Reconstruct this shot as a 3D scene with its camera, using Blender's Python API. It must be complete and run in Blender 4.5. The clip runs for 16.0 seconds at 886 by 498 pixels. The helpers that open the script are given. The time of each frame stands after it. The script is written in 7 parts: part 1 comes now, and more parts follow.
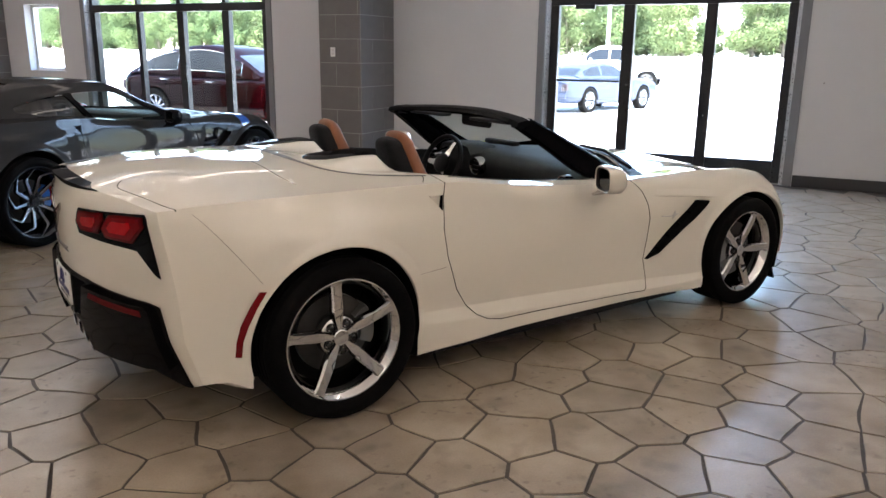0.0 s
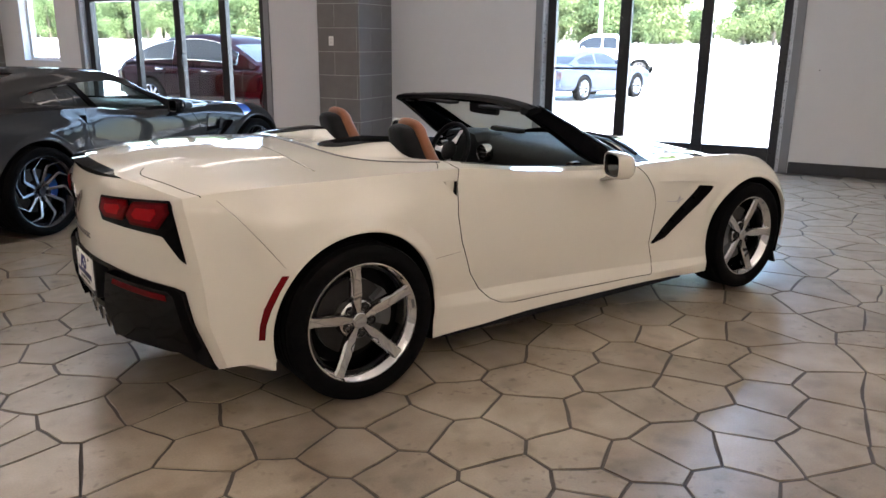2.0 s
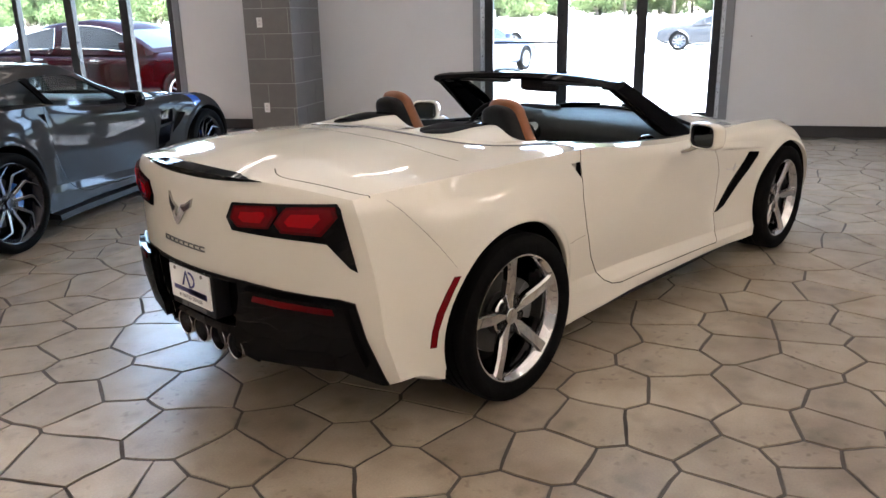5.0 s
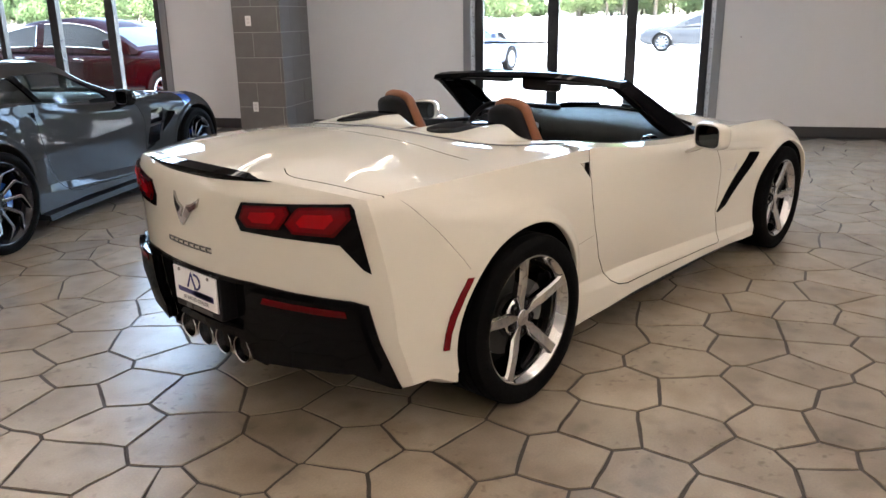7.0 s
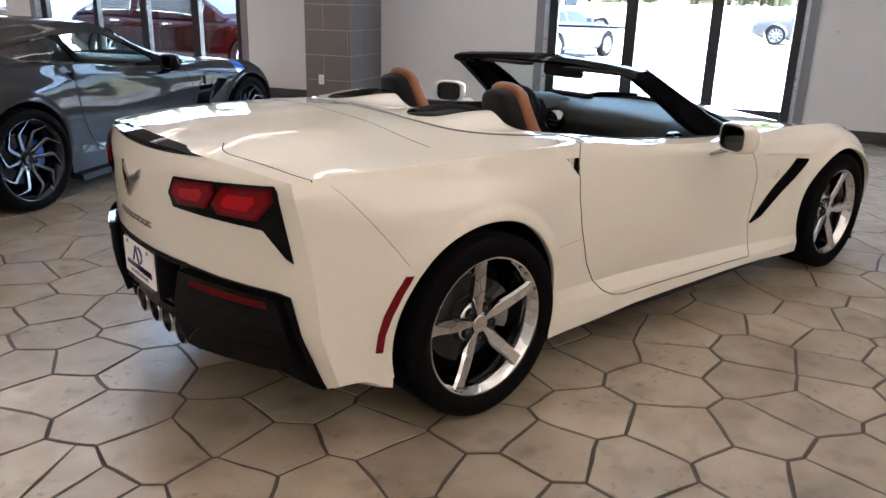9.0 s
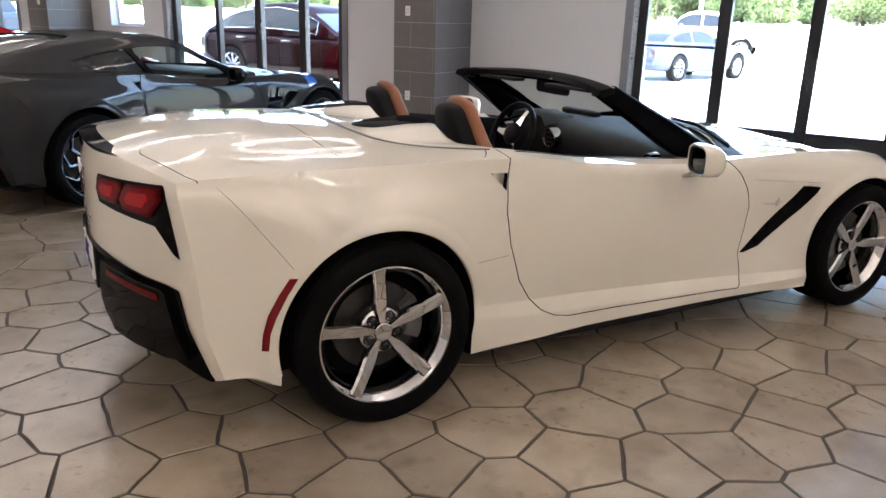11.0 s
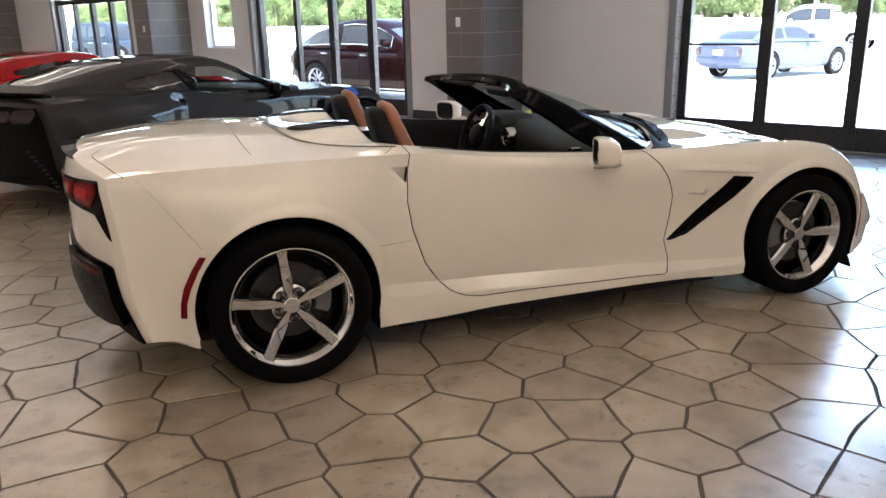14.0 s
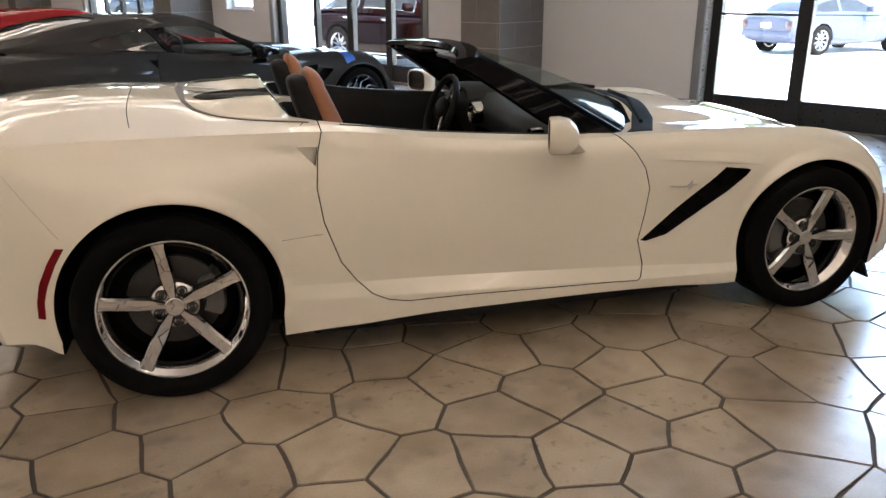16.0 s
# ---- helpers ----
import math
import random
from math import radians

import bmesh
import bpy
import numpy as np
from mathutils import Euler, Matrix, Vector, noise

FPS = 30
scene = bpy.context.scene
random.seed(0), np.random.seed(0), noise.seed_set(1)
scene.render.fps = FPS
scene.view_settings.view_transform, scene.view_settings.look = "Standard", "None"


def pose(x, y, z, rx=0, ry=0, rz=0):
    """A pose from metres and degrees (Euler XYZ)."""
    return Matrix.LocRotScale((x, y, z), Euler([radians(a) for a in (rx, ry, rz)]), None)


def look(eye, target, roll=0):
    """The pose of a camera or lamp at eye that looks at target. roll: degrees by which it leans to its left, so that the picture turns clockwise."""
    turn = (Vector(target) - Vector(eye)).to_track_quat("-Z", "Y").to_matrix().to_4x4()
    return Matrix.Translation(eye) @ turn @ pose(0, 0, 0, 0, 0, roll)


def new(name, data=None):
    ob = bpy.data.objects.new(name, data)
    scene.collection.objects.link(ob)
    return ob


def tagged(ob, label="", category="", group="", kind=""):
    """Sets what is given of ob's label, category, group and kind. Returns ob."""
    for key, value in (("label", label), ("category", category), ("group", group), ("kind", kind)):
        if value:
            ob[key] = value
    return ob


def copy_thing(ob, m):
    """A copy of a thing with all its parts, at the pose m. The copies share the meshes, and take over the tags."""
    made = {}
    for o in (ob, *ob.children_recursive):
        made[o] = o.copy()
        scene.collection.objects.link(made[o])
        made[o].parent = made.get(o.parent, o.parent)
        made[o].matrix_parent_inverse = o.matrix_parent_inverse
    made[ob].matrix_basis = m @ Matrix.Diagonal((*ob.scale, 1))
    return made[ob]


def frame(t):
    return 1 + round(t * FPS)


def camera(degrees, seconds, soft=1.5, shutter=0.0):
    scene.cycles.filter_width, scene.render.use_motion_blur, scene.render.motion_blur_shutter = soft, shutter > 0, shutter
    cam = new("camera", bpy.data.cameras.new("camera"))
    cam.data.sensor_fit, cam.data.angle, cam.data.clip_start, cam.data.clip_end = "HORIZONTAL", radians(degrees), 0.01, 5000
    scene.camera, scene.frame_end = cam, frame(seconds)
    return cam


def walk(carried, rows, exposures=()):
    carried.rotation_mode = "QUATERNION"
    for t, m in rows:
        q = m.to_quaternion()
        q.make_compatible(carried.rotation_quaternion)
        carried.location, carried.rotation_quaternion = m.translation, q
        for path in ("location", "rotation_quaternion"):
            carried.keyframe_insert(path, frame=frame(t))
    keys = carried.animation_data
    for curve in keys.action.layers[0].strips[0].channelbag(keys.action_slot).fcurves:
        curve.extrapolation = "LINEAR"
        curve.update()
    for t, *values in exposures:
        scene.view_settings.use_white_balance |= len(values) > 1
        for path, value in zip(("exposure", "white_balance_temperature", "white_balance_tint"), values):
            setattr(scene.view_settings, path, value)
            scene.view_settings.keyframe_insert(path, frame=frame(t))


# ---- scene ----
EXPOSURES = [(0.0, 4.40, 6460, 17), (1.5, 4.47, 6440, 17), (4.0, 4.67, 6300, 17), (6.5, 4.81, 6550, 16), (9.0, 4.81, 6270, 17), (11.5, 4.69, 6340, 18), (13.5, 4.55, 6600, 18), (16.0, 4.46, 7020, 17)]
cam = camera(59.87, 16.0)
PATH = [
    (0.0, -1.352, -3.534, 1.466, -34.80, -14.36, -0.67),
    (0.5, -1.411, -3.563, 1.466, -34.98, -14.43, -0.66),
    (1.0, -1.418, -3.562, 1.467, -35.09, -14.50, -0.58),
    (1.5, -1.421, -3.551, 1.467, -35.22, -14.74, -0.56),
    (2.0, -1.478, -3.537, 1.463, -35.49, -15.14, -0.51),
    (2.5, -1.536, -3.443, 1.461, -36.25, -15.63, -0.40),
    (3.0, -1.608, -3.249, 1.463, -37.74, -16.09, -0.15),
    (3.5, -1.767, -3.082, 1.458, -39.71, -16.45, 0.13),
    (4.0, -1.965, -2.917, 1.469, -42.16, -16.69, 0.55),
    (6.5, -2.281, -2.498, 1.454, -48.92, -16.55, 1.42),
    (7.0, -2.252, -2.546, 1.456, -47.61, -16.76, 0.85),
    (7.5, -2.154, -2.679, 1.451, -45.98, -17.09, 0.21),
    (8.0, -2.047, -2.768, 1.446, -44.15, -17.62, -0.33),
    (8.5, -1.891, -2.727, 1.431, -42.00, -18.01, -0.97),
    (9.0, -1.721, -2.717, 1.431, -39.61, -18.13, -1.44),
    (11.5, -0.951, -3.391, 1.430, -26.64, -16.82, -1.35),
    (12.0, -0.844, -3.550, 1.440, -24.90, -16.72, -1.08),
    (12.5, -0.663, -3.638, 1.438, -23.37, -16.47, -0.68),
    (13.0, -0.505, -3.717, 1.439, -22.29, -16.35, -0.03),
    (13.5, -0.479, -3.851, 1.437, -21.36, -16.29, 0.68),
    (14.0, -0.439, -3.925, 1.449, -20.46, -16.41, 1.22),
    (14.5, -0.271, -3.960, 1.440, -19.61, -16.69, 1.55),
    (15.0, -0.081, -3.950, 1.434, -18.73, -17.30, 1.30),
    (15.5, 0.042, -3.808, 1.415, -17.82, -17.86, 0.84),
    (16.0, 0.184, -3.565, 1.392, -16.83, -18.60, 0.22),
]
walk(cam, [(t, pose(x, y, z, 90 + pitch, roll, yaw)) for t, x, y, z, yaw, pitch, roll in PATH], EXPOSURES)

# ---- world, sun ----
# The front wall runs along SIDE (s, to the right) and faces the room from OUT (d, outwards).
WALL_TURN = -60.5
WALL = pose(0, 0, 0, 0, 0, WALL_TURN)


def wall_point(s, d, z=0.0):
    return WALL @ Vector((s, d, z))


world = bpy.data.worlds.new("world")
scene.world = world
world.use_nodes = True
wn = world.node_tree.nodes
sky = wn.new("ShaderNodeTexSky")
sky.sky_type = "NISHITA"
sky.sun_disc = False
sky.sun_elevation = radians(58)
sky.sun_rotation = radians(200)
world.node_tree.links.new(sky.outputs["Color"], wn["Background"].inputs["Color"])
wn["Background"].inputs["Strength"].default_value = 0.15

sun = bpy.data.lights.new("sun", "SUN")
sun.energy, sun.angle, sun.color = 2.6, radians(0.5), (1.0, 0.96, 0.90)
sun_ob = new("sun", sun)
sun_ob.matrix_world = look((0, 0, 30), (-6, 14, 0))


def sky_fill(name, s0, s1, watts, colour):
    """An area lamp added inside the transom panes, to strengthen the sky's light."""
    lamp = bpy.data.lights.new(name, "AREA")
    lamp.shape, lamp.size, lamp.size_y = "RECTANGLE", s1 - s0, 0.62
    lamp.energy, lamp.color = watts, colour
    ob = new(name, lamp)
    ob.matrix_world = look(wall_point((s0 + s1) / 2, 6.86, 2.54), wall_point((s0 + s1) / 2, 3.0, 1.0))


sky_fill("sky_fill_doors", -0.7, 2.0, 6.0, (0.46, 0.70, 1.0))
sky_fill("sky_fill_shopfront", -8.9, -5.3, 5, (0.55, 0.76, 1.0))

# ---- materials ----
def material(name, colour, rough=0.5, metal=0.0, **more):
    m = bpy.data.materials.new(name)
    m.use_nodes = True
    b = m.node_tree.nodes["Principled BSDF"]
    b.inputs["Base Color"].default_value = (*colour, 1)
    b.inputs["Roughness"].default_value = rough
    b.inputs["Metallic"].default_value = metal
    for key, value in more.items():
        b.inputs[key.replace("_", " ")].default_value = value
    return m


def texture(m, kind, **sockets):
    n = m.node_tree.nodes.new("ShaderNodeTex" + kind)
    for key, value in sockets.items():
        n.inputs[key].default_value = value
    coord = m.node_tree.nodes.new("ShaderNodeTexCoord")
    m.node_tree.links.new(coord.outputs["Object"], n.inputs["Vector"])
    return n


def ramp(m, source, stops):
    r = m.node_tree.nodes.new("ShaderNodeValToRGB")
    while len(r.color_ramp.elements) < len(stops):
        r.color_ramp.elements.new(0.5)
    for e, (p, c) in zip(r.color_ramp.elements, stops):
        e.position, e.color = p, (*c, 1) if not isinstance(c, float) else (c, c, c, 1)
    m.node_tree.links.new(source, r.inputs["Fac"])
    return r.outputs["Color"]


def mix(m, a, b, factor, how="MIX"):
    n = m.node_tree.nodes.new("ShaderNodeMix")
    n.data_type, n.blend_type = "RGBA", how
    for socket, value in ((n.inputs["Factor"], factor), (n.inputs["A"], a), (n.inputs["B"], b)):
        if isinstance(value, (float, int)):
            socket.default_value = value
        elif isinstance(value, tuple):
            socket.default_value = (*value, 1)
        else:
            m.node_tree.links.new(value, socket)
    return n.outputs["Result"]


def bump(m, height, strength, distance=0.01):
    n = m.node_tree.nodes.new("ShaderNodeBump")
    n.inputs["Strength"].default_value, n.inputs["Distance"].default_value = strength, distance
    m.node_tree.links.new(height, n.inputs["Height"])
    m.node_tree.links.new(n.outputs["Normal"], m.node_tree.nodes["Principled BSDF"].inputs["Normal"])


def plug(m, out, socket):
    m.node_tree.links.new(out, m.node_tree.nodes["Principled BSDF"].inputs[socket])


def mottled(name, a, b, scale, rough, grain=0.0, grain_scale=200.0, rough_spread=0.1, **more):
    """A surface whose colour drifts between a and b, with fine grain in its relief."""
    m = material(name, a, rough, **more)
    big = texture(m, "Noise", Scale=scale, Detail=5.0)
    fine = texture(m, "Noise", Scale=scale * 9, Detail=4.0)
    blend = mix(m, big.outputs["Fac"], fine.outputs["Fac"], 0.35)
    plug(m, ramp(m, blend, [(0.2, a), (0.8, b)]), "Base Color")
    plug(m, ramp(m, fine.outputs["Fac"], [(0.3, max(0.0, rough - rough_spread)), (0.7, min(1.0, rough + rough_spread))]), "Roughness")
    if grain:
        g = texture(m, "Noise", Scale=grain_scale, Detail=3.0)
        bump(m, g.outputs["Fac"], grain, 0.002)
    return m


def paint(name, colour, flake=0.0, rough=0.25, metal=0.0):
    """Car paint: a coloured coat with a clear one over it."""
    m = material(name, colour, rough, metal, Coat_Weight=1.0, Coat_Roughness=0.03)
    peel = texture(m, "Noise", Scale=90.0, Detail=1.0)
    bump(m, peel.outputs["Fac"], 0.02, 0.002)
    if flake:
        f = texture(m, "Noise", Scale=1500.0, Detail=1.0)
        plug(m, ramp(m, f.outputs["Fac"], [(0.35, tuple(c * (1 - flake) for c in colour)), (0.7, tuple(min(1, c * (1 + flake)) for c in colour))]), "Base Color")
    return m


M_WALL = mottled("wall_paint", (0.53, 0.525, 0.525), (0.57, 0.565, 0.565), 1.2, 0.75, 0.25, 260.0)
M_BACK = mottled("rear_wall_paint", (0.70, 0.68, 0.65), (0.75, 0.73, 0.70), 1.2, 0.75, 0.25, 260.0)
M_CEIL = mottled("ceiling_paint", (0.68, 0.66, 0.63), (0.74, 0.72, 0.69), 0.8, 0.9)
M_TILE = mottled("column_tile", (0.105, 0.097, 0.092), (0.15, 0.14, 0.13), 7.0, 0.42, 0.2, 160.0)
M_GROUT = mottled("tile_grout", (0.33, 0.32, 0.31), (0.40, 0.39, 0.38), 8.0, 0.85)
M_TRIM = mottled("steel_trim_paint", (0.16, 0.165, 0.175), (0.19, 0.195, 0.205), 4.0, 0.4)
M_ANOD = mottled("black_anodised", (0.012, 0.012, 0.013), (0.018, 0.018, 0.02), 5.0, 0.35, metal=0.3)
M_ALU = mottled("bare_aluminium", (0.42, 0.43, 0.45), (0.52, 0.53, 0.55), 6.0, 0.32, metal=0.8)
M_RUBBER_BASE = mottled("black_vinyl_base", (0.014, 0.014, 0.016), (0.02, 0.02, 0.022), 5.0, 0.4)
M_PLASTIC_WHITE = material("outlet_plastic", (0.75, 0.74, 0.71), 0.35)
# near-black for hollows, gaps and seams: their darkness is put into the colour
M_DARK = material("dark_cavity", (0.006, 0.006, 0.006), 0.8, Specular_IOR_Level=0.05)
M_COWL = mottled("cowl_plastic", (0.0025, 0.0025, 0.003), (0.005, 0.005, 0.005), 40.0, 0.6, 0.2, 500.0, Specular_IOR_Level=0.04)
M_WHITE = paint("white_paint", (0.620, 0.588, 0.500), 0.0, 0.35)
M_WHITE.node_tree.nodes["Principled BSDF"].inputs["Coat IOR"].default_value = 1.65
M_WHITE.node_tree.nodes["Principled BSDF"].inputs["Specular IOR Level"].default_value = 0.0
M_GREY = paint("grey_metallic_paint", (0.028, 0.0268, 0.0265), 0.4, 0.45, 0.15)
M_GREY.node_tree.nodes["Principled BSDF"].inputs["Specular IOR Level"].default_value = 0.0
M_GREY.node_tree.nodes["Principled BSDF"].inputs["Coat Weight"].default_value = 0.20
M_GREY.node_tree.nodes["Principled BSDF"].inputs["Coat Roughness"].default_value = 0.03
M_RED = paint("red_paint", (0.27, 0.004, 0.006), 0.1, 0.35)
M_RED.node_tree.nodes["Principled BSDF"].inputs["Coat Weight"].default_value = 0.5
M_RED.node_tree.nodes["Principled BSDF"].inputs["Specular IOR Level"].default_value = 0.0
M_GLOSS = paint("gloss_black", (0.003, 0.003, 0.0035), 0.0, 0.3)
M_GLOSS.node_tree.nodes["Principled BSDF"].inputs["Specular IOR Level"].default_value = 0.0
M_GLOSS.node_tree.nodes["Principled BSDF"].inputs["Coat Weight"].default_value = 0.24
M_PILLAR = paint("pillar_black", (0.0025, 0.0025, 0.003), 0.0, 0.3)
M_PILLAR.node_tree.nodes["Principled BSDF"].inputs["Specular IOR Level"].default_value = 0.0
M_PILLAR.node_tree.nodes["Principled BSDF"].inputs["Coat Weight"].default_value = 0.08
M_BLACK = mottled("satin_black", (0.005, 0.005, 0.006), (0.010, 0.010, 0.011), 20.0, 0.5, 0.15, 500.0, Specular_IOR_Level=0.15)
M_TYRE = mottled("tyre_rubber", (0.0022, 0.0022, 0.0022), (0.005, 0.005, 0.005), 12.0, 0.85, 0.2, 300.0, Specular_IOR_Level=0.06)
M_CHROME = material("chrome", (0.47, 0.465, 0.46), 0.04, 1.0)
# near-black, so the cabin's dark reflection is put into the glass colour
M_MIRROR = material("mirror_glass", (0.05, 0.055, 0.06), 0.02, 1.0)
M_STEEL = mottled("cast_steel", (0.20, 0.19, 0.18), (0.30, 0.29, 0.28), 30.0, 0.35, metal=0.9)
M_DISC = mottled("brake_disc_iron", (0.028, 0.027, 0.026), (0.045, 0.043, 0.041), 30.0, 0.42, metal=0.5)
M_LUG = material("lug_steel", (0.05, 0.05, 0.05), 0.25, 0.9)
M_CALIPER = mottled("caliper_grey", (0.07, 0.07, 0.068), (0.10, 0.10, 0.097), 30.0, 0.45)
M_BLUE = paint("blue_paint", (0.02, 0.10, 0.42))
M_RIM_DARK = material("dark_machined_rim", (0.03, 0.03, 0.035), 0.2, 0.6)
M_RIM_EDGE = material("machined_face", (0.16, 0.17, 0.19), 0.22, 1.0)
M_LEATHER = mottled("black_leather", (0.006, 0.006, 0.007), (0.011, 0.011, 0.012), 25.0, 0.55, 0.5, 420.0, Specular_IOR_Level=0.14)
M_TAN = mottled("tan_leather", (0.20, 0.072, 0.028), (0.27, 0.10, 0.042), 25.0, 0.5, 0.5, 420.0)
M_DASH = mottled("dash_vinyl", (0.020, 0.023, 0.024), (0.032, 0.036, 0.037), 18.0, 0.6, 0.5, 600.0, Specular_IOR_Level=0.2)
M_REDLENS = material("red_lens", (0.34, 0.002, 0.005), 0.3, Coat_Weight=0.6, Coat_Roughness=0.02, Specular_IOR_Level=0.0)
M_REDDARK = material("dark_red_lens", (0.075, 0.0005, 0.0015), 0.3, Coat_Weight=0.35, Coat_Roughness=0.02, Specular_IOR_Level=0.0)
M_MARKER = material("marker_lens", (0.13, 0.002, 0.005), 0.2, Coat_Weight=0.4, Coat_Roughness=0.03, Specular_IOR_Level=0.1)
M_LENSMID = material("mid_red_lens", (0.13, 0.001, 0.003), 0.3, Coat_Weight=0.35, Coat_Roughness=0.02, Specular_IOR_Level=0.0)
M_AMBER = material("amber_lens", (0.42, 0.09, 0.03), 0.15)
M_PLATE = material("plate_white", (0.80, 0.80, 0.79), 0.35)
M_INK = material("plate_ink", (0.03, 0.03, 0.16), 0.5)
M_YELLOW = material("yellow_tag", (0.72, 0.60, 0.02), 0.5)
M_SILVER = material("silver_badge", (0.30, 0.29, 0.285), 0.15, 1.0)
M_BADGE_RED = material("badge_red", (0.06, 0.004, 0.005), 0.25, Coat_Weight=0.5)
M_LETTER = material("grey_lettering", (0.07, 0.069, 0.068), 0.3, 0.6)
M_INK_GREY = material("grey_ink", (0.06, 0.06, 0.07), 0.5)
M_BADGE = material("pale_badge_metal", (0.42, 0.41, 0.40), 0.3, 0.8)
M_SEAL = material("grey_seal", (0.09, 0.088, 0.085), 0.6)


def clear(name, tint=(1, 1, 1), rough=0.0, edge=0.9, least=0.05):
    m = bpy.data.materials.new(name)
    m.use_nodes = True
    nt = m.node_tree
    for n in list(nt.nodes):
        nt.nodes.remove(n)
    out = nt.nodes.new("ShaderNodeOutputMaterial")
    t, g, x, f = (nt.nodes.new("ShaderNode" + k) for k in ("BsdfTransparent", "BsdfGlossy", "MixShader", "LayerWeight"))
    t.inputs["Color"].default_value = (*tint, 1)
    g.inputs["Roughness"].default_value = rough
    f.inputs["Blend"].default_value = 0.5
    p, a = nt.nodes.new("ShaderNodeMath"), nt.nodes.new("ShaderNodeMath")
    p.operation, a.operation = "POWER", "MULTIPLY_ADD"
    p.inputs[1].default_value, a.inputs[1].default_value, a.inputs[2].default_value = 5.0, edge, least
    nt.links.new(f.outputs["Facing"], p.inputs[0])
    nt.links.new(p.outputs[0], a.inputs[0])
    nt.links.new(a.outputs[0], x.inputs[0])
    nt.links.new(t.outputs[0], x.inputs[1])
    nt.links.new(g.outputs[0], x.inputs[2])
    nt.links.new(x.outputs[0], out.inputs[0])
    return m


M_PANE = clear("window_glass", (0.92, 0.96, 0.95))
M_WINDSCREEN = clear("windscreen_glass", (0.80, 0.88, 0.86), 0.0, 0.2, 0.035)
M_BAND = clear("shaded_screen_edge", (0.05, 0.055, 0.055), 0.0, 0.10, 0.008)
M_TINT = clear("tinted_glass", (0.03, 0.035, 0.035))


def glow(name, colour, strength):
    m = material(name, (0.8, 0.8, 0.8), 0.5)
    b = m.node_tree.nodes["Principled BSDF"]
    b.inputs["Emission Color"].default_value = (*colour, 1)
    b.inputs["Emission Strength"].default_value = strength
    return m


# glow added over the lamps, to brighten the room off the ceiling
M_FILL_GLOW = glow("fill_glow", (1.0, 0.885, 0.765), 0.70)
M_SLOT = glow("lamp_slot", (1.0, 0.90, 0.78), 0.5)
from mathutils.bvhtree import BVHTree


# ---- mesh tools ----
def part(name, bm, mat, parent=None, label="", smooth=None, local=None):
    """Link a bmesh as one mesh object, under parent if given."""
    me = bpy.data.meshes.new(name)
    bm.normal_update()
    bm.to_mesh(me)
    bm.free()
    for m in mat if isinstance(mat, (list, tuple)) else [mat]:
        me.materials.append(m)
    if smooth is not None:
        me.polygons.foreach_set("use_smooth", [True] * len(me.polygons))
        me.set_sharp_from_angle(angle=radians(smooth))
    ob = new(name, me)
    if parent is not None:
        ob.parent = parent
    if local is not None:
        ob.matrix_basis = local
    return tagged(ob, label)


def words(text, size, mat, parent, label, local):
    """Readable lettering as one thin mesh."""
    curve = bpy.data.curves.new("lettering", "FONT")
    curve.body, curve.size, curve.extrude, curve.align_x = text, size, 0.0006, "CENTER"
    ob = new("lettering", curve)
    dg = bpy.context.evaluated_depsgraph_get()
    dg.update()
    bm = bmesh.new()
    bm.from_mesh(ob.evaluated_get(dg).to_mesh())
    bpy.data.objects.remove(ob)
    bpy.data.curves.remove(curve)
    return part("lettering", bm, mat, parent, label, None, local)


def thing(name, label, category, at=None, group="", kind=""):
    ob = new(name)
    ob.empty_display_size = 0.1
    if at is not None:
        ob.matrix_world = at
    return tagged(ob, label, category, group, kind)


def add_box(bm, x0, x1, y0, y1, z0, z1, bevel=0.0):
    v = [bm.verts.new(p) for p in ((x0, y0, z0), (x1, y0, z0), (x1, y1, z0), (x0, y1, z0), (x0, y0, z1), (x1, y0, z1), (x1, y1, z1), (x0, y1, z1))]
    fs = [bm.faces.new([v[i] for i in f]) for f in ((0, 3, 2, 1), (4, 5, 6, 7), (0, 1, 5, 4), (1, 2, 6, 5), (2, 3, 7, 6), (3, 0, 4, 7))]
    if bevel:
        bmesh.ops.bevel(bm, geom=list({e for f in fs for e in f.edges}), offset=bevel, segments=2, affect="EDGES", profile=0.5)
    return bm


def box(x0, x1, y0, y1, z0, z1, bevel=0.0):
    return add_box(bmesh.new(), x0, x1, y0, y1, z0, z1, bevel)


def add_loft(bm, rings, closed=True, caps=True):
    """Skin a row of rings of points; each ring has as many points."""
    grid = [[bm.verts.new(p) for p in r] for r in rings]
    n = len(rings[0])
    for a, b in zip(grid, grid[1:]):
        for i in range(n if closed else n - 1):
            j = (i + 1) % n
            bm.faces.new((a[i], a[j], b[j], b[i]))
    if caps and closed:
        bm.faces.new(grid[0][::-1])
        bm.faces.new(grid[-1])
    return grid


def add_tube(bm, points, radius, sides=8, flat=1.0, up=Vector((0, 0, 1)), taper=None):
    """A tube along points; radius may be one number or one for each point."""
    pts = [Vector(p) for p in points]
    rings = []
    for i, p in enumerate(pts):
        d = (pts[min(i + 1, len(pts) - 1)] - pts[max(i - 1, 0)]).normalized()
        a = d.cross(up)
        a = a.normalized() if a.length > 1e-4 else d.orthogonal().normalized()
        b = a.cross(d).normalized()
        r = radius[i] if isinstance(radius, (list, tuple)) else radius
        rings.append([p + a * (r * math.cos(k * 2 * math.pi / sides)) + b * (r * flat * math.sin(k * 2 * math.pi / sides)) for k in range(sides)])
    add_loft(bm, rings)
    return bm


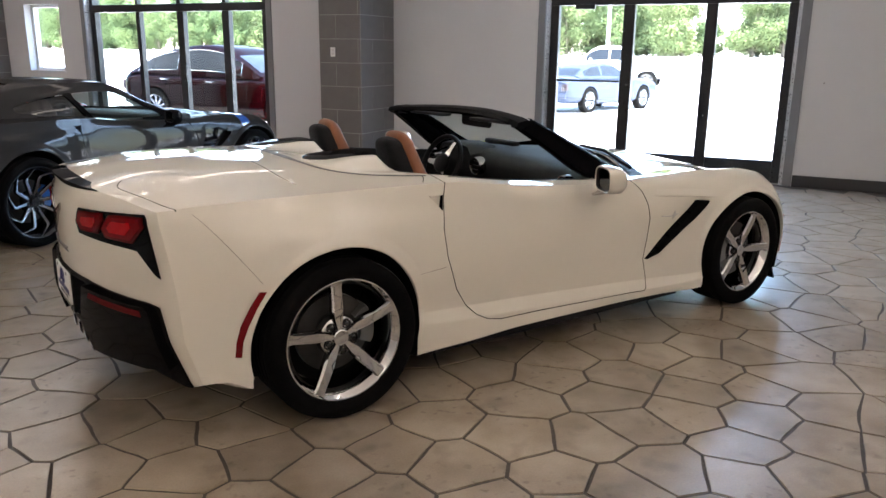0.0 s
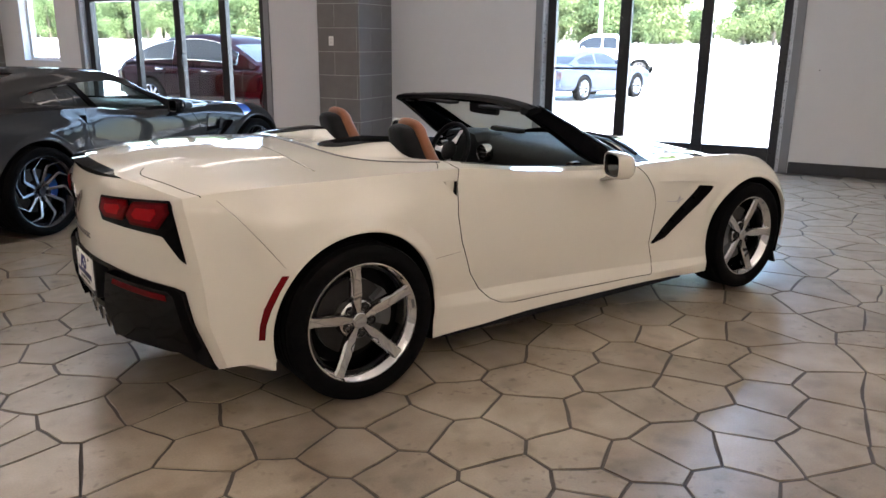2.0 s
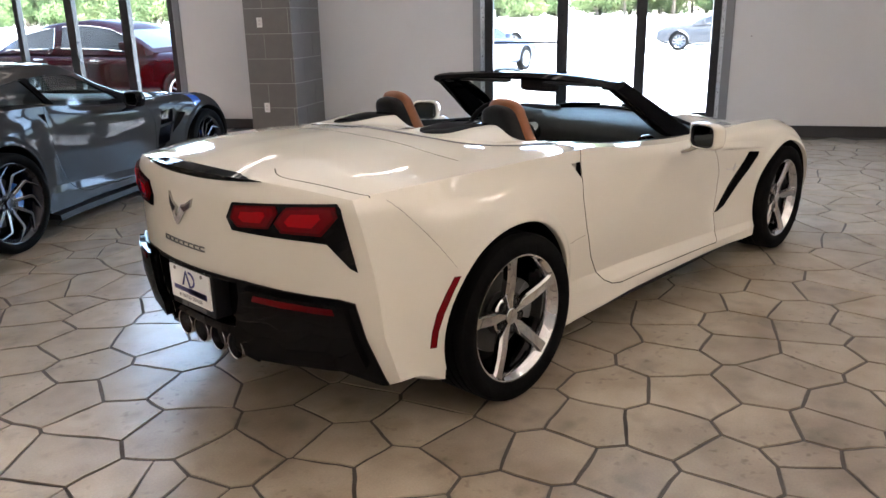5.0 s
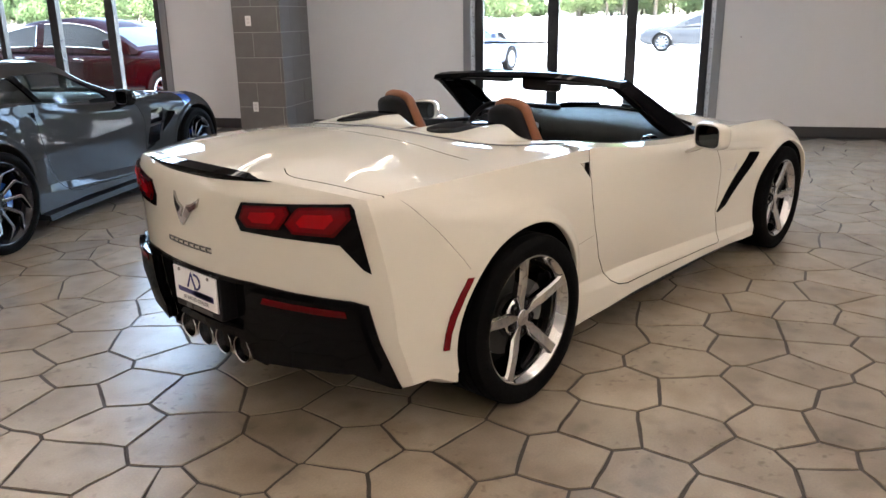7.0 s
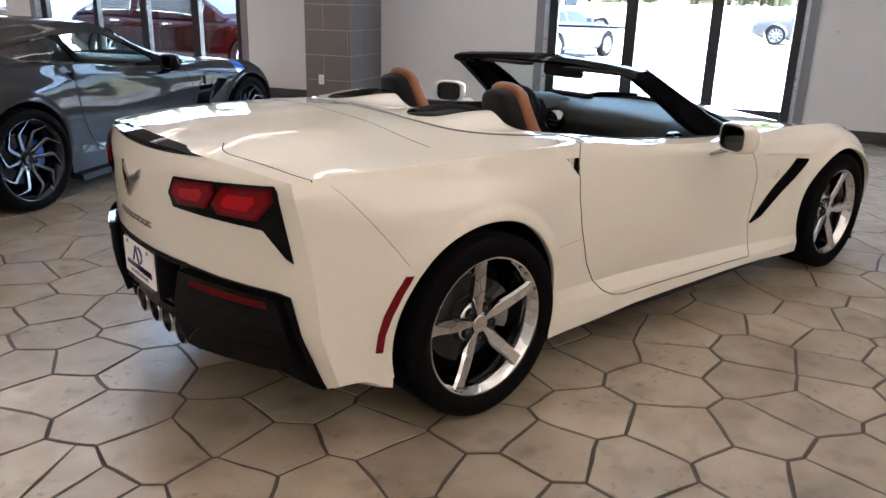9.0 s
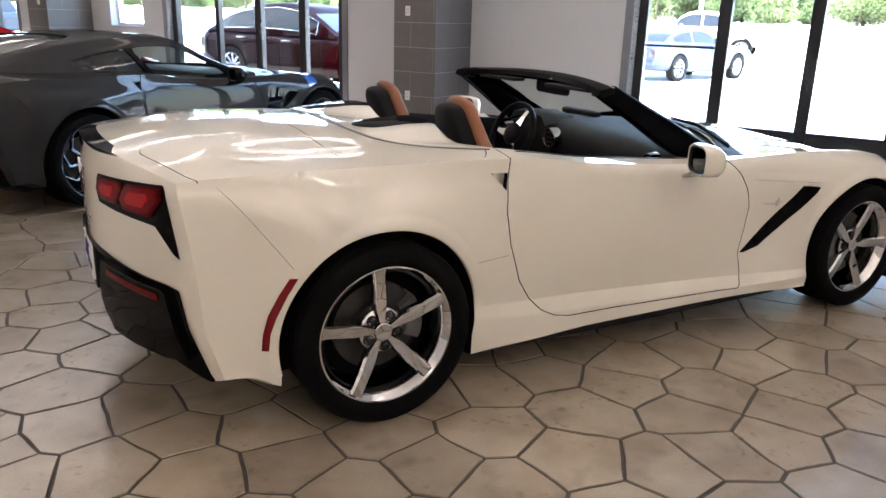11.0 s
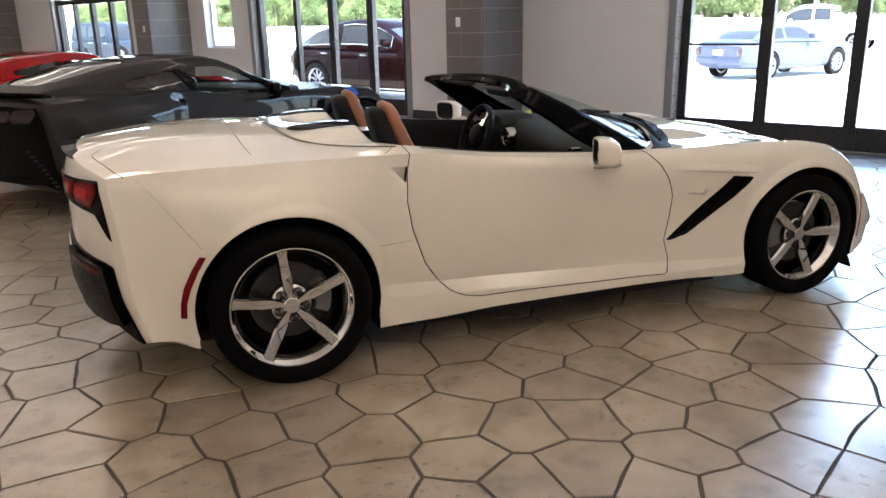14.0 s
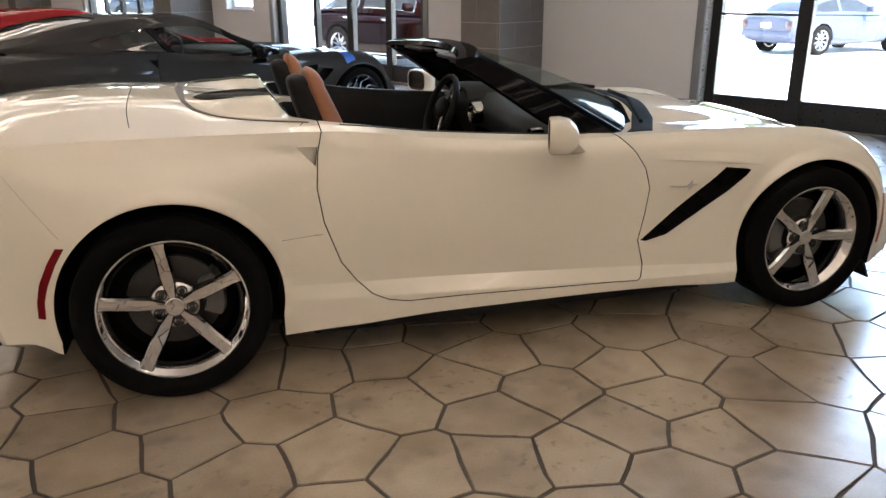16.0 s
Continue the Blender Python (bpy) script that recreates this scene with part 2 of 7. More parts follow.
def add_turned(bm, profile, axis="y", steps=48, centre=(0, 0, 0)):
    """Turn a profile of (along, radius) round an axis; the ends close where the radius is 0."""
    c = Vector(centre)
    rings = []
    for along, r in profile:
        ring = []
        for k in range(steps):
            a = 2 * math.pi * k / steps
            u, v = r * math.cos(a), r * math.sin(a)
            ring.append(c + (Vector((u, along, v)) if axis == "y" else Vector((u, v, along)) if axis == "z" else Vector((along, u, v))))
        rings.append(ring)
    add_loft(bm, rings, caps=False)
    return bm


def fix(bm):
    bmesh.ops.remove_doubles(bm, verts=bm.verts, dist=1e-5)
    bmesh.ops.recalc_face_normals(bm, faces=bm.faces)
    return bm


def spline(points, samples):
    """Centripetal curve through points, sampled evenly in its own parameter."""
    p = np.array(points, float)
    p = np.vstack([2 * p[0] - p[1], p, 2 * p[-1] - p[-2]])
    out = []
    segs = len(points) - 1
    for k in range(samples):
        u = k / (samples - 1) * segs
        i = min(int(u), segs - 1)
        f = u - i
        p0, p1, p2, p3 = p[i:i + 4]
        t0 = 0.0
        t1 = t0 + max(np.linalg.norm(p1 - p0), 1e-6) ** 0.5
        t2 = t1 + max(np.linalg.norm(p2 - p1), 1e-6) ** 0.5
        t3 = t2 + max(np.linalg.norm(p3 - p2), 1e-6) ** 0.5
        t = t1 + f * (t2 - t1)
        a1 = (t1 - t) / (t1 - t0) * p0 + (t - t0) / (t1 - t0) * p1
        a2 = (t2 - t) / (t2 - t1) * p1 + (t - t1) / (t2 - t1) * p2
        a3 = (t3 - t) / (t3 - t2) * p2 + (t - t2) / (t3 - t2) * p3
        b1 = (t2 - t) / (t2 - t0) * a1 + (t - t0) / (t2 - t0) * a2
        b2 = (t3 - t) / (t3 - t1) * a2 + (t - t1) / (t3 - t1) * a3
        out.append((t2 - t) / (t2 - t1) * b1 + (t - t1) / (t2 - t1) * b2)
    return [tuple(float(c) for c in q) for q in out]


def smooth_line(keys, x):
    """Smooth value at x of a line given as (x, value) pairs, without overshoot."""
    xs = np.array([k[0] for k in keys], float)
    ys = np.array([k[1] for k in keys], float)
    h, d = np.diff(xs), np.diff(ys) / np.diff(xs)
    m = np.zeros(len(xs))
    for i in range(1, len(xs) - 1):
        if d[i - 1] * d[i] > 0:
            w1, w2 = 2 * h[i] + h[i - 1], h[i] + 2 * h[i - 1]
            m[i] = (w1 + w2) / (w1 / d[i - 1] + w2 / d[i])
    m[0], m[-1] = d[0], d[-1]
    x = min(max(x, xs[0]), xs[-1])
    i = min(max(int(np.searchsorted(xs, x)) - 1, 0), len(h) - 1)
    t = (x - xs[i]) / h[i]
    return float((2 * t**3 - 3 * t**2 + 1) * ys[i] + (t**3 - 2 * t**2 + t) * h[i] * m[i] + (-2 * t**3 + 3 * t**2) * ys[i + 1] + (t**3 - t**2) * h[i] * m[i + 1])


def cut(bm, cutter, how="DIFFERENCE"):
    """The boolean of two closed bmeshes, as a new bmesh; both are used up."""
    obs = []
    for b in (bm, cutter):
        me = bpy.data.meshes.new("work")
        b.to_mesh(me)
        b.free()
        obs.append(new("work", me))
    mod = obs[0].modifiers.new("cut", "BOOLEAN")
    mod.operation, mod.object, mod.solver = how, obs[1], "EXACT"
    dg = bpy.context.evaluated_depsgraph_get()
    dg.update()
    out = bmesh.new()
    out.from_mesh(obs[0].evaluated_get(dg).to_mesh())
    for o in obs:
        me = o.data
        bpy.data.objects.remove(o)
        bpy.data.meshes.remove(me)
    return out


def prism(outline, axis, a, b, bm=None):
    """A closed prism of an outline: (x, z) pairs along axis 'y', or (x, y) pairs along 'z', or (y, z) pairs along 'x'."""
    bm = bm or bmesh.new()

    def at(p, w):
        return (p[0], w, p[1]) if axis == "y" else (p[0], p[1], w) if axis == "z" else (w, p[0], p[1])
    lo = [bm.verts.new(at(p, a)) for p in outline]
    hi = [bm.verts.new(at(p, b)) for p in outline]
    n = len(outline)
    bm.faces.new(lo[::-1])
    bm.faces.new(hi)
    for i in range(n):
        j = (i + 1) % n
        bm.faces.new((lo[i], lo[j], hi[j], hi[i]))
    bmesh.ops.recalc_face_normals(bm, faces=bm.faces)
    return bm


def ribbon(points, width, closed=False):
    """The outline of a thin band along (a, b) points, as one polygon for an open line, or (outer, inner) for a closed one."""
    p = [Vector(q).to_2d() for q in points]
    n = len(p)
    left, right = [], []
    for i in range(n):
        a, b = (p[(i - 1) % n], p[(i + 1) % n]) if closed else (p[max(i - 1, 0)], p[min(i + 1, n - 1)])
        d = (b - a).normalized()
        o = Vector((-d.y, d.x)) * (width / 2)
        left.append(p[i] + o)
        right.append(p[i] - o)
    return left, right


def groove(points, width, axis, a, b, bm=None):
    """A thin wall along an open line, as a cutter for a panel gap."""
    left, right = ribbon(points, width)
    return prism([tuple(q) for q in left] + [tuple(q) for q in right[::-1]], axis, a, b, bm)

# ---- room ----
FACE, BACK, HIGH = 6.80, 7.08, 4.3          # the front wall's two faces, and the ceiling
S_LEFT, S_RIGHT, D_NEAR = -27.0, 4.35, -9.5


def structure(name, bm, mat, label, category, at=WALL, smooth=None):
    ob = part(name, bm, mat, None, label, smooth)
    ob.matrix_world = at
    return tagged(ob, "", category, "", "structure")


def wall_with_holes(s0, s1, holes):
    """A wall along s with its openings (s0, s1, z0, z1) cut right through."""
    bm = bmesh.new()
    at = s0
    for a, b, lo, hi in sorted(holes):
        add_box(bm, at, a, FACE, BACK, 0, HIGH)
        if lo > 0:
            add_box(bm, a, b, FACE, BACK, 0, lo)
        add_box(bm, a, b, FACE, BACK, hi, HIGH)
        at = b
    add_box(bm, at, s1, FACE, BACK, 0, HIGH)
    return bm


DOORS, SHOP, PANE, FAR = (-0.92, 2.23, 0.0, 3.0), (-9.16, -5.12, 0.0, 3.0), (-10.60, -9.70, 1.06, 2.2), (-17.25, -13.45, 0.0, 3.0)
structure("wall_north", wall_with_holes(S_LEFT, 4.65, [DOORS, SHOP, PANE, FAR]), M_WALL, "warm grey painted plaster wall with glazed openings", "wall")
bm = bmesh.new()
prism([(4.35, FACE), (4.35, 6.62), (4.47, 6.62), (9.2, 2.0), (9.2, D_NEAR), (9.45, D_NEAR), (9.45, 2.15), (4.65, 6.9), (4.65, FACE)], "z", 0, HIGH, bm)
structure("wall_east", bm, M_WALL, "warm grey painted plaster side wall", "wall")
# unseen walls; their paint is pale to throw light back into the room
structure("wall_west", box(S_LEFT - 0.25, S_LEFT, D_NEAR, BACK, 0, HIGH), M_BACK, "plain painted side wall", "wall")
structure("wall_south", box(S_LEFT - 0.25, 9.45, D_NEAR - 0.25, D_NEAR, 0, HIGH), M_BACK, "plain painted rear wall", "wall")
structure("ceiling", box(S_LEFT - 0.25, 9.45, D_NEAR - 0.25, BACK, HIGH, HIGH + 0.2), M_CEIL, "pale painted showroom ceiling", "ceiling")


def baseboard(a, b, d=FACE):
    bm = box(a, b, d - 0.012, d, 0.0, 0.135, 0.003)
    return structure("baseboard", bm, M_RUBBER_BASE, "black vinyl baseboard along the wall", "baseboard")


for a, b in ((2.235, 4.338), (-3.025, -0.925), (-5.115, -3.675), (-11.05, -9.165), (-13.445, -11.72), (S_LEFT, -17.255)):
    baseboard(a, b)
bm = prism([(4.338, FACE - 0.013), (4.338, 6.608), (4.465, 6.608), (9.188, 1.995), (9.188, D_NEAR), (9.2, D_NEAR), (9.2, 2.0), (4.47, 6.62), (4.35, 6.62), (4.35, FACE - 0.013)], "z", 0, 0.135)
structure("baseboard", bm, M_RUBBER_BASE, "black vinyl baseboard along the side wall", "baseboard")


def storefront(name, hole, stiles, label, bar=None, pulls=()):
    """Glazing in an opening: grey steel surround, black mullions at stiles (centre, width), panes between, a transom above."""
    a, b, lo, hi = hole
    t, g, w0 = 0.14, 6.92, 0.098
    unit = thing(name, label, "window", WALL, "", "structure")
    for x, sg in ((a, 1), (b, -1)):
        def span(p, q):
            return min(x + sg * p, x + sg * q), max(x + sg * p, x + sg * q)
        part("surround", box(*span(0, w0), FACE - 0.02, BACK, 0, hi, 0.006), M_TRIM, unit, "grey painted steel surround")
        part("jamb_back", box(*span(w0, t), 6.872, BACK, 0, hi - 0.1), M_ANOD, unit, "black jamb")
        for p, q, front in ((0.099, 0.110, 6.797), (0.112, 0.124, 6.822), (0.126, 0.1385, 6.846)):
            part("jamb_channel", box(*span(p, q), front, 6.871, 0.0, hi - 0.1, 0.002), M_ALU, unit, "bare aluminium jamb channel")
    part("surround", box(a + t, b - t, FACE - 0.02, BACK, hi - 0.1, hi, 0.006), M_TRIM, unit, "grey painted steel surround")
    part("header", box(a + t, b - t, g - 0.06, g + 0.06, 2.05, 2.17, 0.006), M_ANOD, unit, "black aluminium header bar")
    edges = [(a + t, 0.105)] + [(c - w / 2, w) for c, w in stiles] + [(b - t - 0.095, 0.095)]
    for x, w in edges:
        part("mullion", box(x, x + w, g - 0.05, g + 0.05, 0, 2.05, 0.006), M_ANOD, unit, "black aluminium mullion")
        part("mullion", box(x, x + w * 0.6, g - 0.045, g + 0.045, 2.17, hi - 0.1, 0.006), M_ANOD, unit, "black aluminium mullion")
    for (x, w), (x2, _) in zip(edges, edges[1:]):
        part("bottom_rail", box(x + w, x2, g - 0.04, g + 0.04, 0.0, 0.27, 0.006), M_ANOD, unit, "tall black bottom rail")
        pane = part("pane", box(x + w - 0.005, x2 + 0.005, g - 0.006, g + 0.006, 0.265, 2.055), M_PANE, unit, "clear glass")
        pane.visible_shadow = False
        pane = part("pane", box(x + w * 0.6 - 0.005, x2 + 0.005, g - 0.006, g + 0.006, 2.165, hi - 0.095), M_PANE, unit, "clear glass")
        pane.visible_shadow = False
    part("threshold", box(a + t, b - t, g - 0.09, g + 0.09, -0.002, 0.014, 0.003), M_STEEL, unit, "worn metal threshold")
    if bar:
        bm = add_tube(bmesh.new(), [(bar[0], g - 0.09, 1.137), (bar[1], g - 0.09, 1.137)], 0.014, 10)
        for s in bar:
            add_tube(bm, [(s, g - 0.04, 1.137), (s, g - 0.095, 1.137)], 0.016, 8)
        part("push_bar", bm, M_ANOD, unit, "black push bar across the door", 40)
    for s in pulls:
        pts = [(s, g - 0.05, 1.22), (s, g - 0.11, 1.20), (s, g - 0.12, 1.08), (s, g - 0.11, 0.96), (s, g - 0.05, 0.94)]
        part("pull_handle", add_tube(bmesh.new(), pts, 0.013, 8), M_ANOD, unit, "black D-shaped pull handle", 50)
    return unit


doors = storefront("door_1", DOORS, [(0.21, 0.14), (1.17, 0.13)], "glazed black aluminium entrance doors in a grey surround", (-0.64, 0.13))
shop = storefront("window_1", SHOP, [(-7.925, 0.085), (-7.0, 0.135), (-6.07, 0.135)], "four-panel black aluminium storefront with glazed doors", None, (-6.89,))
far = storefront("window_2", FAR, [(-16.2, 0.09), (-15.33, 0.135), (-14.45, 0.12)], "four-panel black aluminium storefront near the far column", None, (-15.2,))
part("door_closer", box(-0.45, -0.20, 6.80, 6.86, 2.0, 2.06, 0.008), M_ANOD, doors, "black overhead door closer")


def casement(name, hole):
    a, b, lo, hi = hole
    g = 6.98
    unit = thing(name, "small fixed window in a painted reveal", "window", WALL, "", "structure")
    for bx in ((a, a + 0.05, lo, hi), (b - 0.05, b, lo, hi), (a + 0.05, b - 0.05, lo, lo + 0.05), (a + 0.05, b - 0.05, hi - 0.05, hi)):
        part("window_frame", box(bx[0], bx[1], g - 0.035, g + 0.035, bx[2], bx[3], 0.004), M_PLASTIC_WHITE, unit, "pale window frame")
    p = part("pane", box(a + 0.045, b - 0.045, g - 0.005, g + 0.005, lo + 0.045, hi - 0.045), M_PANE, unit, "clear glass")
    p.visible_shadow = False
    part("window_sill", box(a - 0.03, b + 0.03, FACE - 0.025, g - 0.036, lo - 0.02, lo + 0.003, 0.004), M_WALL, unit, "painted sill")
    return unit


casement("window_3", PANE)


# ---- tiled columns ----
COURSE = 0.3053


def column(name, s0, s1, d0, label, low_course=0.09):
    """A square column in running-bond tiles; each tile is a piece of its own on a grout core."""
    core = structure(name, box(s0 + 0.001, s1 - 0.001, d0 + 0.001, FACE, 0, HIGH), M_GROUT, label, "column")
    faces = (("front", s1 - s0), ("right", FACE - d0), ("left", FACE - d0))
    data = {}
    for side, length in faces:
        k, z = 0, low_course - COURSE
        while z < HIGH:
            lo, hi = max(z, 0.0), min(z + COURSE, HIGH)
            cuts = [0.0]
            x = (0.30 if k % 2 else 0.60) if side != "front" else (0.26 if k % 2 == 0 else 0.60)
            while x < length - 0.03:
                cuts.append(x)
                x += 0.60
            cuts.append(length)
            if hi - lo > 0.03:
                for a, b in zip(cuts, cuts[1:]):
                    w, h = round(b - a - 0.006, 4), round(hi - lo - 0.006, 4)
                    key = (side, w, h)
                    if key not in data:
                        t = bmesh.new()
                        add_box(t, -w / 2, w / 2, 0, 0.0085, -h / 2, h / 2, 0.0012)
                        me = bpy.data.meshes.new("tile")
                        t.to_mesh(me)
                        t.free()
                        me.materials.append(M_TILE)
                        data[key] = me
                    tile = new("tile", data[key])
                    tile.parent = core
                    mid, zz, j = (a + b) / 2, (lo + hi) / 2, random.uniform(-0.0006, 0.0006)
                    if side == "front":
                        tile.matrix_basis = pose(s0 + mid, d0 - 0.002 + j, zz)
                    elif side == "right":
                        tile.matrix_basis = pose(s1 + 0.002 + j, d0 + mid, zz, 0, 0, 90)
                    else:
                        tile.matrix_basis = pose(s0 - 0.002 + j, FACE - mid, zz, 0, 0, -90)
            z += COURSE
            k += 1
    return core


COLUMNS = ((-3.67, -3.03), (-11.72, -11.14), (-19.9, -19.32))


def outlet(name, s, d, z, label):
    unit = thing(name, label, "outlet", WALL)
    part("cover_plate", box(s - 0.037, s + 0.037, d - 0.008, d, z - 0.06, z + 0.06, 0.003), M_PLASTIC_WHITE, unit)
    for dz in (-0.022, 0.022):
        bm = box(s - 0.016, s + 0.016, d - 0.0105, d - 0.0078, z + dz - 0.014, z + dz + 0.014, 0.002)
        part("socket", bm, material("outlet_socket", (0.60, 0.59, 0.56), 0.4), unit, "recessed socket face")
    return unit


outlet("wall_outlet", -3.45, 5.909, 1.45, "white plastic outlet high on the tiled column")
outlet("wall_outlet", -3.44, 5.909, 0.40, "white plastic outlet low on the tiled column")
outlet("wall_outlet", -11.35, 5.909, 1.45, "white plastic outlet on the far tiled column")


def wall_stud(s, z):
    bm = bmesh.new()
    add_turned(bm, [(0, 0.009), (-0.004, 0.008), (-0.005, 0.0)], "y", 12)
    ob = part("wall_plug", fix(bm), M_STEEL, None, "small grey plug in the painted wall", 50)
    ob.matrix_world = WALL @ pose(s, FACE, z)
    tagged(ob, "", "plug")


wall_stud(2.44, 1.18)


# ---- ceiling lights ----
def strip_light(s, d, length):
    """A hung linear lamp: a dim slot below, and a bright top added to wash the ceiling."""
    unit = thing("ceiling_light", "long hung linear light with glowing slot and added glowing top", "lamp", WALL @ pose(s, d, HIGH - 0.95, 0, 0, 90), "ceiling lights")
    part("housing", box(-length / 2 - 0.03, length / 2 + 0.03, -0.075, 0.075, 0.01, 0.06, 0.01), M_PLASTIC_WHITE, unit, "white metal housing")
    part("diffuser", box(-length / 2, length / 2, -0.013, 0.013, -0.004, 0.009, 0.002), M_SLOT, unit, "glowing warm slot")
    part("fill_uplight", box(-length / 2, length / 2, -0.065, 0.065, 0.061, 0.070), M_FILL_GLOW, unit, "added warm glow on top")
    for x in (-length / 2 + 0.2, length / 2 - 0.2):
        part("hanger", box(x - 0.006, x + 0.006, -0.006, 0.006, 0.071, 0.952), M_STEEL, unit, "thin hanger rod")
    return unit


for s in (-19.0, -16.0, -13.0, -10.2, -7.6, -5.2, -3.0, -0.9, 1.2, 2.7, 3.8, 4.9, 6.0, 7.2, 8.4):
    for d in (-7.7, -4.9, -2.1, 0.7, 3.5):
        if s + d < 8.0 and not (s > 0.0 and d > 2.0) and not (-6.0 < s < 2.0 and -3.0 < d < -1.0):
            strip_light(s, d, 2.2)

# ---- the sports car: body ----
# Its own frame: x ahead, y to its left, z up, origin on the floor under the rear axle; sizes in metres.
AXLE, R_HUB, F_HUB = 2.71, 0.335, 0.325
# Each line runs along the body: x, half width, height.
BODY_LINES = (
    ((-0.83, 0, .945), (-0.70, 0, .972), (-0.50, 0, .997), (-0.25, 0, 1.005), (0, 0, 1.001), (0.30, 0, .970), (0.6, 0, .93), (1.0, 0, .93), (1.6, 0, .93), (2.0, 0, .905), (2.3, 0, .885), (2.7, 0, .825), (3.0, 0, .755), (3.3, 0, .655), (3.5, 0, .55), (3.62, 0, .44)),
    ((-0.83, .36, .938), (-0.70, .36, .958), (-0.50, .37, .982), (-0.25, .38, .989), (0, .38, .983), (0.30, .38, .955), (0.6, .38, .92), (1.0, .38, .915), (1.6, .38, .91), (2.0, .36, .885), (2.3, .34, .862), (2.7, .32, .805), (3.0, .30, .740), (3.3, .28, .640), (3.5, .27, .54), (3.62, .25, .43)),
    ((-0.83, .58, .920), (-0.70, .585, .935), (-0.50, .60, .950), (-0.25, .61, .955), (0, .62, .952), (0.30, .64, .945), (0.6, .66, .93), (1.0, .66, .885), (1.6, .64, .85), (2.0, .58, .828), (2.3, .55, .812), (2.7, .54, .785), (3.0, .53, .725), (3.3, .50, .615), (3.5, .46, .52), (3.62, .42, .41)),
    ((-0.83, .735, .895), (-0.70, .757, .907), (-0.50, .805, .919), (-0.25, .828, .925), (0, .840, .926), (0.30, .832, .922), (0.6, .806, .911), (1.0, .797, .864), (1.6, .780, .822), (2.0, .760, .822), (2.3, .750, .823), (2.7, .765, .812), (2.9, .770, .780), (3.1, .755, .702), (3.3, .725, .590), (3.5, .650, .485), (3.62, .57, .39)),
    ((-0.83, .748, .862), (-0.70, .786, .868), (-0.50, .835, .860), (-0.25, .855, .858), (0, .868, .855), (0.30, .850, .852), (0.6, .823, .842), (1.0, .818, .822), (1.6, .810, .790), (2.0, .802, .785), (2.3, .818, .775), (2.7, .850, .765), (2.9, .850, .735), (3.1, .83, .655), (3.3, .805, .550), (3.5, .745, .455), (3.62, .62, .36)),
    ((-0.83, .766, .780), (-0.70, .808, .790), (-0.50, .865, .790), (-0.25, .893, .780), (0, .914, .770), (0.30, .880, .760), (0.6, .843, .745), (1.0, .833, .710), (1.6, .832, .680), (2.0, .826, .670), (2.3, .850, .660), (2.7, .905, .655), (2.9, .910, .635), (3.1, .89, .565), (3.3, .852, .480), (3.5, .792, .41), (3.62, .685, .33)),
    ((-0.83, .798, .600), (-0.70, .838, .600), (-0.50, .885, .600), (-0.25, .920, .600), (0, .938, .600), (0.30, .898, .570), (0.6, .858, .550), (1.0, .848, .530), (1.6, .838, .500), (2.0, .828, .490), (2.3, .848, .490), (2.7, .918, .520), (2.9, .925, .500), (3.1, .907, .455), (3.3, .868, .38), (3.5, .808, .34), (3.62, .700, .29)),
    ((-0.83, .818, .400), (-0.70, .846, .400), (-0.50, .885, .400), (-0.25, .915, .400), (0, .932, .400), (0.30, .888, .370), (0.6, .846, .341), (1.0, .829, .319), (1.6, .833, .286), (2.0, .841, .262), (2.3, .860, .247), (2.7, .915, .350), (2.9, .920, .350), (3.1, .90, .325), (3.3, .858, .29), (3.5, .790, .27), (3.62, .675, .26)),
    ((-0.83, .824, .360), (-0.70, .847, .360), (-0.50, .884, .360), (-0.25, .912, .360), (0, .930, .360), (0.30, .889, .320), (0.6, .864, .285), (1.0, .861, .262), (1.6, .863, .232), (2.0, .869, .214), (2.3, .876, .208), (2.7, .913, .310), (2.9, .918, .310), (3.1, .895, .285), (3.3, .855, .25), (3.5, .785, .24), (3.62, .665, .24)),
    ((-0.83, .838, .245), (-0.70, .848, .240), (-0.50, .880, .205), (-0.25, .900, .195), (0, .915, .180), (0.30, .880, .168), (0.6, .862, .168), (1.0, .862, .182), (1.6, .862, .180), (2.0, .866, .172), (2.3, .872, .155), (2.7, .905, .170), (2.9, .91, .175), (3.1, .885, .170), (3.3, .842, .170), (3.5, .77, .18), (3.62, .65, .20)),
    ((-0.83, .800, .232), (-0.70, .810, .225), (-0.50, .840, .192), (-0.25, .860, .182), (0, .870, .168), (0.30, .840, .155), (0.6, .825, .155), (1.0, .825, .168), (1.6, .825, .166), (2.0, .828, .160), (2.3, .830, .143), (2.7, .850, .155), (2.9, .85, .160), (3.1, .81, .155), (3.3, .77, .155), (3.5, .69, .17), (3.62, .58, .19)),
    ((-0.83, 0, .225), (-0.70, 0, .20), (-0.50, 0, .175), (0, 0, .15), (1.0, 0, .145), (2.0, 0, .145), (2.7, 0, .145), (3.2, 0, .15), (3.5, 0, .165), (3.62, 0, .18)),
)


# lines that make an edge, with its half width, and the samples of each stretch between points of a section
CREASES = {3: 0.009, 7: 0.0035, 8: 0.006, 9: 0.008}
SAMPLES = (6, 6, 6, 1, 1, 3, 6, 6, 6, 1, 1, 3, 1, 1, 2, 1, 1, 2, 3)


def rear_x(y, z):
    """How far ahead of the tail's end the rear face lies at (y, z)."""
    return 0.30 * y * y + 0.10 * y**4 + max(0.0, z - 0.86) * 0.35 + max(0.0, 0.42 - z) * 0.22


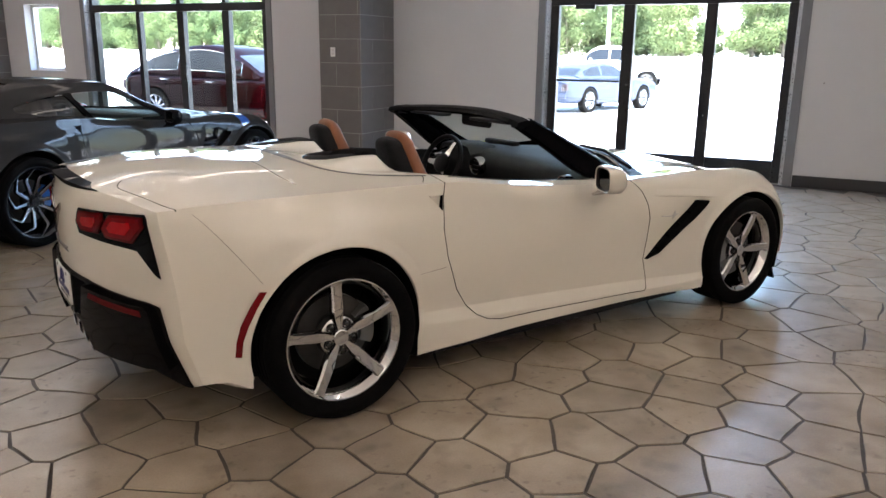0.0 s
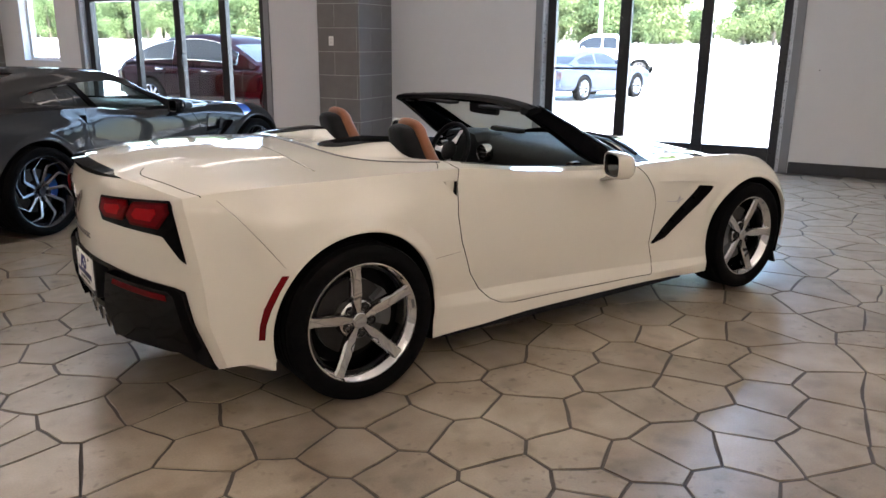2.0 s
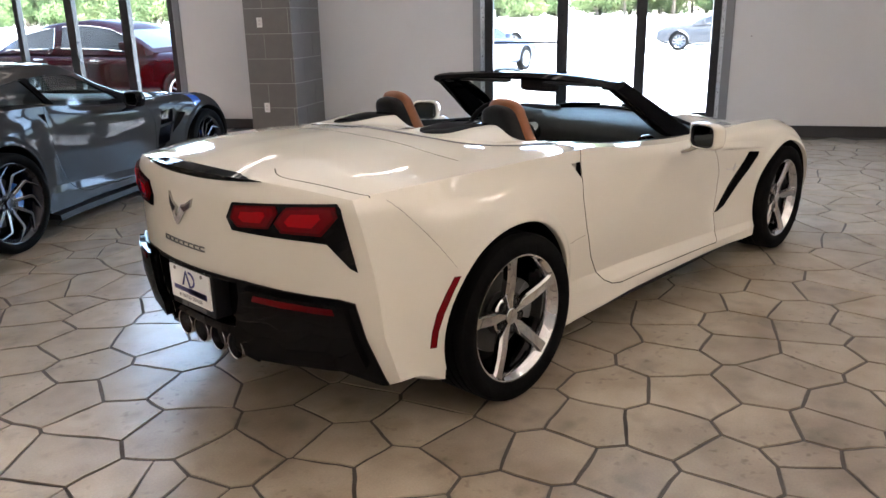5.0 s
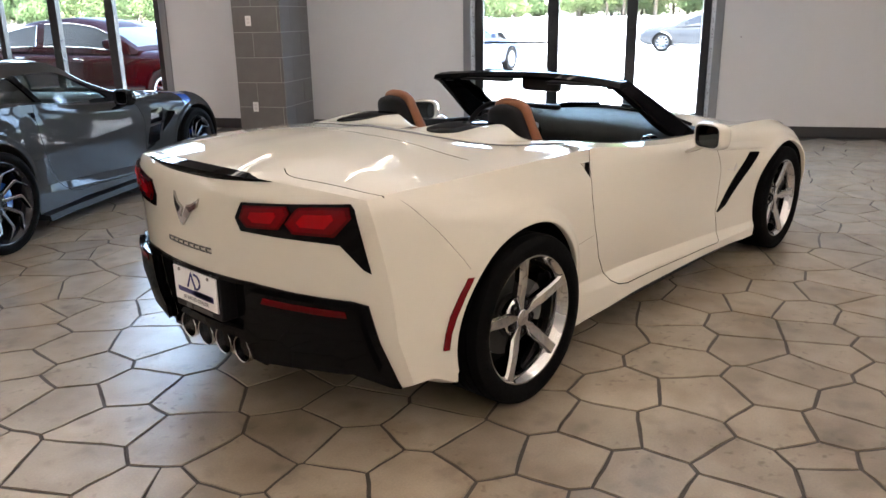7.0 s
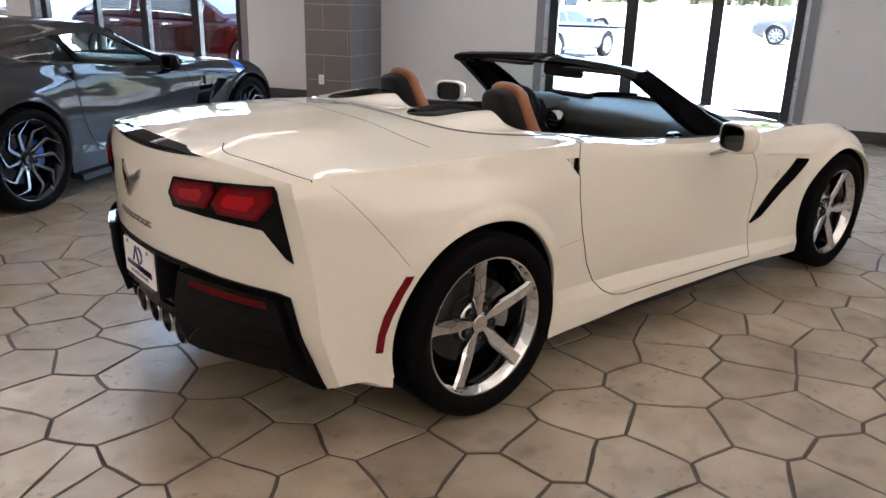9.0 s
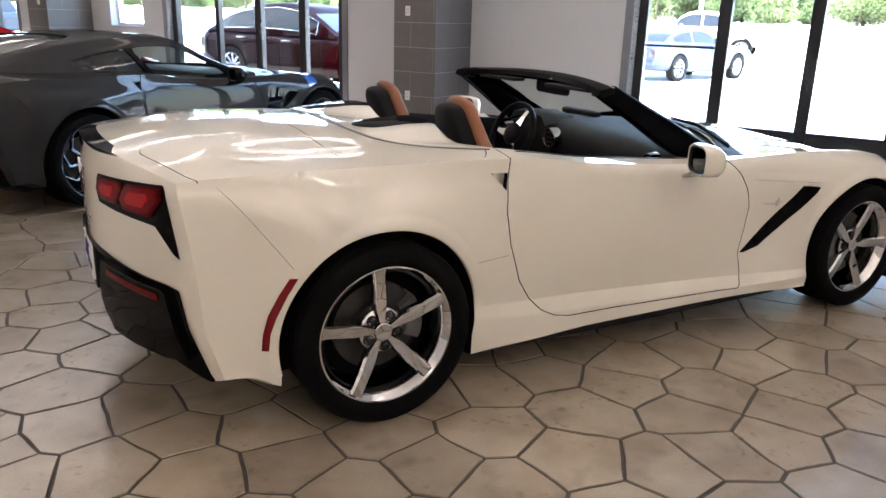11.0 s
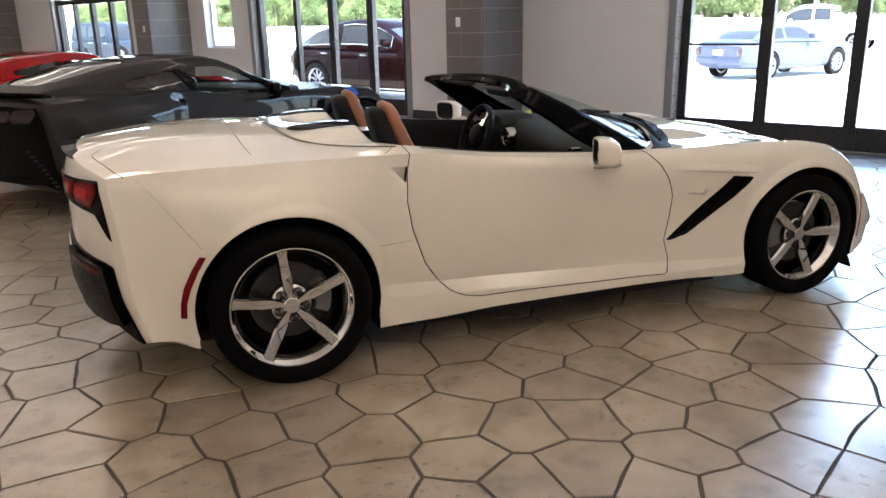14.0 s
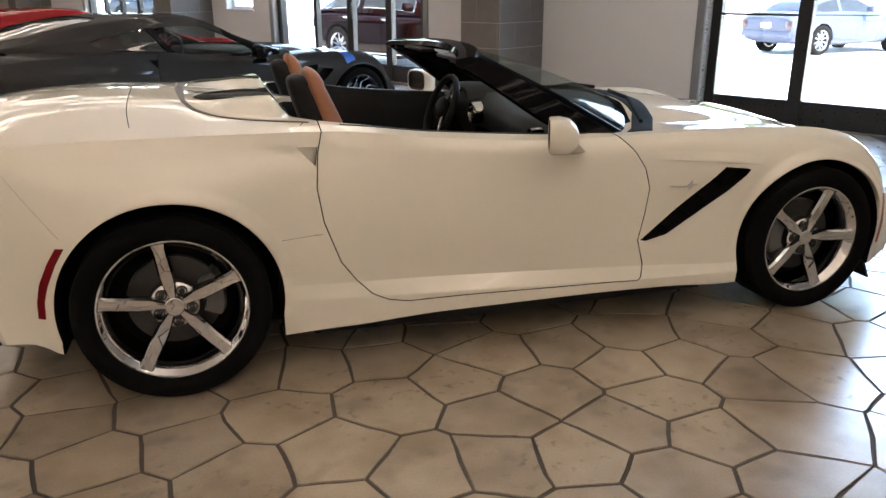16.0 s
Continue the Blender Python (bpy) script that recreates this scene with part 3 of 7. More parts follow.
def body_section(x):
    """One cross-section, from the top's middle down the right side to the bottom's middle, bent round at tail and nose."""
    pts = []
    for line in BODY_LINES:
        y = smooth_line([(k[0], k[1]) for k in line], x)
        z = smooth_line([(k[0], k[2]) for k in line], x)
        pts.append((y, z))
    fine = []
    for i, p in enumerate(pts):
        if i in CREASES:
            w = CREASES[i]
            for q in (pts[i - 1], None, pts[i + 1]):
                if q is None:
                    fine.append(p)
                else:
                    d = math.dist(p, q) or 1.0
                    k = min(w, d * 0.4) / d
                    fine.append((p[0] + (q[0] - p[0]) * k, p[1] + (q[1] - p[1]) * k))
        else:
            fine.append(p)
    dense = spline(fine, 6 * (len(fine) - 1) + 1)
    curve = [dense[6 * seg + int(6 * k / n)] for seg, n in enumerate(SAMPLES) for k in range(n)] + [dense[-1]]
    tail = max(0.0, min(1.0, (-0.25 - x) / 0.58))
    nose = max(0.0, min(1.0, (x - 2.95) / 0.67))
    tail, nose = tail * tail * (3 - 2 * tail) if tail < 1 else 1.0, nose * nose * (3 - 2 * nose) if nose < 1 else 1.0
    return [(x - 0.055 * tail + tail * rear_x(y, z) - nose * 0.42 * y * y, -max(y, 0.0), z) for y, z in curve]


def body_shell():
    """The closed outer skin of the car, both sides."""
    xs = list(np.arange(-0.80, 3.60, 0.03)) + [3.60]
    half = [body_section(float(x)) for x in xs]
    tail = half[0]
    caps_r = []
    for s in (0.997, 0.985, 0.955, 0.86, 0.74, 0.60, 0.45, 0.30, 0.15):
        ring = []
        for (x, y, z) in tail:
            yy, zz = y * s, 0.60 + (z - 0.60) * s
            soft = max(0.0, (s - 0.93) / 0.07) ** 2.2 * 0.006
            ring.append((-0.862 + rear_x(yy, zz) + soft, yy, zz))
        caps_r.append(ring)
    front = half[-1]
    caps_f = []
    for s in (0.96, 0.85, 0.65, 0.4, 0.2):
        ring = []
        for (x, y, z) in front:
            yy, zz = y * s, 0.30 + (z - 0.30) * s
            ring.append((3.60 + 0.03 * (1 - s) - 0.42 * yy * yy, yy, zz))
        caps_f.append(ring)
    rows = caps_r[::-1] + half + caps_f
    bm = bmesh.new()
    full = []
    for r in rows:
        ring = [Vector(p) for p in r] + [Vector((p[0], -p[1], p[2])) for p in r[-2:0:-1]]
        full.append(ring)
    grid = add_loft(bm, full, True, False)
    for ring in (grid[0], grid[-1]):
        c = bm.verts.new(sum((v.co for v in ring), Vector()) / len(ring))
        for i in range(len(ring)):
            bm.faces.new((ring[i], ring[(i + 1) % len(ring)], c))
    bmesh.ops.recalc_face_normals(bm, faces=bm.faces)
    return bm


def arc(cx, cz, r, a0, a1, steps):
    return [(cx + r * math.cos(radians(a0 + (a1 - a0) * i / steps)), cz + r * math.sin(radians(a0 + (a1 - a0) * i / steps))) for i in range(steps + 1)]


def wheel_well(side, x, z, r):
    out = arc(x, z, r, -12, 192, 40) + [(x - r * 0.985, -0.1), (x + r * 0.985, -0.1)]
    return prism(out, "y", side * 0.62, side * 1.2)


TUB = ((0.60, -0.07), (0.49, -0.13), (0.462, -0.20), (0.462, -0.52), (0.485, -0.60), (0.56, -0.67), (0.66, -0.70), (0.9, -0.715), (1.4, -0.72), (1.72, -0.70), (1.96, -0.55), (2.04, -0.30), (2.06, 0.0),
       (2.04, 0.30), (1.96, 0.55), (1.72, 0.70), (1.4, 0.72), (0.9, 0.715), (0.66, 0.70), (0.56, 0.67), (0.485, 0.60), (0.462, 0.52), (0.462, 0.20), (0.49, 0.13), (0.60, 0.07))
DOOR_GAP = ((0.575, 1.1), (0.566, 0.935), (0.540, 0.840), (0.528, 0.716), (0.546, 0.589), (0.602, 0.429), (0.660, 0.345), (0.715, 0.290), (0.781, 0.258), (0.86, 0.243),
            (1.10, 0.240), (1.45, 0.228), (1.75, 0.220), (1.862, 0.214), (1.880, 0.228), (1.897, 0.275), (1.868, 0.385), (1.895, 0.500), (1.908, 0.604), (1.885, 0.690), (1.840, 0.760), (1.770, 0.830), (1.720, 0.90), (1.70, 1.1))


VENT = ((1.880, 0.383), (1.905, 0.377), (2.005, 0.398), (2.135, 0.476), (2.270, 0.564), (2.356, 0.635), (2.376, 0.659), (2.364, 0.665), (2.262, 0.676), (2.20, 0.625), (2.04, 0.505))


class Shell:
    """The finished body: its bmesh, the smooth skin it came from, and ways to lay things on that skin."""

    def __init__(self):
        bm = body_shell()
        self.skin = bm.copy()
        self.skin.faces.ensure_lookup_table()
        self.skin.normal_update()
        self.tree = BVHTree.FromBMesh(self.skin)
        self.corner = []
        for f in self.skin.faces:
            row = []
            for v in f.verts:
                n = Vector()
                for g in v.link_faces:
                    if g.normal.dot(f.normal) > 0.86:
                        n += g.normal
                row.append(n.normalized())
            self.corner.append(row)
        for side in (-1, 1):
            bm = cut(bm, wheel_well(side, 0.0, R_HUB, 0.386))
            bm = cut(bm, wheel_well(side, AXLE, F_HUB, 0.366))
        bm = cut(bm, prism(((-0.785, 0.05), (-0.785, 0.233), (-0.66, 0.289), (-0.55, 0.297), (0.55, 0.297), (0.66, 0.289), (0.785, 0.233), (0.785, 0.05)), "x", -1.2, -0.44))
        bm = cut(bm, prism(((-0.30, 0.20), (-0.262, 0.36), (-0.318, 0.563), (0.318, 0.563), (0.262, 0.36), (0.30, 0.20)), "x", -1.2, -0.79))
        bm = cut(bm, prism(TUB, "z", 0.30, 1.3))
        for side in (-1, 1):
            bm = cut(bm, groove(DOOR_GAP, 0.0042, "y", side * 0.60, side * 1.2))
        gaps = bmesh.new()
        for side in (-1, 1):
            groove(spline([(-0.125, 0.002 * side), (-0.12, 0.25 * side), (-0.11, 0.5 * side), (-0.098, 0.62 * side), (-0.090, 0.695 * side)], 18), 0.0035, "z", 0.90, 1.2, gaps)
            groove(spline([(-0.672, 0.345 * side), (-0.700, 0.395 * side), (-0.706, 0.44 * side), (-0.690, 0.50 * side), (-0.65, 0.61 * side), (-0.615, 0.70 * side), (-0.585, 0.755 * side)], 18), 0.0035, "z", 0.89, 1.2, gaps)
            groove(spline([(-0.575, 0.925), (-0.496, 0.843), (-0.405, 0.725), (-0.330, 0.622)], 11), 0.0010, "y", side * 0.78, side * 1.2, gaps)
            groove(((0.378, 0.541), (0.45, 0.543), (0.536, 0.545)), 0.0014, "y", side * 0.80, side * 1.2, gaps)
            groove(spline([(0.515, 0.69 * side), (0.49, 0.745 * side), (0.455, 0.792 * side)], 8), 0.003, "z", 0.86, 1.2, gaps)
        bm = cut(bm, gaps)
        holes = bmesh.new()
        for side in (-1, 1):
            prism(VENT, "y", side * 0.795, side * 1.2, holes)
            prism(((0.463, 0.866), (0.541, 0.861), (0.529, 0.796)), "y", side * 0.80, side * 1.2, holes)
        bm = cut(bm, holes)
        self.bm = bm

    def near(self, p):
        return self.tree.find_nearest(Vector(p))

    def onto(self, p, way):
        """The skin's point and outward normal met from p along way."""
        hit, normal, index, dist = self.tree.ray_cast(Vector(p), Vector(way))
        if hit is None:
            hit, normal, index, dist = self.tree.find_nearest(Vector(p))
        return hit, normal

    def normal_at(self, p, index):
        f = self.skin.faces[index]
        n = Vector()
        for v, m in zip(f.verts, self.corner[index]):
            n += m / (1e-6 + (v.co - p).length_squared)
        return n.normalized()

    def to_parts(self, mats, parent):
        """Split the cut body into its loose pieces and link them with the skin's own smooth normals."""
        self.bm.verts.ensure_lookup_table()
        seen, groups = set(), []
        for v in self.bm.verts:
            if v in seen:
                continue
            stack, got = [v], []
            seen.add(v)
            while stack:
                w = stack.pop()
                got.append(w)
                for e in w.link_edges:
                    o = e.other_vert(w)
                    if o not in seen:
                        seen.add(o)
                        stack.append(o)
            groups.append(got)
        made = []
        for got in sorted(groups, key=len, reverse=True):
            if len(got) < 60:
                continue
            keep = set(got)
            piece = bmesh.new()
            new_v = {v: piece.verts.new(v.co) for v in got}
            for f in self.bm.faces:
                if f.verts[0] in keep:
                    piece.faces.new([new_v[v] for v in f.verts])
            mid = sum((v.co for v in got), Vector()) / len(got)
            name = "body" if not made else "door" if abs(mid.y) > 0.5 else "panel"
            piece.normal_update()
            me = bpy.data.meshes.new(name)
            normals, cavity = [], []
            for f in piece.faces:
                c = f.calc_center_median()
                spot, n, index, dist = self.tree.find_nearest(c)
                skin = dist < 0.004 and abs(f.normal.dot(n)) > 0.5
                # cut faces near-black: black liners and cabin, plus shade painted into the gaps
                cavity.append(0 if skin else 1)
                for loop in f.loops:
                    if skin:
                        s, n2, i2, d2 = self.tree.find_nearest(loop.vert.co.lerp(c, 0.02))
                        normals.append(self.normal_at(loop.vert.co, i2))
                    else:
                        normals.append(f.normal.copy())
            piece.to_mesh(me)
            piece.free()
            for m in mats:
                me.materials.append(m)
            me.polygons.foreach_set("material_index", cavity)
            me.polygons.foreach_set("use_smooth", [True] * len(me.polygons))
            me.normals_split_custom_set(normals)
            ob = new(name, me)
            ob.parent = parent
            made.append(ob)
        return made

    def patch(self, outline, plane, side, lift, thick=0.0, detail=2):
        """A piece laid on the skin inside an outline: (x, z) pairs for 'side', (y, z) pairs for 'rear', (x, y) pairs for 'top'."""
        way = {"side": Vector((0, -side, 0)), "rear": Vector((1, 0, 0)), "top": Vector((0, 0, -1))}[plane]
        bm = bmesh.new()
        vs = [bm.verts.new((a, b, 0)) for a, b in outline]
        bm.faces.new(vs)
        bmesh.ops.triangulate(bm, faces=bm.faces[:])
        for _ in range(detail):
            bmesh.ops.subdivide_edges(bm, edges=bm.edges[:], cuts=1, use_grid_fill=True)
        bmesh.ops.triangulate(bm, faces=bm.faces[:])
        for v in bm.verts:
            a, b = v.co.x, v.co.y
            start = {"side": Vector((a, side * 1.4, b)), "rear": Vector((-1.4, a, b)), "top": Vector((a, b, 1.6))}[plane]
            p, n = self.onto(start, way)
            v.co = p + n * lift
            v.normal = n
        if thick:
            top = bm.faces[:]
            moved = {}
            ext = bmesh.ops.extrude_face_region(bm, geom=top)
            for g in ext["geom"]:
                if isinstance(g, bmesh.types.BMVert):
                    p, n, i, d = self.tree.find_nearest(g.co)
                    g.co = g.co + n * thick
        bmesh.ops.recalc_face_normals(bm, faces=bm.faces)
        return bm


def mirrored(outline):
    return [(-a, b) for a, b in outline]


# ---- wheels ----
def tyre_mesh(radius, rim, width):
    h = width / 2
    bm = bmesh.new()
    prof = [(-h * 0.78, rim), (-h * 0.90, rim + 0.004), (-h * 0.98, rim + 0.018), (-h * 1.0, (rim + radius) / 2), (-h * 0.97, radius - 0.022), (-h * 0.90, radius - 0.006), (-h * 0.78, radius)]
    for k in range(-2, 3):
        c = k * h * 0.3
        prof += [(c - 0.006, radius), (c - 0.005, radius - 0.006), (c + 0.005, radius - 0.006), (c + 0.006, radius)]
    prof += [(-a, r) for a, r in prof[6::-1]]
    prof += [(h * 0.7, rim - 0.01), (-h * 0.7, rim - 0.01), prof[0]]
    add_turned(bm, prof, "y", 72)
    return fix(bm)


def rim_ring(rim, width):
    h = width / 2
    bm = bmesh.new()
    add_turned(bm, [(-h * 0.80, rim + 0.010), (-h * 0.87, rim + 0.006), (-h * 0.88, rim + 0.001), (-h * 0.87, rim - 0.004), (-h * 0.80, rim - 0.012), (-h * 0.72, rim - 0.022), (-h * 0.60, rim - 0.030),
                    (-h * 0.4, rim - 0.034), (h * 0.8, rim - 0.03), (h * 0.8, rim - 0.004), (-h * 0.6, rim - 0.004), (-h * 0.80, rim + 0.010)], "y", 72)
    return fix(bm)


def five_spoke(rim, width, turn):
    """One broad flat spoke of a five-spoke wheel, from hub to rim."""
    h = width / 2
    bm = bmesh.new()
    rows = []
    for r, w, y, d in ((0.030, 0.012, -h * 0.60, 0.03), (0.055, 0.0165, -h * 0.61, 0.03), (0.085, 0.0245, -h * 0.63, 0.032), (0.12, 0.0265, -h * 0.70, 0.034), (0.17, 0.0245, -h * 0.77, 0.032), (rim - 0.03, 0.0240, -h * 0.82, 0.030), (rim - 0.006, 0.031, -h * 0.84, 0.03)):
        rows.append([(-w, y + d, r), (-w, y + 0.010, r), (-w * 0.72, y, r), (0.0, y + 0.0012, r), (w * 0.72, y, r), (w, y + 0.010, r), (w, y + d, r)])
    add_loft(bm, rows)
    bmesh.ops.recalc_face_normals(bm, faces=bm.faces)
    bmesh.ops.rotate(bm, verts=bm.verts, cent=(0, 0, 0), matrix=Matrix.Rotation(radians(turn), 3, "Y"))
    return bm


def blade_spoke(rim, width, turn):
    """One slim spoke of a directional wheel: straight from the hub, then kinked hard along the rim."""
    h = width / 2
    bm = bmesh.new()
    rows = []
    for r, x, w, y in ((0.035, -0.004, 0.016, -h * 0.50), (0.09, -0.010, 0.012, -h * 0.60), (rim - 0.088, -0.020, 0.011, -h * 0.74), (rim - 0.070, -0.012, 0.012, -h * 0.77), (rim - 0.040, 0.040, 0.010, -h * 0.80), (rim - 0.020, 0.082, 0.009, -h * 0.82)):
        rows.append([(x - w, y + 0.03, r), (x - w, y + 0.003, r), (x - w * 0.7, y, r), (x + w * 0.7, y, r), (x + w, y + 0.003, r), (x + w, y + 0.03, r)])
    add_loft(bm, rows)
    bmesh.ops.recalc_face_normals(bm, faces=bm.faces)
    bmesh.ops.rotate(bm, verts=bm.verts, cent=(0, 0, 0), matrix=Matrix.Rotation(radians(turn), 3, "Y"))
    return bm


def make_wheel(parent, x, side, z, radius, rim, width, turn, style):
    """A wheel under its car: tyre with rim, spokes, hub, nuts, disc and caliper; side -1 is the right."""
    face = -0.918 if x < 1 else -0.893
    place = pose(x, (face + width * 0.41) * (1 if side < 0 else -1), z, 0, 0, 0 if side < 0 else 180)
    tyre = part("wheel", tyre_mesh(radius, rim, width), M_TYRE, parent, "low-profile black tyre on its rim", 35, place)
    bright, spoke_m = (M_CHROME, M_CHROME) if style == "chrome" else (M_RIM_DARK, M_RIM_EDGE)
    part("rim", rim_ring(rim, width), bright, tyre, "polished chrome rim" if style == "chrome" else "dark machined rim", 30)
    h = width / 2
    if style == "chrome":
        for k in range(5):
            part("spoke", five_spoke(rim, width, 90 - turn - 72 * k), spoke_m, tyre, "", 30)
    else:
        for k in range(10):
            part("spoke", blade_spoke(rim, width, turn + 36 * k), spoke_m, tyre, "", 30)
    bm = bmesh.new()
    add_turned(bm, [(-h * 0.20, 0.090), (-h * 0.46, 0.086), (-h * 0.50, 0.080), (-h * 0.515, 0.070), (-h * 0.515, 0.0)], "y", 40)
    hub = part("hub", fix(bm), M_CHROME if style == "chrome" else M_RIM_DARK, tyre, "dark hub with a bright cap", 35)
    bm = bmesh.new()
    add_turned(bm, [(-h * 0.50, 0.036), (-h * 0.61, 0.034), (-h * 0.625, 0.031), (-h * 0.62, 0.026), (-h * 0.62, 0.0)], "y", 32)
    part("hub_cap", fix(bm), bright, tyre, "", 35)
    for k in range(5):
        a = radians(turn + 36 + 72 * k)
        bm = bmesh.new()
        add_turned(bm, [(-h * 0.46, 0.021), (-h * 0.58, 0.020), (-h * 0.58, 0.0155), (-h * 0.50, 0.0145), (-h * 0.50, 0.0105), (-h * 0.575, 0.0105), (-h * 0.59, 0.007), (-h * 0.59, 0.0)], "y", 12, (0.060 * math.cos(a), 0, 0.060 * math.sin(a)))
        part("lug_nut", fix(bm), M_LUG if style == "chrome" else M_RIM_DARK, tyre, "", 40)
    bm = bmesh.new()
    add_turned(bm, [(-0.012, 0.06), (-0.012, 0.165), (0.012, 0.165), (0.012, 0.06), (-0.012, 0.06)], "y", 48)
    add_turned(bm, [(-0.05, 0.0), (-0.05, 0.07), (-0.012, 0.085), (0.0, 0.085)], "y", 32)
    part("brake_disc", fix(bm), M_DISC, tyre, "grey steel brake disc", 35)
    cal = bmesh.new()
    centre = 8 if x < 1 else 172
    ring = [(0.11, -0.05), (0.172, -0.05), (0.180, -0.02), (0.180, 0.03), (0.11, 0.03)]
    rows = []
    for i in range(9):
        a = radians(centre - 30 + 60 * i / 8)
        grow = 1.0 if 0 < i < 8 else 0.97
        rows.append([(math.cos(a) * r * grow, y, math.sin(a) * r * grow) for r, y in ring])
    add_loft(cal, rows)
    part("caliper", fix(cal), M_CALIPER if style == "chrome" else M_BLUE, tyre, "dark grey brake caliper" if style == "chrome" else "blue brake caliper", 30)
    # near-black plate stands in for the dark depth behind the spokes
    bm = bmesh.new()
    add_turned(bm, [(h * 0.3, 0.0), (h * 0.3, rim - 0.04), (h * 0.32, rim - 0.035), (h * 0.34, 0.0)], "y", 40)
    part("backing_plate", fix(bm), M_DARK, tyre, "near-black inner plate filling the dark depth behind the spokes", 40)
    return tyre


def arch_lips(car, shell, coat, swell=0.010):
    """The flare that swells out round each wheel opening and folds in at its edge."""
    for sg in (-1, 1):
        for x, z, r, a0, a1, wide in ((0.0, R_HUB, 0.3865, -10, 194, 0.058), (AXLE, F_HUB, 0.3665, -14, 192, 0.048)):
            rows = []
            for a in range(61):
                f = a / 60
                turn = radians(a0 + (a1 - a0) * f)
                grow = max(0.0, min(1.0, f / 0.25, ((0.72 if x < 1 else 1.0) - f) / 0.28))
                grow = 0.06 + 0.94 * grow * grow * (3 - 2 * grow)
                row = []
                for out, lift in ((1.0, -0.001), (0.88, 0.06), (0.74, 0.26), (0.58, 0.58), (0.40, 0.85), (0.20, 0.98), (0.05, 1.0), (-0.01, 0.9), (-0.04, 0.6), (-0.02, -1.6)):
                    q = r + wide * out * (0.45 + 0.55 * grow)
                    p, n = shell.onto((x + q * math.cos(turn), sg * 1.4, max(0.16, z + q * math.sin(turn))), (0, -sg, 0))
                    row.append(p + Vector((0, sg * swell * lift * grow + sg * 0.0006, 0)))
                rows.append(row)
            bm = bmesh.new()
            add_loft(bm, rows, False, False)
            bmesh.ops.recalc_face_normals(bm, faces=bm.faces)
            if sum(f.normal.y for f in bm.faces) * sg < 0:
                bmesh.ops.reverse_faces(bm, faces=bm.faces)
            part("arch_flare", bm, coat, car, "", 60)


SHELL = Shell()

# ---- the white convertible ----
white_car = thing("convertible", "white two-seat sports convertible with its roof down on the stone floor", "car", pose(0, 0, 0))
SHELL.to_parts((M_WHITE, M_DARK), white_car)
for side in (-1, 1):
    make_wheel(white_car, 0.0, side, R_HUB, 0.337, 0.254, 0.285, 97, "chrome")
    make_wheel(white_car, AXLE, side, F_HUB, 0.327, 0.241, 0.250, 72, "chrome")

TAIL = ((-0.306, 0.862), (-0.50, 0.874), (-0.700, 0.886), (-0.716, 0.868), (-0.758, 0.655), (-0.735, 0.668), (-0.668, 0.748), (-0.60, 0.752), (-0.294, 0.760), (-0.272, 0.806))
LENS_IN = ((-0.322, 0.853), (-0.492, 0.866), (-0.504, 0.842), (-0.462, 0.785), (-0.330, 0.778), (-0.298, 0.808))
LENS_OUT = ((-0.540, 0.866), (-0.698, 0.876), (-0.708, 0.842), (-0.655, 0.776), (-0.512, 0.776), (-0.488, 0.807), (-0.526, 0.855))


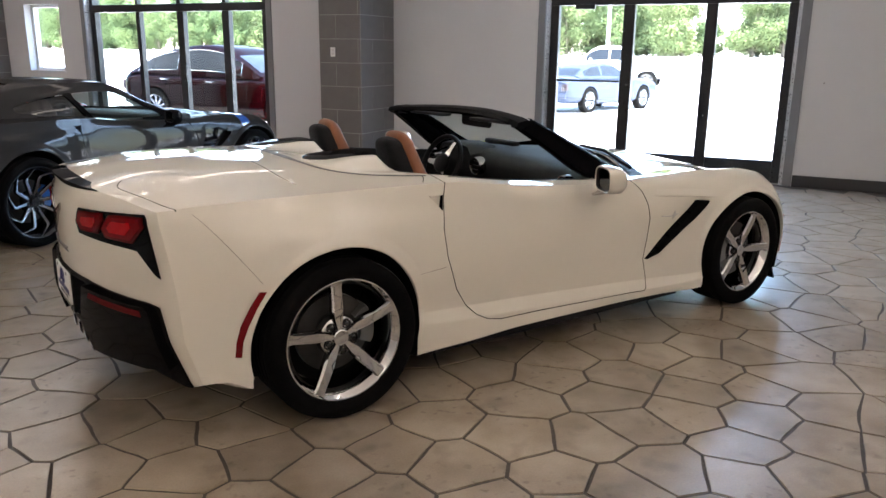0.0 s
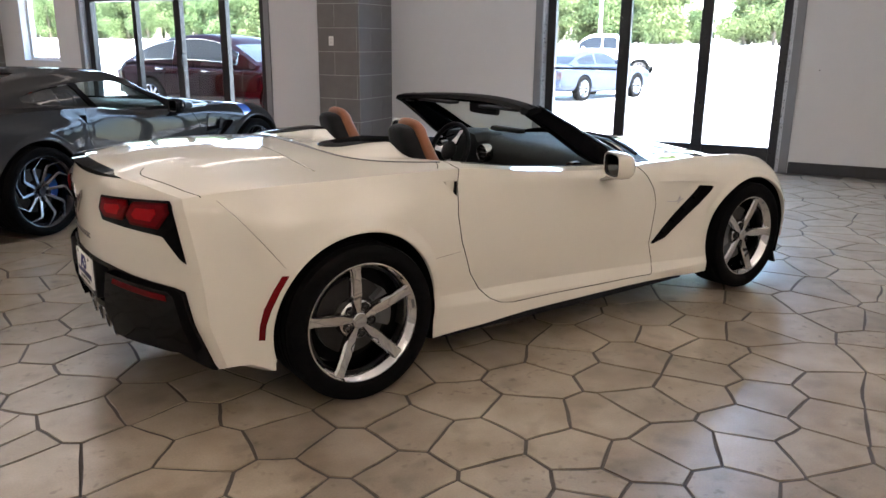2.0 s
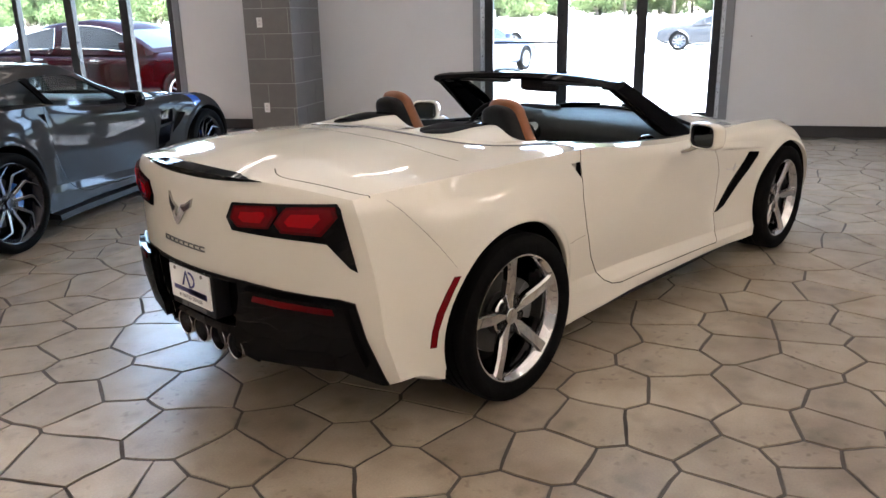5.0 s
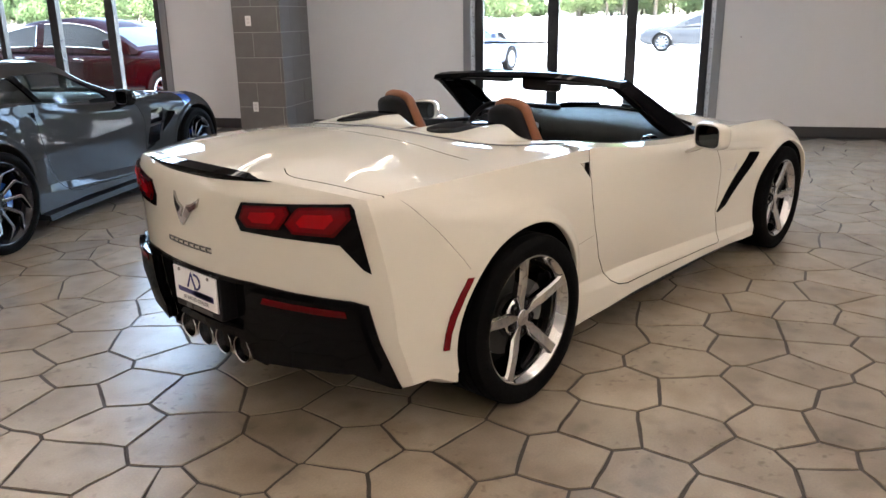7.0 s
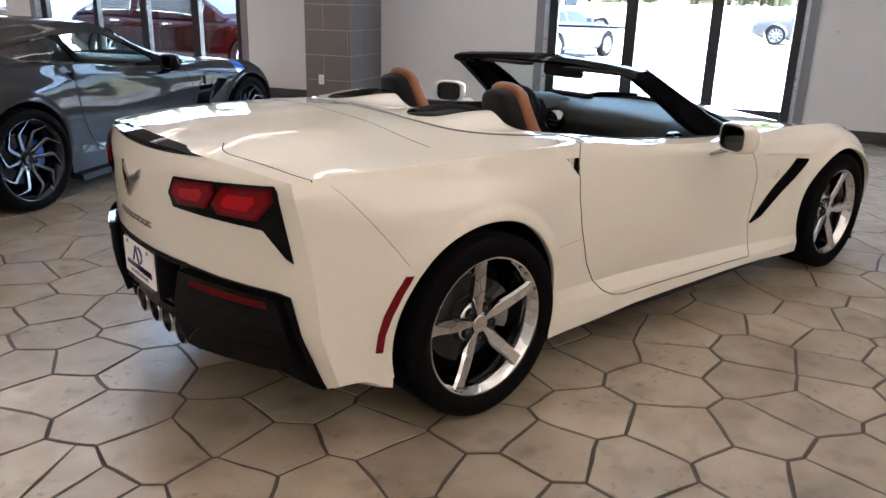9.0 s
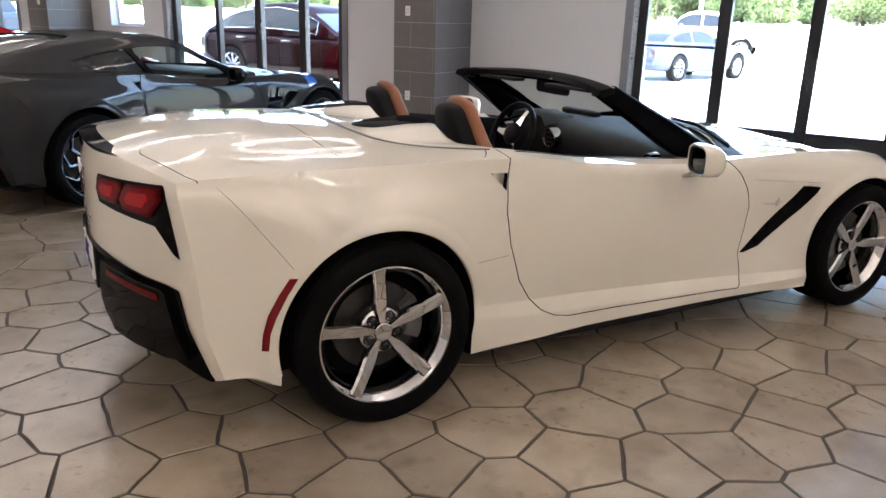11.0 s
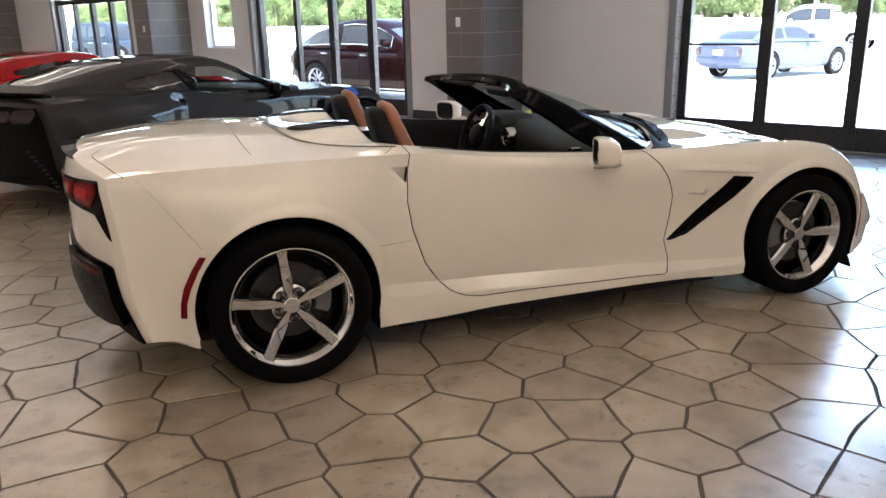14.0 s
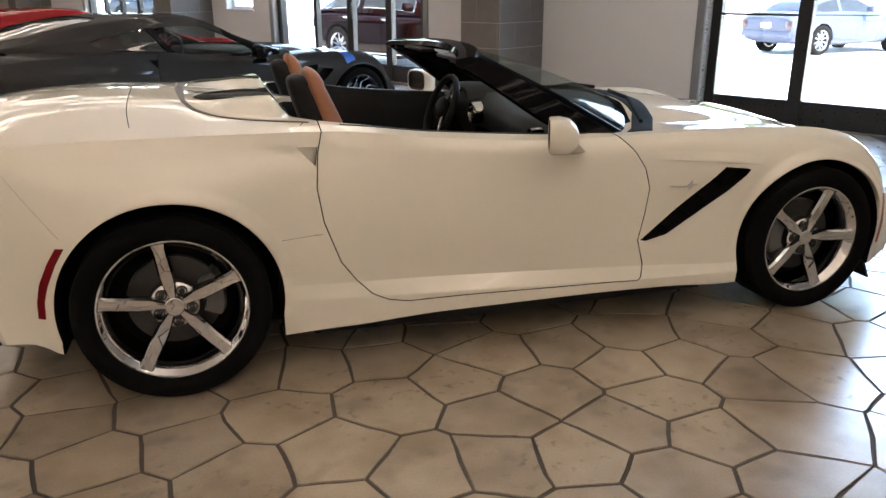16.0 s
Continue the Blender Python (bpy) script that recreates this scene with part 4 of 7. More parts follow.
def rear_trim(car, shell):
    """Tail lights, spoiler, black lower bumper with its reflectors, badge, plate and exhaust tips."""
    for flip in (False, True):
        f = mirrored if flip else (lambda o: o)
        lamp = part("tail_light", shell.patch(f(TAIL), "rear", 0, -0.002, 0.006, 3), M_GLOSS, car, "gloss black tail light with red lenses", 35)
        for lens in (LENS_IN, LENS_OUT):
            part("lens", shell.patch(f(lens), "rear", 0, 0.003, 0.008, 2), M_REDDARK, lamp, "deep red plastic lens", 35)
            cy, cz = sum(p[0] for p in lens) / len(lens), sum(p[1] for p in lens) / len(lens)
            for grow, lift, mat, nm, lab in ((0.90, 0.010, M_LENSMID, "light_guide", "red light guide"), (0.56, 0.0125, M_REDLENS, "lens_core", "brighter red lens centre")):
                inner = [(cy + (a - cy) * grow, cz + (b - cz) * (grow - 0.08)) for a, b in lens]
                part(nm, shell.patch(f(inner), "rear", 0, lift, 0.003, 2), mat, lamp, lab, 35)
    bumper = part("lower_bumper", box(-0.800, -0.787, -0.325, 0.325, 0.245, 0.568, 0.004), M_GLOSS, car, "gloss black lower bumper with a deep plate recess", 35)
    part("bumper_rim", shell.patch([(0.34, 0.577), (-0.34, 0.577), (-0.34, 0.563), (0.34, 0.563)], "rear", 0, 0.001, 0.010, 3), M_GLOSS, bumper, "", 35)
    part("bumper_rim", shell.patch([(0.262, 0.372), (-0.262, 0.372), (-0.278, 0.318), (-0.22, 0.330), (0.22, 0.330), (0.278, 0.318)], "rear", 0, -0.018, 0.016, 2), M_GLOSS, bumper, "", 35)
    for sg in (-1, 1):
        side = [(0.325, 0.577), (0.50, 0.566), (0.700, 0.556), (0.745, 0.544), (0.768, 0.44), (0.800, 0.27), (0.806, 0.235), (0.785, 0.236), (0.66, 0.285), (0.55, 0.288), (0.35, 0.270), (0.290, 0.262), (0.258, 0.36), (0.318, 0.563)]
        part("bumper_side", shell.patch([(sg * a, b) for a, b in side], "rear", 0, 0.001, 0.010, 3), M_GLOSS, bumper, "gloss black bumper corner", 35)
        pod = [(0.335, 0.556), (0.50, 0.552), (0.690, 0.543), (0.715, 0.530), (0.738, 0.44), (0.760, 0.312), (0.66, 0.296), (0.55, 0.296), (0.36, 0.282), (0.305, 0.285), (0.278, 0.36)]
        part("bumper_pod", shell.patch([(sg * a, b) for a, b in pod], "rear", 0, 0.004, 0.030, 2), M_GLOSS, bumper, "raised gloss black corner panel", 30)
        part("reflector", shell.patch([(sg * 0.395, 0.541), (sg * 0.684, 0.530), (sg * 0.690, 0.507), (sg * 0.384, 0.519)], "rear", 0, 0.033, 0.004, 3), M_REDDARK, bumper, "dark red bumper reflector", 35)
    bm = bmesh.new()
    rows = []
    for i in range(25):
        y = -0.415 + 0.83 * i / 24
        k = 1 - (abs(y) / 0.415) ** 2.2
        x, z = -0.862 + rear_x(y, 0.945) + 0.01, 0.942 - 0.004 * (abs(y) / 0.4)
        rows.append([(x - 0.008 - 0.026 * k, y, z + 0.012 * k), (x + 0.03, y, z + 0.017 * k + 0.002), (x + 0.03, y, z - 0.026 * k), (x - 0.004 - 0.004 * k, y, z - 0.030 * k), (x - 0.012 - 0.010 * k, y, z - 0.012 * k)])
    add_loft(bm, rows)
    part("spoiler_strip", fix(bm), M_GLOSS, car, "gloss black strip under the spoiler lip", 35)
    # badge: a plain V of two swept wings with darker insets
    for wing, inset, tint in ((((0.072, 0.745), (0.012, 0.815), (-0.020, 0.822), (-0.070, 0.848), (-0.052, 0.812), (-0.010, 0.790), (0.040, 0.742), (0.056, 0.730)), ((0.014, 0.806), (-0.018, 0.812), (-0.055, 0.832), (-0.042, 0.808), (-0.006, 0.788)), M_BADGE_RED),
                              (((0.056, 0.730), (0.062, 0.775), (0.046, 0.800), (0.080, 0.818), (0.098, 0.856), (0.104, 0.806), (0.078, 0.752), (0.070, 0.740)), ((0.068, 0.788), (0.060, 0.800), (0.084, 0.814), (0.095, 0.838), (0.096, 0.806), (0.082, 0.778)), M_GLOSS)):
        w = [(a - 0.014, b) for a, b in wing]
        b1 = part("badge", shell.patch(w, "rear", 0, 0.001, 0.008, 1), M_CHROME, car, "chrome V-shaped badge", 30)
        part("badge_inset", shell.patch([(a - 0.014, b) for a, b in inset], "rear", 0, 0.0085, 0.0015, 1), tint, b1, "dark inset of the badge", 30)
    for k in range(8):
        y = 0.182 - k * 0.039
        part("nameplate_bar", shell.patch([(y, 0.648), (y - 0.032, 0.648), (y - 0.032, 0.652), (y - 0.005, 0.654), (y - 0.005, 0.663), (y - 0.032, 0.664), (y - 0.030, 0.669), (y, 0.669)], "rear", 0, 0.001, 0.003, 1), M_LETTER, car, "small grey nameplate bar", 30)
    # plate and its holder
    holder = part("plate_holder", box(-0.866, -0.796, -0.166, 0.160, 0.392, 0.572, 0.006), M_BLACK, car, "black plate frame")
    plate = part("dealer_plate", box(-0.8735, -0.8655, -0.150, 0.146, 0.424, 0.558, 0.002), M_PLATE, holder, "white dealer plate with blue marks")
    for a, b, lo, hi in ((-0.118, 0.118, 0.462, 0.480), (-0.128, 0.006, 0.459, 0.483)):
        part("plate_mark", box(-0.8748, -0.8733, a, b, lo, hi), M_INK, holder, "dark blue printed bar")
    bm = add_tube(bmesh.new(), [(-0.874, 0.046, 0.490), (-0.874, 0.016, 0.548), (-0.874, -0.008, 0.490)], 0.0045, 6)
    part("plate_mark", bm, M_INK, holder, "dark blue printed peak")
    bm = add_tube(bmesh.new(), [(-0.874, -0.004, 0.547)] + [(-0.874, -0.012 - 0.030 * math.sin(radians(a)), 0.518 + 0.028 * math.cos(radians(a))) for a in range(0, 190, 20)] + [(-0.874, -0.004, 0.491)], 0.0045, 6)
    part("plate_mark", bm, M_INK, holder, "dark blue printed bow")
    words("#1 RATED DEALER", 0.021, M_INK_GREY, holder, "small grey printed slogan", Matrix.Translation((-0.8737, -0.002, 0.437)) @ pose(0, 0, 0, 90, 0, -90))
    for a, b, lo, hi in ((0.045, 0.085, 0.396, 0.416), (-0.10, 0.035, 0.399, 0.414), (-0.12, 0.12, 0.5615, 0.568)):
        part("frame_mark", box(-0.8672, -0.8655, a, b, lo, hi), M_LETTER, holder, "pale lettering bar on the frame")
    for y in (-0.10, 0.10):
        bm = bmesh.new()
        add_turned(bm, [(-0.8765, 0.0), (-0.8765, 0.007), (-0.870, 0.008)], "x", 12, (0, y, 0.549))
        part("screw", fix(bm), M_STEEL, holder, "", 40)
    for y in (0.190, 0.064, -0.062, -0.188):
        bm = bmesh.new()
        add_turned(bm, [(-0.60, 0.050), (-0.800, 0.053), (-0.812, 0.054), (-0.815, 0.052), (-0.813, 0.049), (-0.79, 0.046), (-0.70, 0.044), (-0.60, 0.043)], "x", 36, (0, y, 0.276))
        tip = part("exhaust_tip", fix(bm), M_CHROME, car, "round polished exhaust tip", 40)
        # near-black disc stands in for the dark depth of the pipe
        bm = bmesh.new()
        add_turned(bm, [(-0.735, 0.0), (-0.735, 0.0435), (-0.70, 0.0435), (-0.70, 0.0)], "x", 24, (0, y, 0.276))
        part("pipe_core", fix(bm), M_DARK, tip, "near-black disc filling the dark depth of the pipe")
    bm = bmesh.new()
    rows = [[(x, -0.56, z0), (x, 0.56, z0), (x, 0.56, z1), (x, -0.56, z1)] for x, z0, z1 in ((-0.66, 0.245, 0.285), (-0.45, 0.17, 0.25))]
    add_loft(bm, rows)
    for y in (-0.42, -0.30, 0.30, 0.42):
        add_loft(bm, [[(-0.70, y - 0.006, 0.285), (-0.70, y + 0.006, 0.285), (-0.70, y + 0.006, 0.265), (-0.70, y - 0.006, 0.265)], [(-0.50, y - 0.006, 0.24), (-0.50, y + 0.006, 0.24), (-0.50, y + 0.006, 0.16), (-0.50, y - 0.006, 0.16)]])
    part("diffuser", fix(bm), M_BLACK, car, "black ribbed diffuser")


def underbody(car):
    """The flat dark pan under the car, unseen, added to stop light passing beneath."""
    bm = bmesh.new()
    rows = []
    for x, w, z in ((-0.46, 0.60, 0.15), (-0.36, 0.62, 0.118), (0.45, 0.62, 0.112), (0.50, 0.80, 0.112), (1.3, 0.81, 0.110), (2.22, 0.80, 0.108), (2.27, 0.62, 0.108), (3.05, 0.62, 0.110), (3.25, 0.60, 0.135)):
        rows.append([(x, -w, z + 0.012), (x, -w + 0.03, z), (x, w - 0.03, z), (x, w, z + 0.012), (x, w, z + 0.075), (x, -w, z + 0.075)])
    add_loft(bm, rows)
    part("underbody", fix(bm), M_BLACK, car, "black underbody pan", 30)


def side_trim(car, shell):
    for sg in (-1, 1):
        part("side_marker", shell.patch([(-0.345, 0.592), (-0.318, 0.590), (-0.352, 0.535), (-0.388, 0.46), (-0.408, 0.40), (-0.414, 0.338), (-0.437, 0.340), (-0.432, 0.40), (-0.415, 0.465), (-0.378, 0.540)], "side", sg, 0.0005, 0.004, 1), M_MARKER, car, "curved red side marker", 30)
        part("front_marker", shell.patch([(3.075, 0.512), (3.100, 0.505), (3.128, 0.36), (3.120, 0.266), (3.102, 0.268), (3.106, 0.37)], "side", sg, 0.0005, 0.004, 1), M_AMBER, car, "amber front side marker", 30)
        part("fender_badge", shell.patch([(2.005, 0.610), (2.05, 0.604), (2.085, 0.603), (2.096, 0.612), (2.108, 0.628), (2.112, 0.612), (2.142, 0.610), (2.115, 0.604), (2.104, 0.592), (2.090, 0.584), (2.094, 0.597), (2.05, 0.599), (2.005, 0.605)], "side", sg, 0.0005, 0.003, 1), M_BADGE, car, "slim silver fender badge", 30)
        vent = bmesh.new()
        for k in range(4):
            f = (k + 0.6) / 4.2
            x, z = 1.93 + f * 0.36, 0.40 + f * 0.245
            add_loft(vent, [[(x - 0.035, sg * y, z + 0.02), (x - 0.031, sg * y, z + 0.024), (x + 0.039, sg * y, z - 0.016), (x + 0.035, sg * y, z - 0.02)] for y in (0.797, 0.812)])
        part("vent_louvre", fix(vent), M_GLOSS, car, "gloss black vent louvres")
        recess = bmesh.new()
        add_loft(recess, [[(0.463, sg * (0.838 - d), 0.866), (0.541, sg * (0.832 - 0.030 - d), 0.861), (0.529, sg * (0.838 - 0.030 - d), 0.796)] for d in (0.0, 0.006)])
        part("handle_recess", fix(recess), M_WHITE, car, "sloping handle recess", 30)
        crease = bmesh.new()
        rows = []
        for k in range(25):
            f = k / 24
            x, z = 1.935 + 0.505 * f, 0.727 - 0.046 * f
            lift = 0.011 * math.sin(math.pi * min(1.0, f * 1.05) ** 1.25) ** 0.8 if f < 0.95 else 0.0
            row = []
            for up, out in ((0.045, 0.0), (0.028, 0.22), (0.012, 0.68), (0.002, 1.0), (-0.002, 0.9), (-0.006, -0.4)):
                p, n = shell.onto((x, sg * 1.4, z + up), (0, -sg, 0))
                row.append(p + Vector((0, sg * (lift * out + (0.0004 if out > 0 else -0.001)), 0)))
            rows.append(row)
        add_loft(crease, rows, False, False)
        bmesh.ops.recalc_face_normals(crease, faces=crease.faces)
        if sum(f.normal.y for f in crease.faces) * sg < 0:
            bmesh.ops.reverse_faces(crease, faces=crease.faces)
        part("fender_crease", crease, M_WHITE, car, "sculpted crease over the vent", 40)
        flap = bmesh.new()
        add_loft(flap, [[(x, sg * 0.74, z), (x + 0.012, sg * 0.74, z), (x + 0.012, sg * 0.862, z), (x, sg * 0.862, z)] for x, z in ((3.062, 0.175), (3.084, 0.130), (3.104, 0.088))])
        part("air_dam", fix(flap), M_BLACK, car, "black rubber air dam")
        lamp = shell.patch([(2.895, sg * 0.762), (3.0, sg * 0.778), (3.10, sg * 0.752), (3.20, sg * 0.675), (3.25, sg * 0.61), (3.20, sg * 0.60), (3.05, sg * 0.70)], "top", 0, 0.0005, 0.004, 2)
        part("headlight", lamp, M_STEEL, car, "clear headlight over a grey bezel", 30)


def door_mirror(car, sg, coat, label):
    """A painted housing on a broad foot, open to the rear, its glass turned in towards the seat."""
    cx, cy, cz, turn = 1.428, sg * 0.978, 0.880, Matrix.Rotation(radians(22 * sg), 4, "Z")

    def ring(x, w, h, drop=0.0, e=0.52):
        out = []
        for k in range(32):
            a = 2 * math.pi * k / 32
            c, s = math.cos(a), math.sin(a)
            out.append(Matrix.Translation((cx, cy, cz)) @ turn @ Vector((x, 1.55 * w * math.copysign(abs(c) ** e, c), drop + h * math.copysign(abs(s) ** e, s))))
        return out
    shell = bmesh.new()
    add_loft(shell, [ring(-0.030, 0.048, 0.052), ring(-0.046, 0.050, 0.054), ring(-0.050, 0.054, 0.060), ring(-0.044, 0.056, 0.064), ring(-0.01, 0.057, 0.066), ring(0.022, 0.053, 0.062, -0.002), ring(0.044, 0.042, 0.048, -0.004), ring(0.055, 0.034, 0.032, -0.006), ring(0.059, 0.012, 0.010, -0.006)])
    m = part("side_mirror", fix(shell), coat, car, label, 45)
    bezel = bmesh.new()
    add_loft(bezel, [ring(-0.032, 0.044, 0.047), ring(-0.047, 0.047, 0.051), ring(-0.049, 0.050, 0.054), ring(-0.034, 0.050, 0.053)])
    part("mirror_bezel", fix(bezel), M_BLACK, m, "black mirror bezel", 40)
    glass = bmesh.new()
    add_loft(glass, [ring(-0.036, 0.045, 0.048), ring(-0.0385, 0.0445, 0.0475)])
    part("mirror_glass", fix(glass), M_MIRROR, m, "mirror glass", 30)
    stalk = bmesh.new()
    add_loft(stalk, [[(x + dx * w, sg * (y + dy * 0.016), z) for dx, dy in ((-1, -1), (-1, 1), (-0.6, 1.6), (0.6, 1.6), (1, 1), (1, -1), (0.6, -1.6), (-0.6, -1.6))] for x, y, z, w in ((1.535, 0.79, 0.768, 0.072), (1.526, 0.835, 0.784, 0.066), (1.500, 0.885, 0.806, 0.056), (1.462, 0.925, 0.842, 0.046))])
    part("mirror_stalk", fix(stalk), coat, m, "", 40)


def pillar_edge(f):
    """Lower and upper edge of the windscreen pillar, as (x, z) with its half width, from base 0 to top 1."""
    lo = spline([(1.63, 0.808), (1.49, 0.878), (1.316, 0.997), (1.15, 1.106)], 41)[int(f * 40)]
    hi = spline([(1.86, 0.812), (1.655, 0.930), (1.514, 1.008), (1.245, 1.143)], 41)[int(f * 40)]
    return lo, hi, 0.725 - 0.115 * f


def windscreen(car):
    frame = bmesh.new()
    covers, bands = [], []
    for sg in (-1, 1):
        rows, cover, band = [], [], []
        for i in range(21):
            lo, hi, y = pillar_edge(i / 20)
            mx, mz = lo[0] + (hi[0] - lo[0]) * 0.74, lo[1] + (hi[1] - lo[1]) * 0.74 + 0.006
            rows.append([(lo[0], sg * y, lo[1]), (mx, sg * (y - 0.006), mz), (mx + 0.004, sg * (y - 0.03), mz + 0.002), (mx - 0.015, sg * (y - 0.055), mz - 0.012), (lo[0] + 0.02, sg * (y - 0.060), lo[1] - 0.004), (lo[0], sg * (y - 0.045), lo[1] - 0.004)])
            cover.append([(lo[0] - 0.003, sg * (y - 0.004), lo[1] - 0.003), (lo[0] + 0.004, sg * (y + 0.004), lo[1] + 0.001), (mx, sg * (y - 0.001), mz + 0.004), (mx + 0.004, sg * (y - 0.008), mz + 0.005), (mx, sg * (y - 0.010), mz), (lo[0] + 0.006, sg * (y - 0.004), lo[1])])
            band.append([(mx, sg * (y - 0.004), mz + 0.003), ((mx + hi[0]) / 2, sg * (y - 0.014), (mz + hi[1]) / 2 + 0.006), (hi[0], sg * (y - 0.032), hi[1] + 0.005), (hi[0] + 0.012, sg * (y - 0.075), hi[1] + 0.003)])
        add_loft(frame, rows)
        covers.append(cover)
        bands.append(band)
    rows = []
    for i in range(31):
        y = -0.615 + 1.23 * i / 30
        x, z = 1.335 - 0.125 * (y / 0.61) ** 2, 1.155 - 0.025 * (y / 0.61) ** 2
        rows.append([(x + 0.015, y, z + 0.006), (x - 0.02, y, z + 0.014), (x - 0.075, y, z + 0.004), (x - 0.085, y, z - 0.018), (x - 0.05, y, z - 0.034), (x + 0.0, y, z - 0.022)])
    add_loft(frame, rows)
    ws = part("windscreen_frame", fix(frame), M_GLOSS, car, "black windscreen surround", 40)
    for cover, band in zip(covers, bands):
        bm = bmesh.new()
        add_loft(bm, cover)
        part("pillar_cover", fix(bm), M_PILLAR, ws, "black pillar cover", 40)
        bm = bmesh.new()
        add_loft(bm, band, False, False)
        g = part("screen_edge", bm, M_BAND, ws, "dark curved edge of the windscreen", 60)
        g.visible_shadow = False
    for sg in (-1, 1):
        latch = box(1.16, 1.21, sg * 0.55 - 0.03, sg * 0.55 + 0.03, 1.100, 1.128, 0.008)
        part("roof_latch", latch, M_BLACK, ws, "black roof latch", 30)
        visor = box(1.19, 1.26, sg * 0.30 - 0.17, sg * 0.30 + 0.17, 1.108, 1.124, 0.006)
        part("sun_visor", visor, M_BLACK, ws, "folded dark sun visor", 30)
    glass = bmesh.new()
    grid = []
    for i in range(17):
        f = i / 16
        row = []
        for k in range(25):
            v = -1 + 2 * k / 24
            b = Vector((2.07 - 0.23 * v * v, 0.70 * v, 0.900 - 0.080 * v * v))
            t = Vector((1.330 - 0.105 * v * v, 0.575 * v, 1.150 - 0.026 * v * v))
            p = b.lerp(t, f)
            p.z += (0.004 + 0.014 * (1 - v * v)) * math.sin(math.pi * f)
            row.append(glass.verts.new(p))
        grid.append(row)
    for a, b in zip(grid, grid[1:]):
        for k in range(24):
            glass.faces.new((a[k], a[k + 1], b[k + 1], b[k]))
    g = part("windscreen", glass, [M_WINDSCREEN, M_GLOSS], ws, "clear curved windscreen with a black border", 60)
    for i, f in enumerate(g.data.polygons):
        f.material_index = 1 if i % 24 < 1 or i % 24 > 22 or i // 24 < 1 or i // 24 > 14 else 0
    g.visible_shadow = False
    bm = bmesh.new()
    add_loft(bm, [[(1.33 + dx, y, 1.090 + (z - 1.090) * k) for dx, z in ((0.0, 1.058), (0.024, 1.052), (0.024, 1.118), (0.0, 1.124))] for y, k in ((-0.125, 0.6), (-0.11, 0.95), (0.0, 1.0), (0.11, 0.95), (0.125, 0.6))])
    add_tube(bm, [(1.345, 0, 1.11), (1.37, 0, 1.15)], 0.012, 8)
    part("rear_view_mirror", fix(bm), M_BLACK, ws, "black rear-view mirror", 40)


